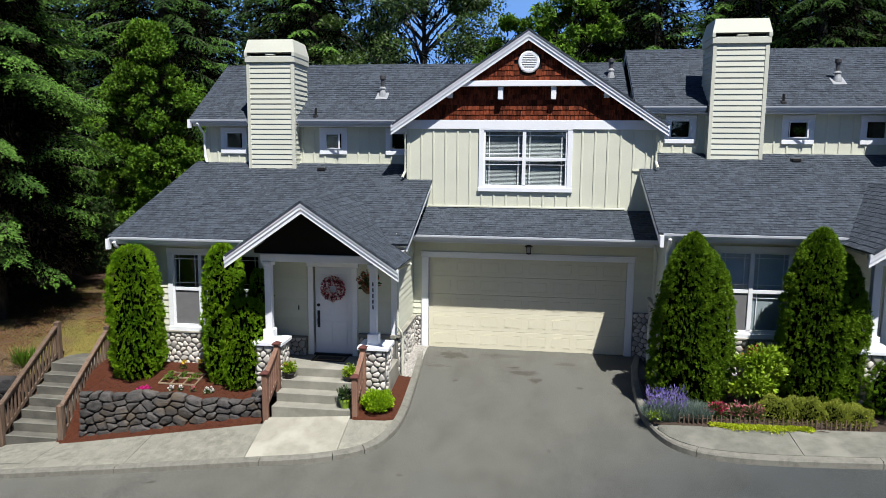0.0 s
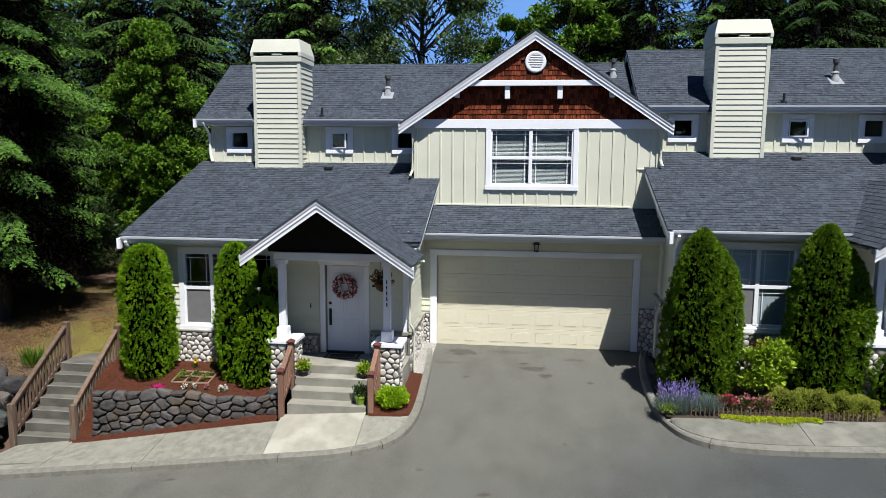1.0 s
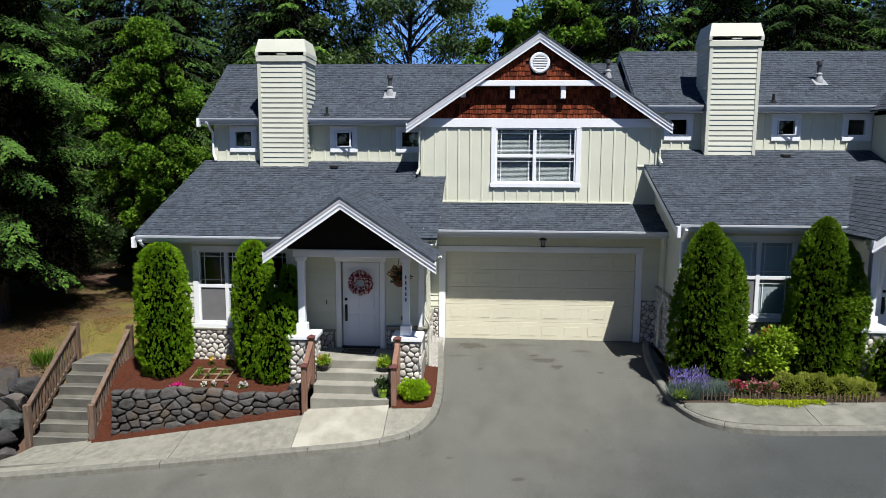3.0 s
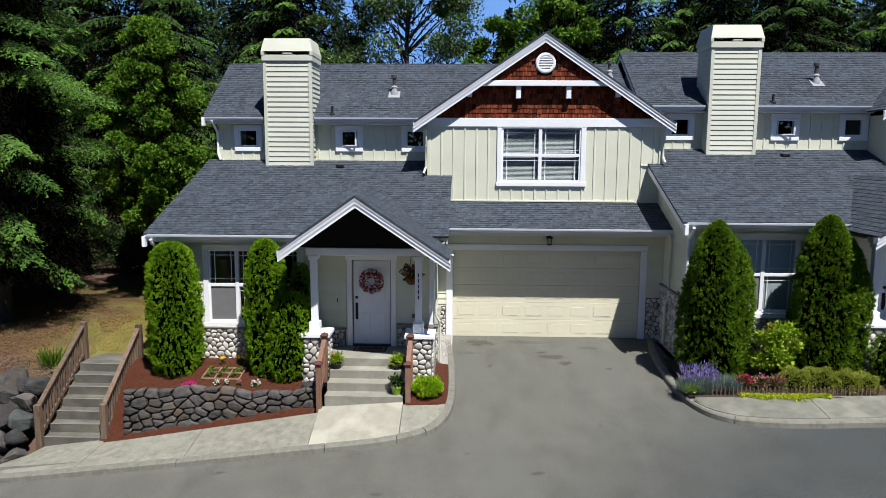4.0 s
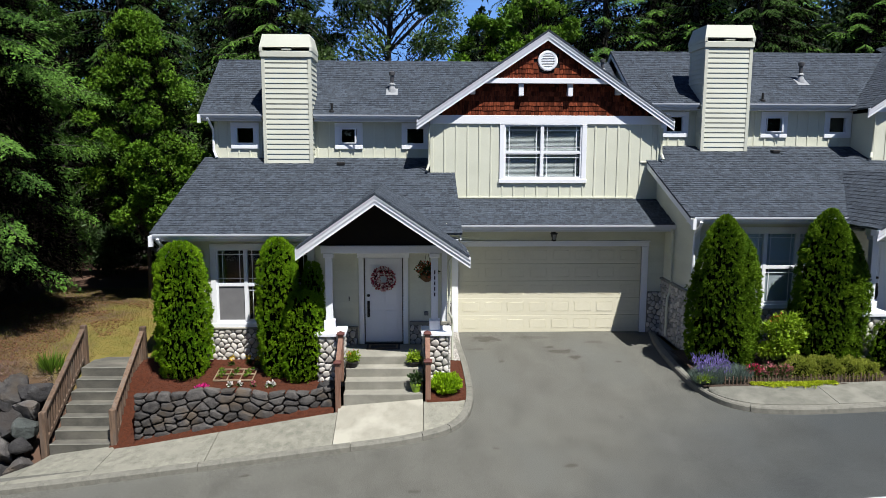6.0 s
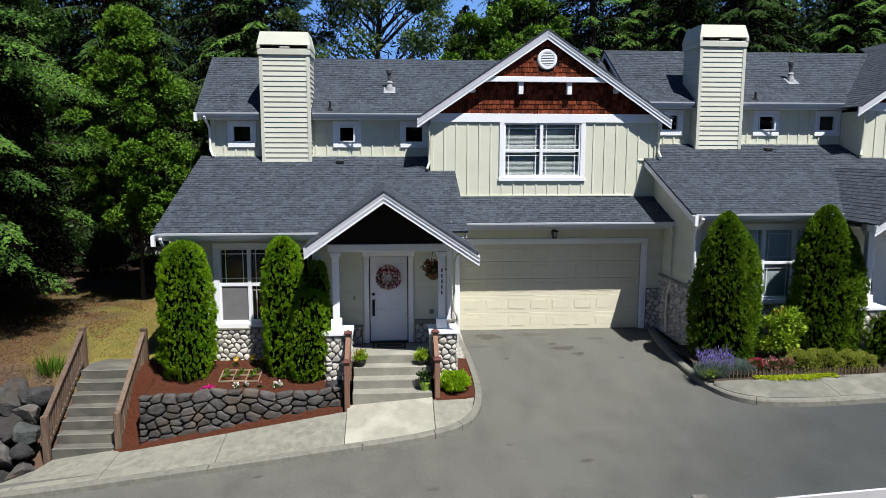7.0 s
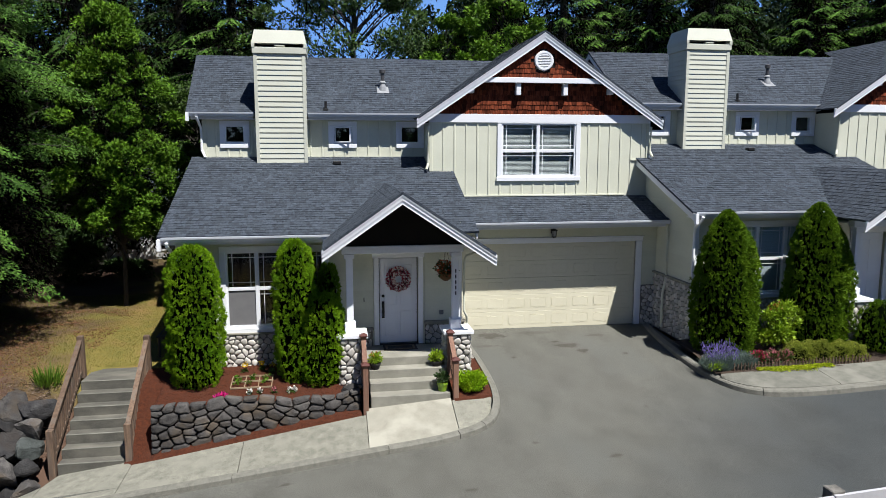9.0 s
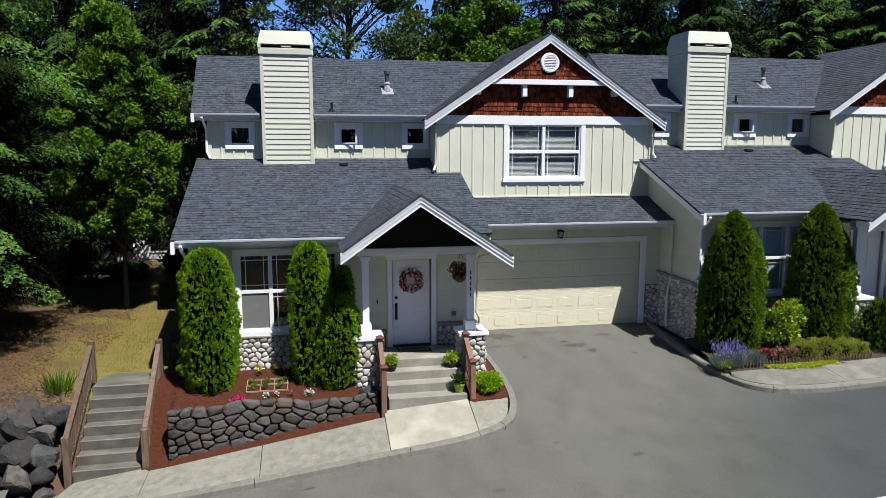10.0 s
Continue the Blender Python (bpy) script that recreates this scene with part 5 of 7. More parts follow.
part("handle_plate", Geo().cbox(-4.43, -4.37, 15.04, 15.062, 0.94, 1.34, 0.006), M_BLACK, fdoor)
part("deadbolt", Geo().lathe((-4.40, 15.055, 1.47), [(0.035, 0), (0.035, -0.02), (0.02, -0.03)], 14, "y"), M_BLACK, fdoor)
for x0, x1, z0, z1 in ((-4.62, -4.50, 0.31, 2.38), (-3.58, -3.46, 0.31, 2.38), (-4.65, -3.43, 2.38, 2.52)):
    part("door_casing", Geo().cbox(x0, x1, 14.955, 15.06, z0, z1, 0.007), M_WHITE, house)
part("door_sill", Geo().cbox(-4.52, -3.56, 14.97, 15.1, 0.30, 0.335, 0.006), M_BLACK, house)
part("doorbell_box", Geo().cbox(-3.08, -2.98, 14.94, 14.98, 1.0, 1.1, 0.01), M_VENT, house)
part("dryer_vent", Geo().cbox(-4.86, -4.84, 14.95, 14.98, 1.36, 1.46, 0.004), M_BLACK, house)

# ---- porch: beam, columns, stone piers, deck and steps
part("porch_beam", Geo().cbox(-5.36, -2.68, 13.98, 14.18, 2.63, 2.80, 0.01), M_WHITE, house, "white porch beam")
# near-black infill painted as the darkness under the porch roof
part("porch_gable_infill", Geo().prism([(-5.5, 2.80), (-2.6, 2.80), (-2.6, PZ - 0.16 - PS_R * (-2.6 - PX)), (PX, PZ - 0.16), (-5.5, PZ - 0.16 - PS_L * (PX + 5.5))], "y", 14.03, 14.10), M_DARK, house, "porch gable infill painted near-black as shade")
part("porch_ceiling", Geo().box(-5.4, -2.4, 14.18, 15.0, 2.70, 2.74), M_WHITE, house)
for x in (-5.20, -2.86):
    col = part("porch_column", Geo().cbox(x - 0.075, x + 0.075, 14.0, 14.15, 0.90, 2.64, 0.008), M_WHITE, house, "white boxed porch column")
    part("column_base", Geo().cbox(x - 0.12, x + 0.12, 13.955, 14.195, 0.885, 1.12, 0.01), M_WHITE, col)
    part("column_head", Geo().cbox(x - 0.11, x + 0.11, 13.965, 14.185, 2.53, 2.632, 0.01), M_WHITE, col)
# house number, as plain bars
for k in range(5):
    part("number_bar", Geo().cbox(-2.872, -2.844, 13.99, 13.999, 1.66 + k * 0.125, 1.745 + k * 0.125, 0.003), M_NUMBER, house)


def stone_face(parent, place, u0, u1, v0, v1, du=0.165, dv=0.118, depth=0.032, seed=3, inside=None):
    rng = random.Random(seed)
    for cell in voronoi_cells(u0, u1, v0, v1, du, dv, rng, inside):
        part("stone", stone_geo(cell, place, depth * 1.15, 0.010, rng, cut_at=0.29), M_STONE, parent)


def pier(x, z0, seed):
    x0, x1, y0, y1 = x - 0.26, x + 0.28, 13.84, 14.36
    p = part("stone_pier", Geo().box(x0, x1, y0, y1, z0, 0.80), M_MORTAR, house, "pier of pale river stones")
    stone_face(p, lambda u, v, h: (u, y0 - h, v), x0, x1, z0, 0.79, seed=seed)
    stone_face(p, lambda u, v, h: (x1 + h, u, v), y0, y1, z0, 0.79, seed=seed + 1)
    stone_face(p, lambda u, v, h: (x0 - h, u, v), y0, y1, z0, 0.79, seed=seed + 2)
    part("pier_cap", Geo().cbox(x0 - 0.07, x1 + 0.07, y0 - 0.07, y1 + 0.07, 0.80, 0.885, 0.012), M_WHITE, p, "white pier cap")


pier(-5.18, -0.35, 20)
pier(-2.83, -0.25, 30)
stonebase = part("stone_base", Geo().box(-8.97, -4.66, 14.955, 14.999, -0.35, 0.70), M_MORTAR, house, "base course of pale river stones")
stone_face(stonebase, lambda u, v, h: (u, 14.955 - h, v), -8.95, -4.68, -0.12, 0.70, seed=41)
part("stone_cap", Geo().cbox(-8.99, -4.64, 14.90, 14.998, 0.70, 0.745, 0.008), M_STEP, stonebase)
sb2 = part("stone_base", Geo().box(-3.42, -2.57, 14.955, 14.999, 0.2, 0.78), M_MORTAR, house, "base course of river stones beside the door")
stone_face(sb2, lambda u, v, h: (u, 14.955 - h, v), -3.42, -2.57, 0.3, 0.78, seed=42)
part("stone_cap", Geo().cbox(-3.43, -2.55, 14.90, 14.998, 0.78, 0.86, 0.008), M_STEP, sb2)
sb3 = part("stone_base", Geo().box(-2.559, -2.51, 14.96, 17.12, -0.35, 0.80), M_MORTAR, house, "base course of pale river stones along the driveway")
stone_face(sb3, lambda u, v, h: (-2.51 + h, u, v), 14.97, 17.1, -0.15, 0.79, seed=43)
part("stone_cap", Geo().cbox(-2.558, -2.45, 14.92, 17.1, 0.80, 0.85, 0.008), M_STEP, sb3)
sb4 = part("stone_base", Geo().box(2.96, 3.39, 17.07, 17.129, -0.3, 1.12), M_MORTAR, house, "base course of river stones beside the garage door")
stone_face(sb4, lambda u, v, h: (u, 17.07 - h, v), 2.96, 3.39, -0.1, 1.12, seed=44)
sb6 = part("stone_base", Geo().box(-2.51, -2.335, 17.07, 17.129, -0.1, 0.84), M_MORTAR, house, "base course of river stones beside the garage door")
stone_face(sb6, lambda u, v, h: (u, 17.07 - h, v), -2.51, -2.335, -0.1, 0.84, du=0.11, seed=46)
sb5 = part("stone_base", Geo().box(-9.0, -8.951, 14.96, 17.2, -0.45, 1.10), M_MORTAR, house, "base course of river stones on the side wall")
stone_face(sb5, lambda u, v, h: (-9.0 - h, u, v), 14.96, 17.1, -0.42, 1.09, seed=45)
part("stone_cap", Geo().cbox(-9.06, -8.95, 14.94, 17.15, 1.10, 1.15, 0.008), M_STEP, sb5)

deck = part("porch_deck", Geo().cbox(-5.3, -2.5, 13.98, 15.02, -0.3, 0.30, 0.012), M_STEP, house, "grey concrete porch deck")
STEP_Y, STEP_Z = (13.08, 13.38, 13.68, 13.98), (-0.27, -0.08, 0.11, 0.30)
for y, z in list(zip(STEP_Y, STEP_Z))[:3]:
    part("step", Geo().cbox(-4.82, -3.13, y, 14.0, -0.75, z, 0.012), M_STEP, house, "grey concrete step")

# ---- the attached neighbour repeats the same house a little higher up the slope
SHIFT = Vector((12.35, 0.07, 0.37))
twin = copy_thing(house, Matrix.Translation(Vector((-2.8, 18.0, 0.0)) + SHIFT))
tagged(twin, "attached cream townhouse, a step higher up the slope", "house")


# the rake of the upper roof runs out a little towards its ridge at this end of the pair
roof_plane("upper_roof", (-9.33, UE_Y, UE_Z), (1, 0, 0), (0, 1, US), [(0.002, 0), (0.002, (UR_Y - UE_Y) * UL), (-0.17, (UR_Y - UE_Y) * UL)], seed=14)

# ---------------------------------------------------------------- rock walls and boulders
M_PURPLE = mat("purple_brown_rock", (0.058, 0.041, 0.046), (0.092, 0.070, 0.075), 6, 35, 0.9, 1.0, c3=(0.046, 0.036, 0.04))
M_GREENROCK = mat("pale_green_grey_rock", (0.066, 0.075, 0.071), (0.028, 0.032, 0.030), 6, 35, 0.9, 1.0, c3=(0.135, 0.143, 0.133))
rock_wall = thing("rock_wall", (-7.2, 13.3, -0.9), "dry-stacked dark basalt rock wall holding the mulch bed", "rock wall")
rr = random.Random(11)


def rock_base(x):
    return lerp_table(INNER, x) + 0.06


def rock_place(u, v, h):
    return (u, 13.245 + 0.10 * (v + 0.8) - h, v + 0.05 * math.sin(u * 2.3) + 0.03 * math.sin(u * 7))


for cell in rock_cells(-9.28, -5.02, -1.42, -0.22, 170, 1.75, rr, lambda u, v: v > rock_base(u) - 0.05):
    cell = [(u, max(v, rock_base(u) - 0.14)) for u, v in cell]
    part("rock", stone_geo(cell, rock_place, 0.10, 0.019, rr, 0.05, 1, 0.14, True), M_BASALT, rock_wall)
for cell in rock_cells(13.26, 14.0, -1.35, -0.40, 30, 1.45, rr, lambda u, v: v > -1.42 + (u - 13.0) * 1.1):
    part("rock", stone_geo(cell, lambda u, v, h: (-9.2 - h * 0.6, u, v), 0.12, 0.012, rr, 0.14, 1, 0.2, True), M_BASALT, rock_wall)
part("rock_core", Geo().prism([(-9.2, -1.5), (-5.0, -0.8), (-5.0, -0.34), (-9.2, -0.34)], "y", 13.245, 13.42), M_DARKSOIL, rock_wall, "dark soil between the rocks")


def boulder_geo(size, seed, n=18):
    """A lumpy, worn boulder with a few flat faces, about the origin."""
    rng = random.Random(seed)
    g = Geo()
    cuts = [(Vector((rng.gauss(0, 1), rng.gauss(0, 1), rng.gauss(0, 1))).normalized(), rng.uniform(0.5, 0.74)) for _ in range(10)]
    m = 28
    for i in range(n + 1):
        ph = math.pi * i / n
        for k in range(m):
            th = 2 * math.pi * k / m
            d = Vector((math.sin(ph) * math.cos(th), math.sin(ph) * math.sin(th), math.cos(ph)))
            r = 1.0
            for c, h in cuts:
                dot = d.dot(c)
                if dot > 0.01:
                    r = min(r, h / dot)
            at = d * 2.2 + Vector((seed, 0, 0))
            r *= 1 + 0.05 * noise.noise(at) + 0.03 * noise.noise(at * 2.7) + 0.02 * noise.noise(at * 6)
            g.v.append((d.x * r * size[0], d.y * r * size[1], d.z * r * size[2]))
    for i in range(n):
        for k in range(m):
            g.f.append((i * m + k, i * m + (k + 1) % m, (i + 1) * m + (k + 1) % m, (i + 1) * m + k))
    return g


bank = thing("boulder_bank", (-12.2, 13.2, -1.5), "bank of large mixed grey and purple boulders beside the stairs", "boulders")
KINDS = (M_BOULDER, M_BASALT, M_PURPLE, M_BOULDER, M_BASALT, M_BOULDER, M_GREENROCK)
part("bank_core", Geo().prism([(12.86, -2.1), (13.0, -1.6), (13.75, -0.42), (14.15, -0.36), (14.2, -2.1)], "x", -15.3, -11.55), M_DARKSOIL, bank, "dark soil between the boulders")
k = 0
for row, (y, z) in enumerate(((12.80, -1.72), (13.02, -1.36), (13.24, -0.99), (13.46, -0.64), (13.66, -0.34))):
    x = -11.36 - 0.1 * (row % 2)
    while x > -15.2:
        a = rr.uniform(0.20, 0.36) * (1.0 if row else 0.8)
        x -= a * 0.7
        drop = lerp_table(INNER, x) + 1.66 if row < 2 else 0.0
        part("boulder", boulder_geo((a * 1.3, a * 1.25, a * rr.uniform(1.0, 1.35)), 50 + k), rr.choice(KINDS), bank,
             basis=pose(x, y + rr.uniform(-0.06, 0.06), z + drop + rr.uniform(-0.06, 0.06), rr.uniform(-20, 20), rr.uniform(-20, 20), rr.uniform(0, 180)))
        x -= a * 0.7
        k += 1
part("cap_stone", boulder_geo((0.26, 0.2, 0.1), 91), M_BOULDER, rock_wall, "flat grey stone at the end of the wall", basis=pose(-5.25, 13.52, -0.22, 8, 0, 20))

# ---------------------------------------------------------------- concrete stairs and timber rails
stairs = thing("garden_stairs", (-10.3, 13.1, -1.5), "weathered concrete garden stairs rising to the lawn", "stairs")
NR, RISE, RUN, SY = 7, 0.196, 0.268, 13.1
for i in range(NR):
    y0 = SY + i * RUN
    y1 = SY + (i + 1) * RUN + 0.02 if i < NR - 1 else SY + i * RUN + 0.95
    step = part("step", Geo().cbox(-11.05, -9.80, y0, y1, -1.75, -1.52 + (i + 1) * RISE, 0.014), M_STAIR, stairs)
    z = -1.52 + (i + 1) * RISE
    part("nosing", Geo().cbox(-11.04, -9.81, y0 - 0.003, y0 + 0.035, z - 0.016, z + 0.003, 0.003), M_CONC3, step, "pale worn step edge")


def stair_rail(name, x, y0, zb0, zt0, y1, zb1, zt1, material, caps, label, group, post=0.055):
    """A sloping timber rail: two posts, top and bottom rail, upright pickets."""
    r = thing(name, (x, y0, zb0), label, "handrail", group)
    for y, zb, zt in ((y0, zb0, zt0), (y1, zb1, zt1)):
        p = part("post", Geo().cbox(x - post, x + post, y - post, y + post, zb - 0.1, zt, 0.012), material, r)
        if caps:
            g = Geo().cbox(x - post - 0.03, x + post + 0.03, y - post - 0.03, y + post + 0.03, zt, zt + 0.035, 0.008)
            w = post + 0.018
            g.add([(x - w, y - w, zt + 0.035), (x + w, y - w, zt + 0.035), (x + w, y + w, zt + 0.035), (x - w, y + w, zt + 0.035), (x, y, zt + 0.085)], [(0, 1, 4), (1, 2, 4), (2, 3, 4), (3, 0, 4), (3, 2, 1, 0)])
            part("post_cap", g, M_POSTCAP, p, "dark red pyramid post cap")
    s = (zt1 - zt0) / (y1 - y0)

    def bar(top, th, half, nm, cap_mat=material):
        a, b = y0 + post, y1 - post
        za, zb = zt0 + s * post - top, zt1 - s * post - top
        g = Geo().hexa([(x - half, a, za - th), (x + half, a, za - th), (x + half, b, zb - th), (x - half, b, zb - th), (x - half, a, za), (x + half, a, za), (x + half, b, zb), (x - half, b, zb)])
        part(nm, g, cap_mat, r)
    bar(0.04, 0.05, 0.05, "top_rail")
    bar(0.10, 0.09, 0.022, "upper_rail")
    low = min(0.78, (zt0 - zb0) * 0.78)
    bar(low - 0.09, 0.09, 0.022, "bottom_rail")
    n = max(2, int((y1 - y0 - 2 * post) / 0.115))
    for k in range(n):
        y = y0 + post + (k + 0.5) * (y1 - y0 - 2 * post) / n
        zt = zt0 + s * (y - y0)
        part("picket", Geo().cbox(x - 0.021, x + 0.021, y - 0.021, y + 0.021, zt - low - 0.02, zt - 0.12, 0.004), material, r)
    return r


stair_rail("stair_rail", -11.14, 13.12, -1.6, -0.60, 15.16, -0.1, 0.76, M_WOOD, False, "weathered brown cedar handrail beside the garden stairs", "stair rails", 0.065)
stair_rail("stair_rail", -9.70, 13.16, -1.55, -0.57, 15.0, -0.15, 0.76, M_WOOD, False, "weathered brown cedar handrail beside the garden stairs", "stair rails", 0.065)
stair_rail("entry_rail", -4.93, 13.06, -0.62, 0.42, 13.76, -0.1, 0.86, M_WOODRED, True, "reddish cedar rail with capped posts beside entry steps", "entry rails", 0.058)
stair_rail("entry_rail", -3.02, 13.06, -0.42, 0.44, 13.76, -0.1, 0.86, M_WOODRED, True, "reddish cedar rail with capped posts beside entry steps", "entry rails", 0.058)

# ---------------------------------------------------------------- white fence on the near side of the road
fence = thing("fence", (0.0, 3.65, 0.3), "white painted board fence on the near side of the road", "fence", kind="structure")


def fence_at(x):
    return 3.56 + 0.10 * (x + 1.6) if x > -4.2 else 3.30 + 0.04 * (x + 4.2)


POSTS = (-16.6, -14.1, -11.6, -9.1, -6.6, -4.1, -1.6, 0.9, 3.4, 5.9, 8.4, 10.9)
for x in POSTS:
    y = fence_at(x)
    part("post", Geo().cbox(x - 0.06, x + 0.06, y - 0.02, y + 0.10, 0.0, 2.165, 0.008), M_OLDPOST, fence, "weathered grey fence post")
for k, (a, b) in enumerate(zip(POSTS, POSTS[1:])):
    for z0, z1 in ((0.45, 0.80), (0.90, 1.25), (1.35, 1.70), (1.80, 2.135)):
        z1 = z1 + 0.006 * (k - 5)
        ya, yb = fence_at(a) - 0.05, fence_at(b) - 0.05
        part("fence_board", Geo().hexa([(a - 0.05, ya, z0), (b - 0.06, yb, z0), (b - 0.06, yb + 0.028, z0), (a - 0.05, ya + 0.028, z0), (a - 0.05, ya, z1), (b - 0.06, yb, z1), (b - 0.06, yb + 0.028, z1), (a - 0.05, ya + 0.028, z1)]), M_VINYL, fence)

# ---------------------------------------------------------------- small things at the entry
lantern = thing("wall_lantern", (0.37, 17.08, 2.53), "small black wall lantern above the garage door", "lantern")
part("back_plate", Geo().cbox(0.31, 0.43, 17.075, 17.103, 2.62, 2.80, 0.006), M_BLACK, lantern)
part("arm", Geo().tube([(0.37, 17.08, 2.76), (0.37, 17.03, 2.79), (0.37, 16.985, 2.76)], 0.013, 6), M_BLACK, lantern)
part("roof_cap", Geo().lathe((0.37, 16.985, 2.70), [(0.10, 0.0), (0.095, 0.02), (0.03, 0.055), (0.01, 0.075)], 10), M_BLACK, lantern)
part("glass", Geo().lathe((0.37, 16.985, 2.545), [(0.052, 0.0), (0.066, 0.155)], 8), M_FLASH, lantern, "frosted lantern glass")
for k in range(4):
    a = math.pi / 4 + k * math.pi / 2
    part("lantern_bar", Geo().tube([(0.37 + 0.06 * math.cos(a), 16.985 + 0.06 * math.sin(a), 2.535), (0.37 + 0.075 * math.cos(a), 16.985 + 0.075 * math.sin(a), 2.705)], 0.009, 4), M_BLACK, lantern)
part("base_ring", Geo().lathe((0.37, 16.985, 2.525), [(0.02, -0.015), (0.065, 0.0), (0.068, 0.02), (0.05, 0.025)], 10), M_BLACK, lantern)

door_mat = thing("door_mat", (-4.05, 14.72, 0.30), "dark rectangular door mat with a brown border at the door", "door mat")
part("mat_base", Geo().cbox(-4.43, -3.65, 14.50, 14.93, 0.301, 0.315, 0.005), M_RUBBER, door_mat)
g = Geo()
for a, b, c, d in ((-4.38, -3.70, 14.55, 14.60), (-4.38, -3.70, 14.83, 14.88), (-4.38, -4.33, 14.60, 14.83), (-3.75, -3.70, 14.60, 14.83)):
    g.box(a, b, c, d, 0.315, 0.319)
part("mat_border", g, M_MATMID, door_mat)

rng = np.random.default_rng(3)


def ring_points(n, c, R, r):
    a, b = rng.uniform(0, 2 * np.pi, n), rng.uniform(0, 2 * np.pi, n)
    q = r * np.sqrt(rng.uniform(0.2, 1, n))
    rad = R + q * np.cos(b)
    p = np.stack([c[0] + rad * np.cos(a), c[1] - np.abs(q * np.sin(b)) * 0.9, c[2] + rad * np.sin(a)], 1)
    ax = np.stack([np.cos(a) * np.cos(b), -np.abs(np.sin(b)) - 0.2, np.sin(a) * np.cos(b)], 1) + rng.normal(0, 0.4, (n, 3))
    return p, ax


wreath = thing("wreath", (-4.04, 15.03, 1.60), "round wreath of pink and dark red blossoms on the door", "wreath")
part("wreath_ring", Geo().tube([(-4.04 + 0.195 * math.cos(k * math.pi / 14), 15.035, 1.87 + 0.195 * math.sin(k * math.pi / 14)) for k in range(29)], 0.028, 6, cap=False), M_BARK, wreath)
p, ax = ring_points(900, (-4.04, 15.03, 1.87), 0.195, 0.078)
part("red_blossoms", fast_mesh("red_blossoms", *leaf_cloud(p, ax, 0.055, 0.02, rng), M_WREATH), None, wreath, kind="stuff")
p, ax = ring_points(190, (-4.04, 14.985, 1.87), 0.195, 0.078)
part("pale_blossoms", fast_mesh("pale_blossoms", *leaf_cloud(p, ax, 0.06, 0.028, rng), M_WREATHPALE), None, wreath, kind="stuff")


def blob_leaves(n, c, r, size, width, up=0.4, shell=0.55, flat=None):
    """Leaves spread in an uneven ellipsoid."""
    d = rng.normal(size=(n, 3))
    d /= np.linalg.norm(d, axis=1)[:, None]
    lump = 1 + 0.18 * np.sin(d[:, 0] * 5 + c[0] * 3) * np.cos(d[:, 1] * 4 + d[:, 2] * 5 + c[1])
    q = (rng.uniform(shell, 1, n) * lump)[:, None] * d
    p = np.array(c) + q * np.array(r)
    ax = d + rng.normal(0, 0.45, (n, 3)) + np.array([0, 0, up])
    return leaf_cloud(p, ax, rng.uniform(0.7, 1.3, n) * size, rng.uniform(0.7, 1.3, n) * width, rng, face=d + np.array([0, 0, 0.5]))


def potted(name, c, r, h, pot_mat, leaves, label, blossom=None):
    x, y, z = c
    t = thing(name, (x, y, z), label, "potted plant", "pots on the entry steps")
    part("pot", Geo().lathe((x, y, z), [(r * 0.7, 0.0), (r * 0.95, h * 0.75), (r * 1.06, h * 0.78), (r * 1.06, h), (r * 0.9, h), (r * 0.85, h * 0.9)], 18), pot_mat, t)
    part("foliage", fast_mesh("foliage", *blob_leaves(420, (x, y, z + h + 0.10), (r * 1.2, r * 1.15, 0.13), 0.065, 0.015, 0.5, 0.1), leaves), None, t)
    if blossom:
        part("blossoms", fast_mesh("blossoms", *blob_leaves(34, (x, y, z + h + 0.14), (r * 1.3, r * 1.2, 0.15), 0.045, 0.012, 0.8, 0.4), blossom), None, t, kind="stuff")


potted("flower_pot", (-4.68, 13.79, 0.112), 0.12, 0.13, M_TERRA, M_YELLOWLEAF, "dark pot of rust-tipped yellow-green leaves on the steps", M_ORANGE)
potted("flower_pot", (-3.32, 13.83, 0.112), 0.13, 0.11, M_TERRA, M_YELLOWLEAF, "low dark pot of bright leafy greens on the steps")
potted("flower_pot", (-3.28, 13.24, -0.268), 0.12, 0.19, M_LIME, M_DEEPLEAF, "glossy lime-green pot with dark foliage on the steps")

basket = thing("hanging_basket", (-3.03, 14.32, 1.95), "coir hanging basket with rust flowers under the porch", "hanging basket")
part("bowl", Geo().lathe((-3.03, 14.32, 1.93), [(0.05, 0.0), (0.13, 0.06), (0.16, 0.17), (0.14, 0.17)], 16), M_BASKET, basket)
for k in range(3):
    a = k * 2.09
    part("chain", Geo().tube([(-3.03 + 0.15 * math.cos(a), 14.32 + 0.15 * math.sin(a), 2.09), (-3.03, 14.32, 2.70)], 0.004, 4), M_BLACK, basket)
part("foliage", fast_mesh("foliage", *blob_leaves(420, (-3.03, 14.32, 2.18), (0.23, 0.21, 0.2), 0.075, 0.02, 0.1, 0.1), M_DEEPLEAF), None, basket)
part("blossoms", fast_mesh("blossoms", *blob_leaves(200, (-3.03, 14.30, 2.2), (0.24, 0.22, 0.2), 0.05, 0.022, 0.2, 0.5), M_ORANGE), None, basket, kind="stuff")

# seedling frame in the mulch
tray = thing("seedling_frame", (-7.34, 14.17, -0.18), "pale lath planting grid with seedlings on the mulch", "planting frame")


def frame_z(y):
    return bed_z(-7.3, y) + 0.012


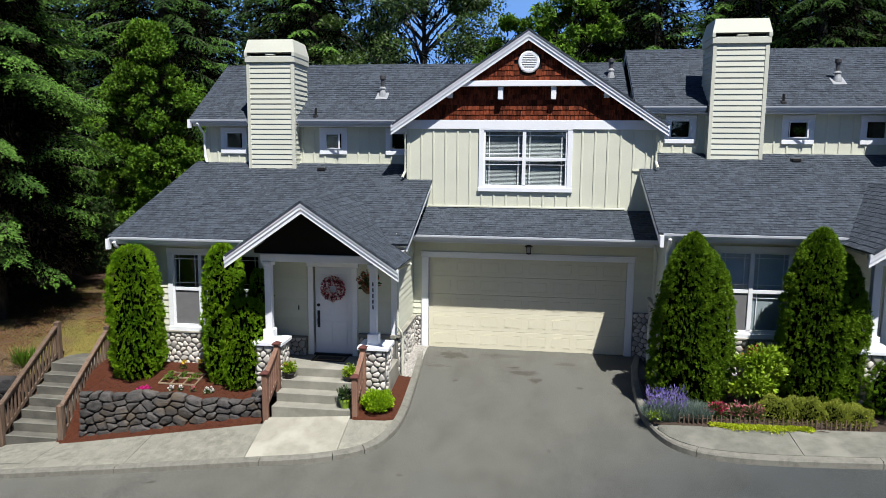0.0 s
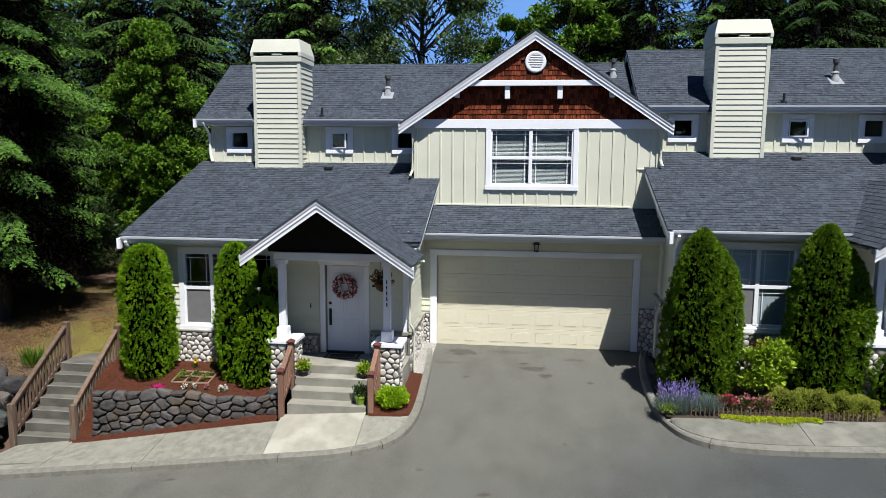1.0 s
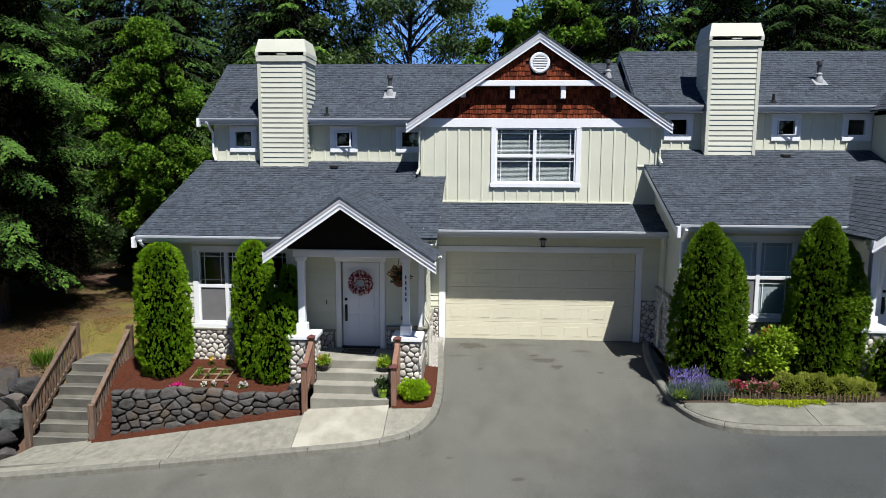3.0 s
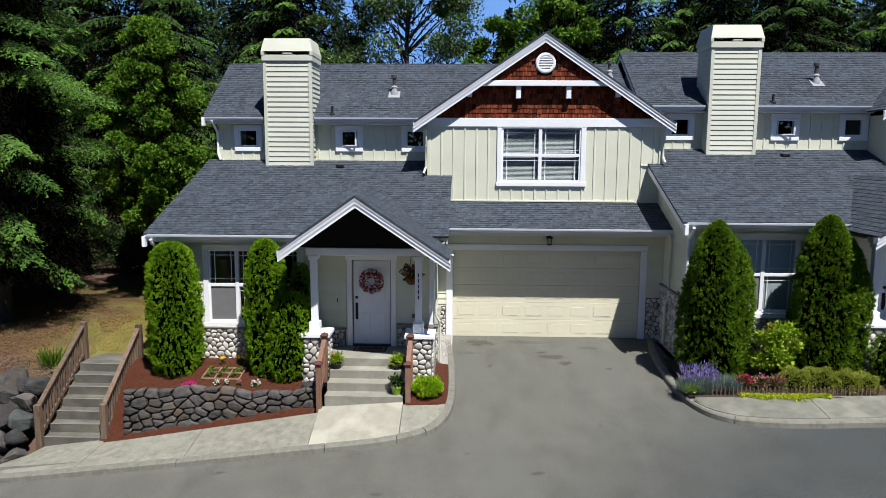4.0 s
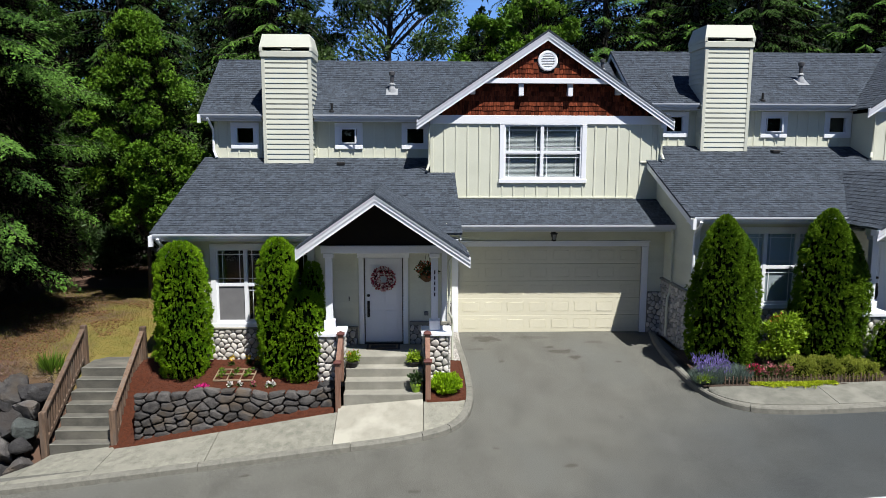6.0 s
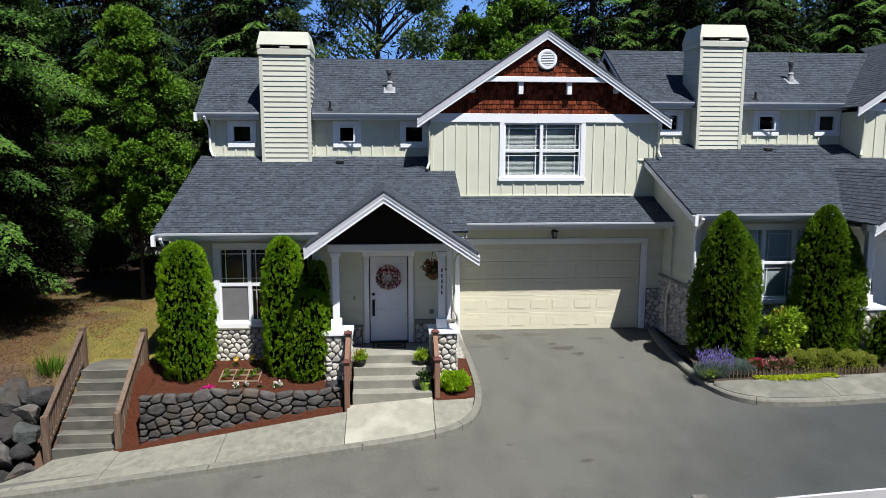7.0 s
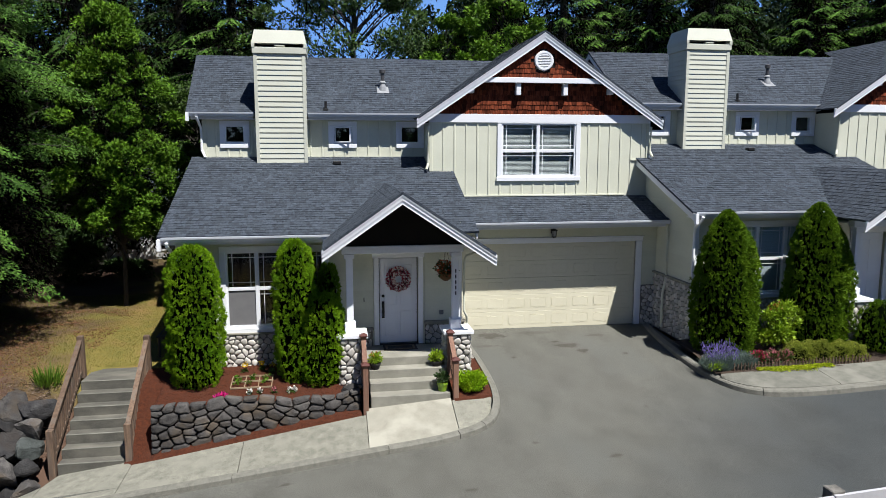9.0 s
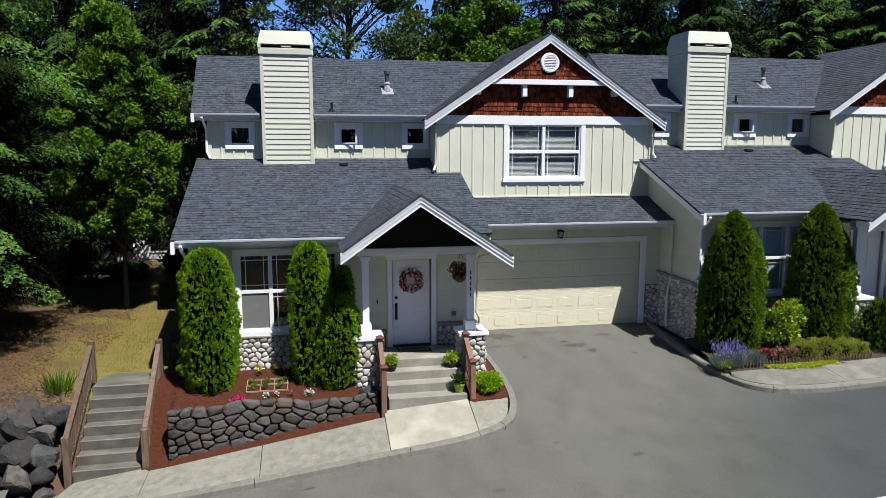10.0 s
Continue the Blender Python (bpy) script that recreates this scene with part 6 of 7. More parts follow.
def lath(x0, x1, y0, y1):
    g = Geo().hexa([(x0, y0, frame_z(y0)), (x1, y0, frame_z(y0)), (x1, y1, frame_z(y1)), (x0, y1, frame_z(y1)), (x0, y0, frame_z(y0) + 0.032), (x1, y0, frame_z(y0) + 0.032), (x1, y1, frame_z(y1) + 0.032), (x0, y1, frame_z(y1) + 0.032)])
    part("lath", g, M_PALEWOOD, tray)


for y in (13.88, 14.14, 14.40):
    lath(-7.78, -6.90, y - 0.008, y + 0.008)
for x in (-7.78, -7.49, -7.20, -6.92):
    lath(x - 0.008, x + 0.008, 13.888, 14.392)
for k in range(9):
    x, y = -7.64 + 0.29 * (k % 3) + rng.uniform(-.05, .05), 14.0 + 0.13 * (k // 3) + rng.uniform(-.03, .03)
    h = rng.uniform(0.03, 0.08)
    part("seedling", fast_mesh("seedling", *blob_leaves(30, (x, y, frame_z(y) + 0.04 + h * 0.5), (0.06, 0.06, h), 0.05, 0.015, 0.6, 0.1), M_LEAF), None, tray, kind="stuff")


def flower(name, x, y, r, n, material, label, group="bedding flowers", h=0.06):
    z = bed_z(x, y)
    t = thing(name, (x, y, z), label, "flower", group)
    part("leaves", fast_mesh("leaves", *blob_leaves(60, (x, y, z + 0.03), (r * 1.2, r * 1.2, 0.05), 0.05, 0.014, 0.5, 0.1), M_LEAF2), None, t)
    part("blossoms", fast_mesh("blossoms", *blob_leaves(n, (x, y, z + h), (r, r, 0.06), 0.045, 0.022, 0.9, 0.3), material), None, t)


flower("magenta_flower", -7.92, 13.52, 0.13, 220, M_MAGENTA, "bright magenta bedding flower in the red mulch")
for x, y, m in ((-7.35, 13.66, M_WHITEFLOWER), (-7.14, 13.68, M_WHITEFLOWER), (-6.85, 13.66, M_PINKFLOWER), (-6.52, 13.64, M_WHITEFLOWER), (-6.42, 13.66, M_WHITEFLOWER)):
    flower("pale_flower", x, y, 0.05, 26, m, "small pale bedding flower in the red mulch")
for x, y in ((-7.55, 14.62), (-7.18, 14.72), (-6.95, 14.6)):
    flower("yellow_flower", x, y, 0.05, 24, M_YELFLOWER, "small yellow flowering plant behind the seedling frame", h=0.16)

# bark chips on the mulch


def chips(n, xr, yr, fz, keep=None):
    x, y = rng.uniform(*xr, n), rng.uniform(*yr, n)
    if keep is not None:
        k = np.array([keep(a, b) for a, b in zip(x, y)])
        x, y = x[k], y[k]
    z = np.array([fz(a, b) for a, b in zip(x, y)]) + 0.004
    a = rng.normal(size=(len(x), 3)) * np.array([1, 1, 0.12])
    return leaf_cloud(np.stack([x, y, z], 1), a, rng.uniform(0.015, 0.036, len(x)), rng.uniform(0.004, 0.009, len(x)), rng)


solid("bark_chips", fast_mesh("bark_chips", *chips(9000, (-9.7, -5.1), (12.98, 14.95), bed_z, lambda a, b: not (13.1 < b < 13.42 and a > -9.3)), M_CHIP), None, "loose red bark chips scattered over the mulch bed", "bark chips", kind="stuff")


def pebbles(n, xr, yr, fz, lo, hi):
    """Rounded gravel stones: squashed eight-sided lumps, each turned its own way."""
    corner = np.array([(1, 0, 0), (0, 1, 0), (-1, 0, 0), (0, -1, 0), (0, 0, 1), (0, 0, -1)], float)
    side = np.array([(0, 1, 4), (1, 2, 4), (2, 3, 4), (3, 0, 4), (1, 0, 5), (2, 1, 5), (3, 2, 5), (0, 3, 5)])
    verts, faces = [], []
    for i in range(n):
        x, y, s, a = rng.uniform(*xr), rng.uniform(*yr), rng.uniform(lo, hi), rng.uniform(0, 6.28)
        p = corner * s * rng.uniform(0.65, 1.1, (6, 3)) * np.array([1, 0.8, 0.6])
        turn = np.array([(math.cos(a), math.sin(a), 0), (-math.sin(a), math.cos(a), 0), (0, 0, 1)])
        verts.extend(map(tuple, p @ turn + np.array([x, y, fz(x, y) + 0.2 * s])))
        faces.extend(map(tuple, side + 6 * i))
    me = bpy.data.meshes.new("gravel")
    me.from_pydata(verts, [], faces)
    me.materials.append(M_GRAVEL)
    return me


solid("gravel", pebbles(1500, (-2.47, -2.19), (15.0, 17.02), side_bed_z, 0.012, 0.032), None, "loose grey gravel stones along the stone base", "gravel", kind="stuff")

# ---------------------------------------------------------------- clipped thujas and shrubs


def thuja(name, stems, label, group, density=270, material=M_THUJA, point=5.0, blunt=0.55, puff=0.06):
    """Columnar thuja: near-black core, painted as inner shade, under hundreds of small tufts of upright sprays. stems:
    (x, y, z0, z1, radius, taper).
    """
    x0, y0, z0 = stems[0][:3]
    t = thing(name, (x0, y0, z0), label, "thuja", group)
    P, A, FACE = [], [], []
    for x, y, za, zb, r, tp in stems:
        H = zb - za

        def prof(u):
            return max(0.015, r * min(1.0, 0.68 + 2.2 * u) * (1 - tp * u) * max(0.0, 1 - u ** point) ** blunt)
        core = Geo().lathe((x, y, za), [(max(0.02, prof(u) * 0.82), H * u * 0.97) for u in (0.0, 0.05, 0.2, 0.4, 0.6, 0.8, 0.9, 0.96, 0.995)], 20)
        part("core", core, M_CORESHADE, t)
        k = int(density * 2 * math.pi * r * H)
        u = rng.uniform(0, 1, k) ** 0.92
        th = rng.uniform(0, 2 * np.pi, k)
        lump = 1 + 0.06 * np.sin(3 * th + 7 * u + x) + 0.05 * np.sin(7 * th - 11 * u) + 0.04 * np.sin(13 * u * H + 2 * th) + rng.normal(0, 0.05, k)
        rad = np.array([prof(w) for w in u]) * lump * 0.95
        C = np.stack([x + rad * np.cos(th), y + rad * np.sin(th), za + 0.02 + u * H], 1)
        out = np.stack([np.cos(th), np.sin(th), 0.35 + 0.5 * u], 1)
        # every tuft is a fan of scaly twigs in one upright plane
        m = 17
        turn = th + rng.uniform(-1.25, 1.25, k)
        h = np.repeat(np.stack([np.cos(turn), np.sin(turn), 0 * turn], 1), m, 0)
        out = np.repeat(out, m, 0)
        ph = rng.uniform(-0.5, 1.45, k * m)[:, None]
        d = h * np.cos(ph) + np.array([0, 0, 1.0]) * np.sin(ph)
        pr = np.repeat(rng.uniform(0.6, 1.3, k) * puff, m)[:, None]
        P.append(np.repeat(C, m, 0) + d * pr * rng.uniform(0.05, 0.85, (k * m, 1)) + rng.normal(0, 0.008, (k * m, 3)))
        A.append(d + 0.25 * out + rng.normal(0, 0.22, (k * m, 3)))
        FACE.append(np.cross(h, np.array([0, 0, 1.0])) * 0.8 + out * 0.6)
    P, A = np.concatenate(P), np.concatenate(A)
    S = rng.uniform(0.026, 0.05, len(P))
    part("foliage", fast_mesh("foliage", *leaf_cloud(P, A, S, S * 0.3, rng, face=np.concatenate(FACE), loose=0.4, tri=True), material), None, t)
    return t


thuja("thuja", [(-8.53, 14.34, -0.3, 2.80, 0.57, 0.05)], "clipped green columnar thuja in the mulch bed", "thujas", point=9.0, blunt=0.5)
thuja("thuja", [(-6.38, 14.36, -0.3, 2.88, 0.45, 0.05), (-5.66, 14.66, -0.3, 2.3, 0.25, 0.08), (-5.80, 14.14, -0.3, 1.72, 0.47, 0.0)], "broad clipped thuja half shaded by the porch roof", "thujas", point=9.0, blunt=0.5)
thuja("thuja", [(3.69, 14.12, -0.05, 3.40, 0.73, 0.14), (4.02, 14.15, 0.0, 3.05, 0.55, 0.08)], "large dark green cone-shaped thuja by the driveway", "thujas", 250, M_THUJA2, 4.2, 0.7, 0.064)
thuja("thuja", [(6.14, 14.2, 0.0, 3.54, 0.71, 0.12), (6.55, 14.25, 0.0, 3.05, 0.58, 0.05)], "large dark green cone-shaped thuja by the window", "thujas", 250, M_THUJA2, 4.2, 0.7, 0.064)
thuja("thuja", [(7.75, 13.75, 0.0, 1.15, 0.75, 0.0)], "low dark clipped hedge bush beside the porch", "hedge", 240, M_THUJA2)


def shrub(name, c, r, n, size, width, material, label, category="shrub", group="", stem=None, up=0.4, shell=0.4):
    t = thing(name, (c[0], c[1], c[2] - r[2]), label, category, group)
    for k in range(7):
        a = k * 0.9
        part("stem", Geo().tube([(c[0], c[1], c[2] - r[2]), (c[0] + 0.4 * r[0] * math.cos(a), c[1] + 0.4 * r[1] * math.sin(a), c[2]), (c[0] + 0.75 * r[0] * math.cos(a), c[1] + 0.75 * r[1] * math.sin(a), c[2] + 0.5 * r[2])], [0.018, 0.012, 0.005], 5), M_BARK, t)
    part("foliage", fast_mesh("foliage", *blob_leaves(n, c, r, size, width, up, shell), material), None, t)
    return t


shrub("lime_shrub", (-2.62, 13.36, -0.14), (0.35, 0.32, 0.23), 5200, 0.045, 0.014, M_LIMESHRUB, "round lime-yellow shrub in the mulch by the driveway", up=0.7)


def clumps(c, r, k, n, size, width, seed):
    """Leaves gathered in several uneven clumps."""
    q = np.random.default_rng(seed)
    V, F, o = [], [], 0
    for _ in range(k):
        d = q.normal(size=3)
        d /= np.linalg.norm(d)
        cc = np.array(c) + d * np.array(r) * q.uniform(0.45, 0.85)
        v, f = blob_leaves(n // k, cc, np.array(r) * q.uniform(0.24, 0.38), size, width, 0.5, 0.2)
        V.append(v)
        F.append(f + o)
        o += len(v)
    return np.concatenate(V), np.concatenate(F)


t = thing("yellow_shrub", (4.95, 13.85, 0.05), "loose yellow-green leafy shrub below the window", "shrub")
for k in range(9):
    a = k * 0.7
    part("stem", Geo().tube([(4.95, 13.85, 0.03), (4.95 + 0.2 * math.cos(a), 13.85 + 0.15 * math.sin(a), 0.5), (4.95 + 0.45 * math.cos(a), 13.85 + 0.3 * math.sin(a), 0.95)], [0.016, 0.011, 0.005], 5), M_BARK, t)
part("foliage", fast_mesh("foliage", *clumps((4.98, 13.82, 0.72), (0.68, 0.40, 0.60), 20, 3600, 0.085, 0.034, 8), M_YELLOWLEAF), None, t)
part("new_shoots", fast_mesh("new_shoots", *blob_leaves(34, (4.82, 13.72, 1.18), (0.2, 0.16, 0.12), 0.055, 0.016, 0.6, 0.2), M_ORANGE), None, t, "rust-tinted young leaves")

# ---- flower border of the neighbour
lav = thing("lavender", (3.35, 13.3, 0.0), "clump of flowering purple lavender at the kerb", "lavender")
for cx, cy, w, n in ((3.12, 13.22, 0.44, 3000), (3.66, 13.24, 0.38, 2500)):
    a, rad = rng.uniform(0, 2 * np.pi, n), np.sqrt(rng.uniform(0, 1, n))
    x, y = cx + w * 0.85 * rad * np.cos(a), cy + 0.22 * rad * np.sin(a)
    z = np.array([far_bed_z(u, v) for u, v in zip(x, y)])
    ax = np.stack([np.cos(a) * rad * 0.55, np.sin(a) * rad * 0.55, np.ones(n)], 1) + rng.normal(0, 0.2, (n, 3))
    tall = (0.14 + 0.20 * np.sqrt(1 - 0.8 * rad ** 2)) * rng.uniform(0.7, 1.1, n)
    part("foliage", fast_mesh("foliage", *leaf_cloud(np.stack([x, y, z], 1), ax, tall, 0.006, rng, tri=True), M_LAVSTEM), None, lav)
n = 560
x, y = rng.uniform(2.78, 3.55, n), rng.uniform(13.02, 13.5, n)
z = np.array([far_bed_z(a, b) for a, b in zip(x, y)]) + rng.uniform(0.22, 0.47, n)
ax = np.stack([(x - 3.4) * 0.4, (y - 13.35) * 0.5, np.ones(n)], 1) + rng.normal(0, 0.2, (n, 3))
part("blossoms", fast_mesh("blossoms", *leaf_cloud(np.stack([x, y, z], 1), ax, rng.uniform(0.05, 0.09, n), 0.010, rng), M_LAVENDER), None, lav, kind="stuff")
for x0, m, nm in ((4.12, M_REDFLOWER, "crimson"), (4.45, M_PINKFLOWER, "dusty pink"), (4.78, M_PINKFLOWER, "dusty pink")):
    t = thing("flower_clump", (x0, 13.25, 0.0), nm + " flower clump behind the low edging", "flowers", "border flowers")
    part("leaves", fast_mesh("leaves", *blob_leaves(400, (x0, 13.27, 0.1), (0.22, 0.2, 0.14), 0.07, 0.016, 0.5, 0.1), M_LEAF2), None, t)
    part("blossoms", fast_mesh("blossoms", *blob_leaves(210, (x0, 13.25, 0.14), (0.20, 0.18, 0.14), 0.042, 0.018, 0.9, 0.4), m), None, t)
for x0, r, h in ((5.25, 0.34, 0.3), (5.75, 0.36, 0.32), (6.25, 0.33, 0.26), (6.65, 0.3, 0.2)):
    t = thing("heather", (x0, 13.4, 0.0), "low mounded green-gold heather cushion in the border", "heather", "heather cushions")
    part("foliage", fast_mesh("foliage", *blob_leaves(4200, (x0, 13.38, 0.08), (r * 1.08, 0.36, h * 1.08), 0.036, 0.009, 0.9, 0.8), M_HEATH), None, t)
    # near-black core painted as the shade under the heather leaves
    part("core", Geo().lathe((x0, 13.38, 0.0), [(r * 0.7, 0.0), (r * 0.72, h * 0.4), (r * 0.5, h * 0.75), (0.05, h * 0.85)], 12), M_CORESHADE, t)
t = thing("kerb_weeds", (2.95, 13.02, 0.0), "low yellow-green weeds in the corner by the kerb", "weeds")
part("leaves", fast_mesh("leaves", *blob_leaves(170, (2.95, 13.0, 0.03), (0.24, 0.10, 0.08), 0.05, 0.013, 0.7, 0.2), M_YELLOWLEAF), None, t)
n = 4200
x = rng.uniform(3.9, 5.75, n)
y = 12.86 - np.abs(rng.normal(0, 0.10, n)) * (0.35 + 0.65 * np.sin((x - 3.9) * 1.7) ** 2 + 0.25 * np.sin(x * 9)) + rng.uniform(0, 0.12, n)
z = np.array([lerp_table(INNER, a) for a in x]) + 0.012 + rng.uniform(0, 0.025, n)
solid("groundcover", fast_mesh("groundcover", *leaf_cloud(np.stack([x, y, z], 1), rng.normal(size=(n, 3)) + np.array([0, 0, 0.7]), 0.035, 0.014, rng), M_LIMELEAF), None, "lime-yellow creeping groundcover spilling onto the pavement", "groundcover", kind="stuff")
edging = thing("edging_fence", (5.0, 12.98, 0.0), "low dark picket edging along the flower border", "edging fence")
x = 3.35
while x < 6.75:
    z = lerp_table(INNER, x)
    part("picket", Geo().cbox(x, x + 0.026, 12.965, 12.985, z - 0.02, z + 0.17 + 0.02 * math.sin(x * 40), 0.004), M_WOOD, edging)
    x += 0.085
part("edging_wire", Geo().tube([(3.35, 12.99, lerp_table(INNER, 3.35) + 0.1), (6.75, 12.99, lerp_table(INNER, 6.75) + 0.1)], 0.008, 5), M_WOOD, edging)

# ---- iris and dry stems by the boulders
iris = thing("iris", (-11.7, 14.65, -0.05), "clump of green sword-shaped iris leaves on the lawn edge", "iris")
n = 140
a = rng.uniform(0, 2 * np.pi, n)
rad = rng.uniform(0, 0.22, n)
p = np.stack([-11.7 + rad * np.cos(a), 14.65 + rad * np.sin(a), np.full(n, ground_z(-11.7, 14.65) - 0.02)], 1)
ax = np.stack([np.cos(a) * rng.uniform(0.1, 0.6, n), np.sin(a) * rng.uniform(0.1, 0.6, n), np.ones(n)], 1)
part("leaves", fast_mesh("leaves", *leaf_cloud(p, ax, rng.uniform(0.28, 0.58, n), 0.014, rng), M_IRIS), None, iris)
n = 2600
x, y = rng.uniform(-14.5, -11.15, n), rng.uniform(13.55, 14.7, n)
p = np.stack([x, y, np.array([ground_z(a, b) for a, b in zip(x, y)])], 1)
solid("dry_stems", fast_mesh("dry_stems", *leaf_cloud(p, rng.normal(size=(n, 3)) * np.array([1, 1, 0.5]) + np.array([0, -0.3, 0.5]), rng.uniform(0.12, 0.32, n), 0.005, rng), M_DRYSTEM), None, "dry brown stems and litter above the boulders", "dry stems", kind="stuff")

# ---- short dry grass on the lawn


def lawn_z(x, y):
    """Height of the ground sheet between its nodes."""
    i, j = math.floor((x + 22) / 0.4), math.floor((y - 2) / 0.4)
    xa, ya = -22 + 0.4 * i, 2 + 0.4 * j
    u, v = (x - xa) / 0.4, (y - ya) / 0.4
    return (ground_z(xa, ya) * (1 - u) + ground_z(xa + 0.4, ya) * u) * (1 - v) + (ground_z(xa, ya + 0.4) * (1 - u) + ground_z(xa + 0.4, ya + 0.4) * u) * v


n = 70000
x, y = rng.uniform(-15.5, -9.35, n), rng.uniform(14.5, 22.5, n)
k = ~((x > -11.07) & (y < 15.66))
x, y = x[k], y[k]
p = np.stack([x, y, np.array([lawn_z(a, b) for a, b in zip(x, y)])], 1)
solid("grass", fast_mesh("grass", *leaf_cloud(p, rng.normal(0, 0.45, (len(x), 3)) + np.array([0, 0, 1.0]), rng.uniform(0.025, 0.055, len(x)), 0.004, rng, tri=True), M_GRASSBLADE), None, "short dry summer grass, yellow and patchy green", "grass", kind="stuff")

# brown needle litter under the firs, thinning out over the lawn
n = 20000
x, y = -15.6 + 4.4 * rng.uniform(0, 1, n) ** 1.35, rng.uniform(14.4, 20.5, n)
k = (np.array([noise.noise((a * 0.9, b * 0.9, 3.0)) for a, b in zip(x, y)]) > -0.28 + 0.13 * (x + 14.5)) & ~((x > -11.2) & (y < 15.7))
x, y = x[k], y[k]
p = np.stack([x, y, np.array([lawn_z(a, b) for a, b in zip(x, y)]) + 0.02], 1)
solid("needle_litter", fast_mesh("needle_litter", *leaf_cloud(p, rng.normal(size=(len(x), 3)) * np.array([1, 1, 0.2]), rng.uniform(0.03, 0.075, len(x)), rng.uniform(0.005, 0.012, len(x)), rng, tri=True), M_LITTER), None, "brown needle and twig litter over the thin grass", "litter", kind="stuff")

bench = thing("slatted_bench", (-9.4, 16.3, 0.05), "dark slatted bench against the side of the house", "bench")
for k in range(6):
    part("slat", Geo().cbox(-9.68 + k * 0.095, -9.61 + k * 0.095, 15.75, 16.95, 0.50, 0.525, 0.005), M_BLACK, bench)
for y in (15.85, 16.85):
    for x in (-9.64, -9.18):
        part("leg", Geo().cbox(x - 0.025, x + 0.025, y - 0.025, y + 0.025, 0.0, 0.50, 0.005), M_BLACK, bench)
    part("apron", Geo().cbox(-9.66, -9.16, y - 0.015, y + 0.015, 0.43, 0.499, 0.004), M_BLACK, bench)

blind = thing("window_blind", (5.5, 15.15, 2.2), "pale slatted blind drawn behind the upper panes of the window", "blind")
z = 2.14
while z < 2.93:
    part("slat", Geo().hexa([(4.47, 15.148, z), (6.53, 15.148, z), (6.53, 15.166, z + 0.038), (4.47, 15.166, z + 0.038), (4.47, 15.148, z + 0.003), (6.53, 15.148, z + 0.003), (6.53, 15.166, z + 0.041), (4.47, 15.166, z + 0.041)]), M_BLINDPALE, blind)
    z += 0.045
shade = thing("roller_blind", (5.5, 15.14, 1.28), "grey cloth shade behind the lower middle pane of the window", "blind")
part("cloth", Geo().cbox(5.15, 5.84, 15.135, 15.139, 1.28, 2.08, 0.001), M_CLOTH, shade)

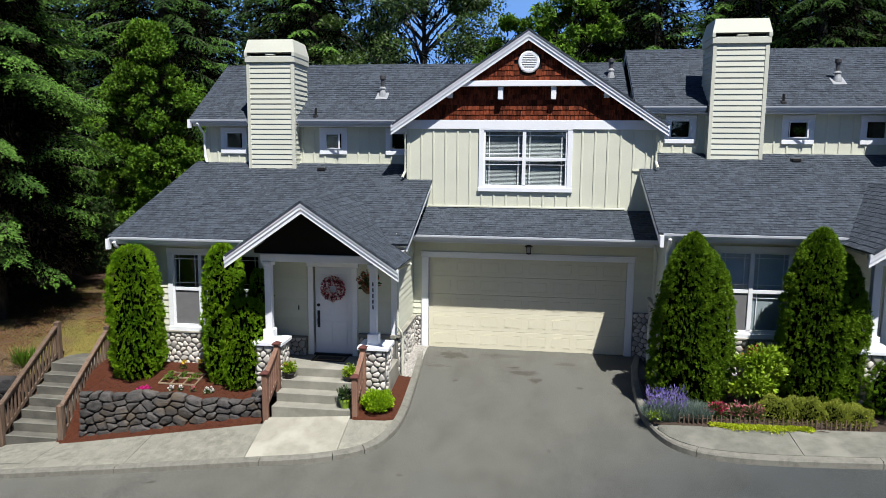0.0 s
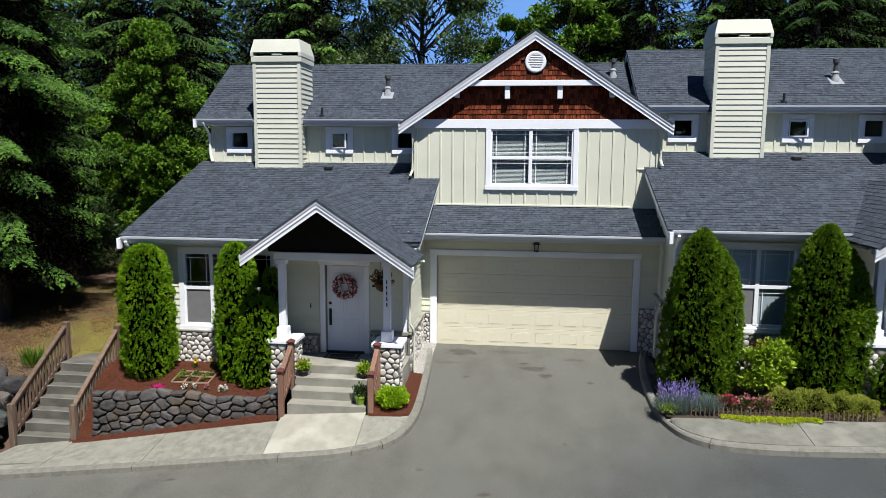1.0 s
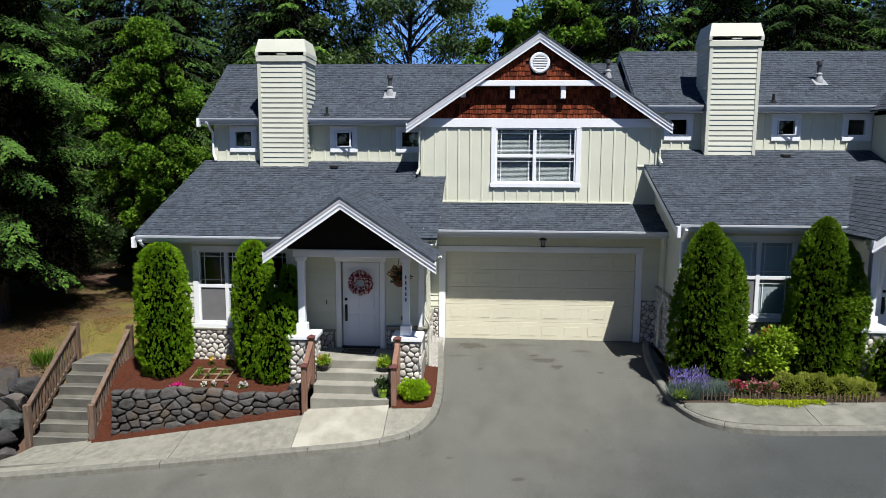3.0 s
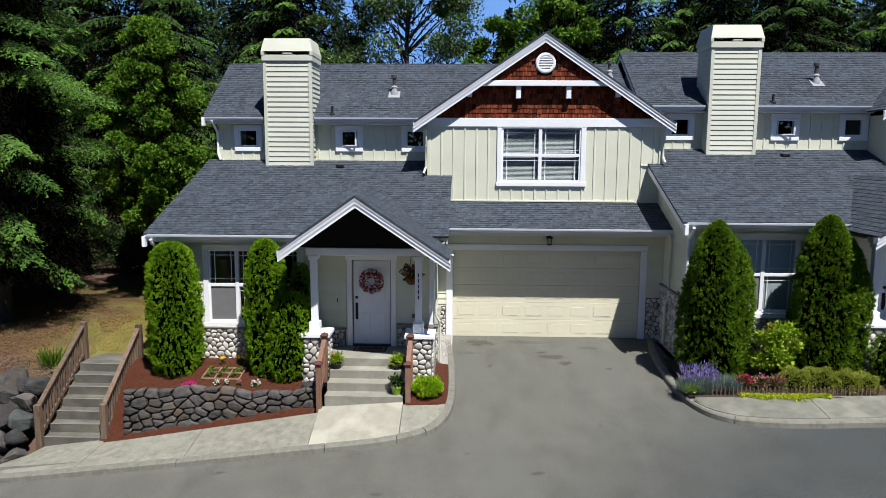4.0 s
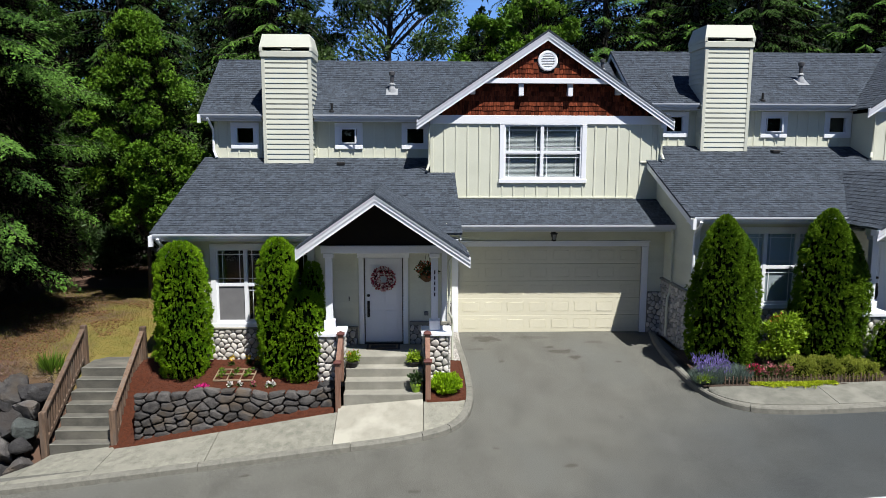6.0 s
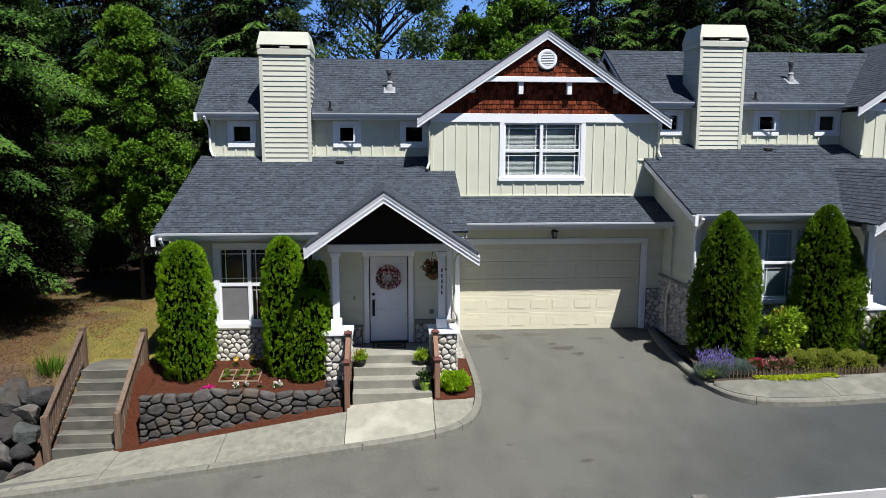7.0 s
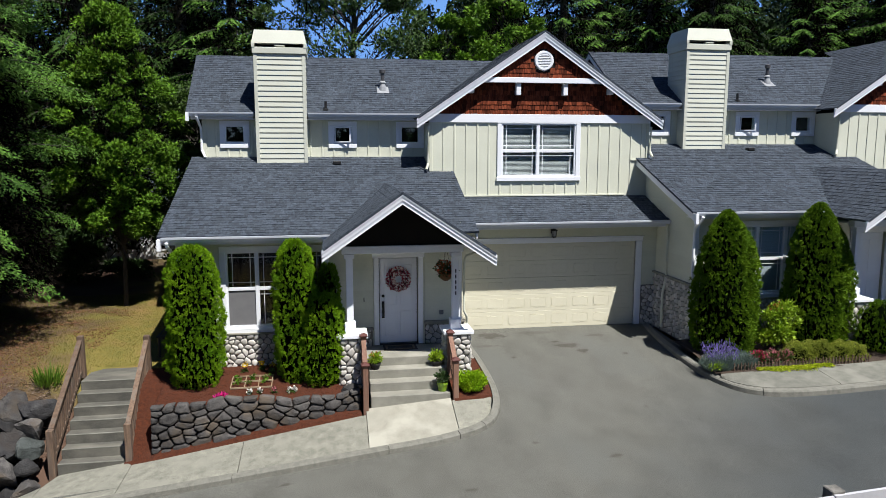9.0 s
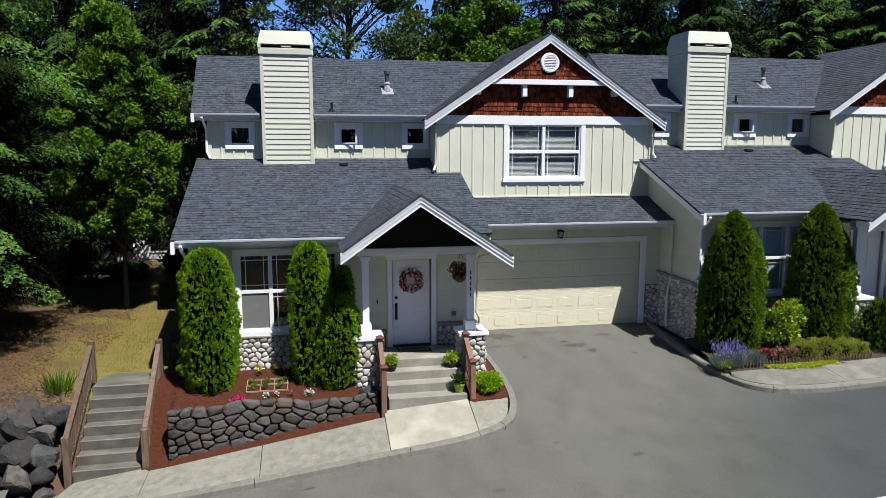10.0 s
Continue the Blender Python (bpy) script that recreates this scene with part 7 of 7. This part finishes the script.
# ---------------------------------------------------------------- trees


def conifer(seed, H, R, h0, droop, n_br, material, at, turn=0.0, scale=1.0, needle=0.11, gap=0.044, step=0.14, inner=460, twig=1.0, full=0.5, fluff=0.0, label="tall dark fir with drooping boughs behind the house"):
    """Fir or cedar: tapered trunk, long drooping boughs, twigs set with flat needle sprays."""
    q = np.random.default_rng(seed)
    t = thing("conifer", (0, 0, 0), label, "tree", "conifers")
    lean = q.uniform(-0.2, 0.2, 2)
    part("trunk", Geo().tube([(0, 0, -0.3), (lean[0] * 0.3, lean[1] * 0.3, H * 0.35), (lean[0], lean[1], H)], [H * 0.018, H * 0.013, 0.03], 10), M_BARK, t)
    limbs = Geo()
    P, A, S, FACE = [], [], [], []
    for b in range(n_br):
        u = (b + q.uniform(0, 1)) / n_br
        h = h0 + (H - h0) * u ** 0.95
        L = (R * (1 - u) ** 0.75 + 0.35) * q.uniform(0.65, 1.12) * min(1.0, full + 4.0 * u)
        az = b * 2.399 + q.uniform(-0.5, 0.5)
        d = np.array([math.cos(az), math.sin(az), 0.0])
        sd = np.array([-d[1], d[0], 0.0])
        rise = q.uniform(0.0, 0.3)
        dr = droop * q.uniform(0.7, 1.3)

        def pt(s):
            return d * L * s + np.array([0, 0, h + L * (rise * s - dr * s * s)])
        limbs.tube([tuple(pt(s)) for s in (0.0, 0.4, 0.75, 1.0)], [0.035 + 0.012 * L, 0.025, 0.014, 0.005], 4, cap=False)
        st = np.arange(0.15, 1.0, step / L)
        for s in st:
            base = pt(s)
            tl = (0.22 + 0.42 * (1 - s) + 0.25 * min(1, s * 3)) * min(1.0, L / 2.2) * q.uniform(0.7, 1.2) * twig
            for sg in (-1, 1):
                td = d * q.uniform(0.45, 0.8) + sd * sg * q.uniform(0.6, 0.95) + np.array([0, 0, -q.uniform(0.15, 0.55) - 0.5 * droop])
                td /= np.linalg.norm(td)
                k = max(2, int(tl / gap))
                w = (np.arange(k) + q.uniform(0.2, 0.8)) / k
                P.append(base + td * (tl * w)[:, None] + np.stack([np.zeros(k), np.zeros(k), -0.18 * tl * w * w], 1) + q.normal(0, 1, (k, 3)) * np.array([0.5, 0.5, 1.0]) * fluff)
                A.append(td + q.normal(0, 0.42, (k, 3)) * np.array([1, 1, 0.5]))
                S.append(q.uniform(0.7, 1.3, k) * needle)
                FACE.append(np.tile(d * 0.6 + np.array([0, 0, 0.75]), (k, 1)))
    part("branchwork", limbs, M_BARK, t)
    # near-black twigs that stand in for the shade inside the crown
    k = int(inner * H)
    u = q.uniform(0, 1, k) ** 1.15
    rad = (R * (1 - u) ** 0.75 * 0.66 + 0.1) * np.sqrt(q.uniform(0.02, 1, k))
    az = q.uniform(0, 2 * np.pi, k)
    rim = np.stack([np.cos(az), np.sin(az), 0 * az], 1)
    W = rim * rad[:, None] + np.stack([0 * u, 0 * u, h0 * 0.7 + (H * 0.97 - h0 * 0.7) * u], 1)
    part("deadwood", fast_mesh("deadwood", *leaf_cloud(W, rim * 0.5 + q.normal(0, 0.6, (k, 3)) + np.array([0, 0, -0.5]), needle * q.uniform(2.2, 4.5, k), needle * q.uniform(0.18, 0.42, k), q, tri=True), M_CROWNSHADE), None, t, "near-black twigs standing in for shade inside the crown")
    P, A, S = np.concatenate(P), np.concatenate(A), np.concatenate(S)
    part("crown", fast_mesh("crown", *leaf_cloud(P, A, S, S * 0.26, q, face=np.concatenate(FACE), loose=0.45, tri=True), material), None, t)
    t.matrix_basis = Matrix.Translation(at) @ pose(0, 0, 0, 0, 0, turn) @ Matrix.Scale(scale, 4)
    for c in t.children:
        c.matrix_parent_inverse = Matrix.Identity(4)
    return t


def broadleaf(seed, H, R, h0, clumps_n, leaves, size, material, at, label, cone=0.0, trunk=0.11, clump=0.24):
    """Broadleaf tree: trunk, forking limbs and leaf clumps with gaps between them."""
    q = np.random.default_rng(seed)
    t = thing("broadleaf_tree", (0, 0, 0), label, "tree", "broadleaf trees")
    part("trunk", Geo().tube([(0, 0, -0.3), (0.05, 0.03, h0), (-0.06, 0.08, H * 0.6), (0.05, 0.0, H * 0.92)], [trunk, trunk * 0.8, trunk * 0.5, 0.015], 10), M_BARK, t)
    limbs = Geo()
    P, A = [], []
    for c in range(clumps_n):
        u = q.uniform(0, 1)
        z = h0 + (H - h0) * u
        wide = R * (math.sin(math.pi * (0.12 + 0.80 * u)) ** 0.8) * (1 - cone * u) * q.uniform(0.35, 1.05)
        a = q.uniform(0, 2 * math.pi)
        cc = np.array([wide * math.cos(a), wide * math.sin(a), z])
        start = np.array([0, 0, max(h0 * 0.8, z - wide * 0.8)])
        mid = start * 0.45 + cc * 0.55 + np.array([0, 0, 0.12])
        limbs.tube([tuple(start), tuple(mid), tuple(cc)], [trunk * 0.25, trunk * 0.15, 0.006], 4, cap=False)
        r = q.uniform(0.35, 0.85) * R * clump
        k = int(leaves * q.uniform(0.6, 1.4))
        d = q.normal(size=(k, 3))
        d /= np.linalg.norm(d, axis=1)[:, None]
        P.append(cc + d * (r * q.uniform(0.25, 1.0, k) ** 0.6)[:, None] * np.array([1.15, 1.15, 0.8]))
        A.append(d * 0.8 + q.normal(0, 0.55, (k, 3)) + np.array([0, 0, 0.15]))
    part("branchwork", limbs, M_BARK, t)
    # near-black twigs paint the shade between the leaf clumps
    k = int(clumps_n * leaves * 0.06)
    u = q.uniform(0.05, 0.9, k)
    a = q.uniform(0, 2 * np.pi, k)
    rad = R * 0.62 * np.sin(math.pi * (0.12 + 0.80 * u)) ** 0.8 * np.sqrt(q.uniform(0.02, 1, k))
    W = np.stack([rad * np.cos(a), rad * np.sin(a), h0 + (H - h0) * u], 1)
    part("deadwood", fast_mesh("deadwood", *leaf_cloud(W, q.normal(0, 0.6, (k, 3)) + np.array([0, 0, 0.5]), size * q.uniform(1.5, 3.5, k), size * q.uniform(0.15, 0.3, k), q, tri=True), M_CROWNSHADE), None, t, "near-black twigs added for the inner shade of the crown")
    P, A = np.concatenate(P), np.concatenate(A)
    n = len(P)
    part("crown", fast_mesh("crown", *leaf_cloud(P, A, q.uniform(0.7, 1.3, n) * size, q.uniform(0.7, 1.2, n) * size * 0.4, q, face=np.array([0.1, -0.4, 0.8]), loose=0.6, tri=True), material), None, t)
    t.matrix_basis = Matrix.Translation(at)
    for c in t.children:
        c.matrix_parent_inverse = Matrix.Identity(4)
    return t


def gz(x, y):
    return (x, y, ground_z(x, y))


conifer(1, 19.0, 3.5, 1.9, 0.30, 150, M_FIR, gz(-14.9, 17.6), needle=0.075, gap=0.026, step=0.075, inner=3400, twig=0.95, full=0.6, fluff=0.055, label="big dark fir with layered drooping boughs over the lawn")
fir = conifer(4, 19.0, 3.4, 1.3, 0.24, 150, M_FIR, gz(-19.5, 16.6), twig=0.8)
cedar = conifer(2, 21.0, 3.8, 1.2, 0.42, 125, M_FIR2, gz(-14.2, 26.5), label="tall shaggy cedar with hanging sprays behind the house")
spruce = conifer(3, 17.0, 3.2, 1.4, 0.20, 120, M_FIR, gz(9.2, 30.5))
for src, x, y, turn, s in ((cedar, -18.6, 23.2, 40, 1.0), (spruce, -16.8, 21.4, 10, 1.0), (cedar, -21.5, 21.0, 200, 1.0), (fir, -9.4, 30.5, 200, 1.05), (cedar, -12.4, 35.0, 110, 1.0), (fir, -16.2, 33.5, 20, 1.05), (spruce, -18.5, 30.0, 80, 1.1), 
                           (cedar, 3.2, 35.0, 70, 1.0), (fir, 5.4, 32.0, 300, 1.0), (cedar, 13.0, 31.0, 150, 1.0), (spruce, 16.6, 28.6, 220, 0.95), (fir, 20.5, 31.0, 95, 1.05), (cedar, 24.5, 28.0, 10, 1.0), (fir, 14.6, 34.5, 210, 1.1), (fir, 18.8, 26.8, 350, 0.85), (cedar, 10.6, 27.6, 20, 0.8), (spruce, 14.8, 27.2, 160, 0.85), (cedar, 22.5, 25.6, 280, 0.85),
                           (fir, 9.5, 37.5, 170, 1.1)):
    copy_thing(src, Matrix.Translation(gz(x, y)) @ pose(0, 0, 0, 0, 0, turn) @ Matrix.Scale(s, 4))
# firs added across the road, behind the viewer, seen only as darkening reflections in the windows
# their cast shade also dims the near ground that the panes mirror
for src, x, y, turn in ((spruce, -15, -9.5, 75), (fir, -8.5, -10.0, 140), (spruce, -2, -9.5, 260), (fir, 5, -10.0, 20), (spruce, 12, -9.5, 190)):
    copy_thing(src, Matrix.Translation(gz(x, y)) @ pose(0, 0, 0, 0, 0, turn))

broadleaf(21, 8.7, 2.3, 2.3, 210, 330, 0.085, M_LEAF, gz(-11.75, 21.0), "young green maple on the lawn beside the house", 0.5, 0.075, 0.2)
broadleaf(22, 7.0, 1.8, 0.8, 90, 330, 0.085, M_LEAF2, gz(-9.9, 23.6), "leafy green tree crowding the corner of the house")
broadleaf(23, 15.0, 4.4, 3.4, 122, 350, 0.13, M_LEAF2, gz(-4.4, 30.0), "tall open alder behind the roof with sky gaps", 0.0, 0.2)
broadleaf(24, 11.5, 2.6, 3.0, 75, 330, 0.14, M_LEAF, gz(1.8, 29.0), "bright green alder behind the gable")
broadleaf(25, 10.0, 2.4, 2.0, 65, 330, 0.14, M_LEAF, gz(-0.8, 27.8), "bright green alder behind the ridge")
broadleaf(26, 12.5, 3.0, 3.0, 75, 330, 0.14, M_LEAF2, gz(21.0, 26.5), "green alder beyond the neighbouring roof")
for x, y, rx, h in ((-16.2, 24.2, 1.5, 1.5), (-14.2, 24.6, 1.2, 1.0), (-12.7, 25.3, 0.9, 0.35), (-10.9, 26.4, 0.9, 0.7), (-9.6, 25.4, 0.6, 1.0)):
    bush = thing("undergrowth_bush", gz(x, y), "dark leafy undergrowth bush in the shade of the firs", "bush", "undergrowth")
    x, y, z = gz(x, y)
    part("foliage", fast_mesh("foliage", *clumps((x, y, z + h * 0.9), (rx, 0.7, h), 30, 4200, 0.13, 0.035, int(x * -10)), M_DEEPLEAF), None, bush)

# distant woods, shade painted into their foliage, that close the view between the trunks
q = np.random.default_rng(9)
n = 210000
x, y = q.uniform(-50, 50, n), q.uniform(42, 54, n)
top = 15.0 + 2.5 * np.sin(x * 0.9) * np.cos(x * 0.37 + 1) + 1.5 * np.sin(x * 2.3)
for cx, w, drop in ((-4.7, 5.0, 10.5), (9.8, 1.3, 6.0), (-23.0, 1.3, 5.0), (18.0, 0.8, 3.0)):
    top = top - drop * np.exp(-((x - cx) / w) ** 2)
u = q.uniform(0, 1, n)
z = 0.3 + np.where(x > -15, 0.34 + 0.66 * u, u ** 0.95) * top
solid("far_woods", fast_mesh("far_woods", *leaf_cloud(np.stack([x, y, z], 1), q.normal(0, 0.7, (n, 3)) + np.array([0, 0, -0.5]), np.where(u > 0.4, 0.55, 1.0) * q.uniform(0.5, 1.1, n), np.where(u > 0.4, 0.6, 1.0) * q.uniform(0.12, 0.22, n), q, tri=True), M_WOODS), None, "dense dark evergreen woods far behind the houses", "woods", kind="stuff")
n = 15000
a = q.uniform(-1, 1, n)
x, y = -30 - 12 * q.uniform(0, 1, n), q.uniform(5, 45, n)
z = -1 + q.uniform(0, 1, n) * 17
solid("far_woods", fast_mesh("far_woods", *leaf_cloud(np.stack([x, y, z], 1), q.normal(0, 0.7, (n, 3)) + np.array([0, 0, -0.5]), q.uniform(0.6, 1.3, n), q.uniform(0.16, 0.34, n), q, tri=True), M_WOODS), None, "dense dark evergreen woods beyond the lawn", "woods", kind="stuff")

# unseen woods added behind the viewer so the panes mirror darkness
n = 12000
x, y = q.uniform(-60, 60, n), -30 - q.uniform(0, 8, n)
z = q.uniform(0, 1, n) * (15 + 3 * np.sin(x * 0.7))
solid("far_woods", fast_mesh("far_woods", *leaf_cloud(np.stack([x, y, z], 1), q.normal(0, 0.7, (n, 3)) + np.array([0, 0, -0.5]), q.uniform(0.9, 1.8, n), q.uniform(0.25, 0.5, n), q, tri=True), M_WOODS), None, "unseen dark evergreen woods added across the road", "woods", kind="stuff")

# pale house glimpsed through the trees
far = thing("far_house", (-12.4, 28.6, -0.3), "pale house glimpsed through the trees", "house")
part("wall", Geo().box(-14.6, -10.4, 28.6, 33.0, -0.3, 2.9), M_FAR, far)
part("roof", Geo().prism([(28.1, 2.9), (33.5, 2.9), (30.8, 4.4)], "x", -15.0, -10.0), M_ROOF, far)
for x in (-13.6, -12.1):
    w = part("window", Geo().cbox(x - 0.5, x + 0.5, 28.56, 28.599, 0.8, 2.0, 0.01), M_WHITE, far)
    part("pane", Geo().box(x - 0.42, x + 0.42, 28.55, 28.558, 0.88, 1.92), M_BLACK, w)

tagged(new("backdrop", Geo().add([(-900, 420, -20), (900, 420, -20), (900, 420, 260), (-900, 420, 260)], [(0, 1, 2, 3)]).mesh("backdrop", M_SKY)), "clear blue summer sky far beyond the trees", "sky", kind="structure")
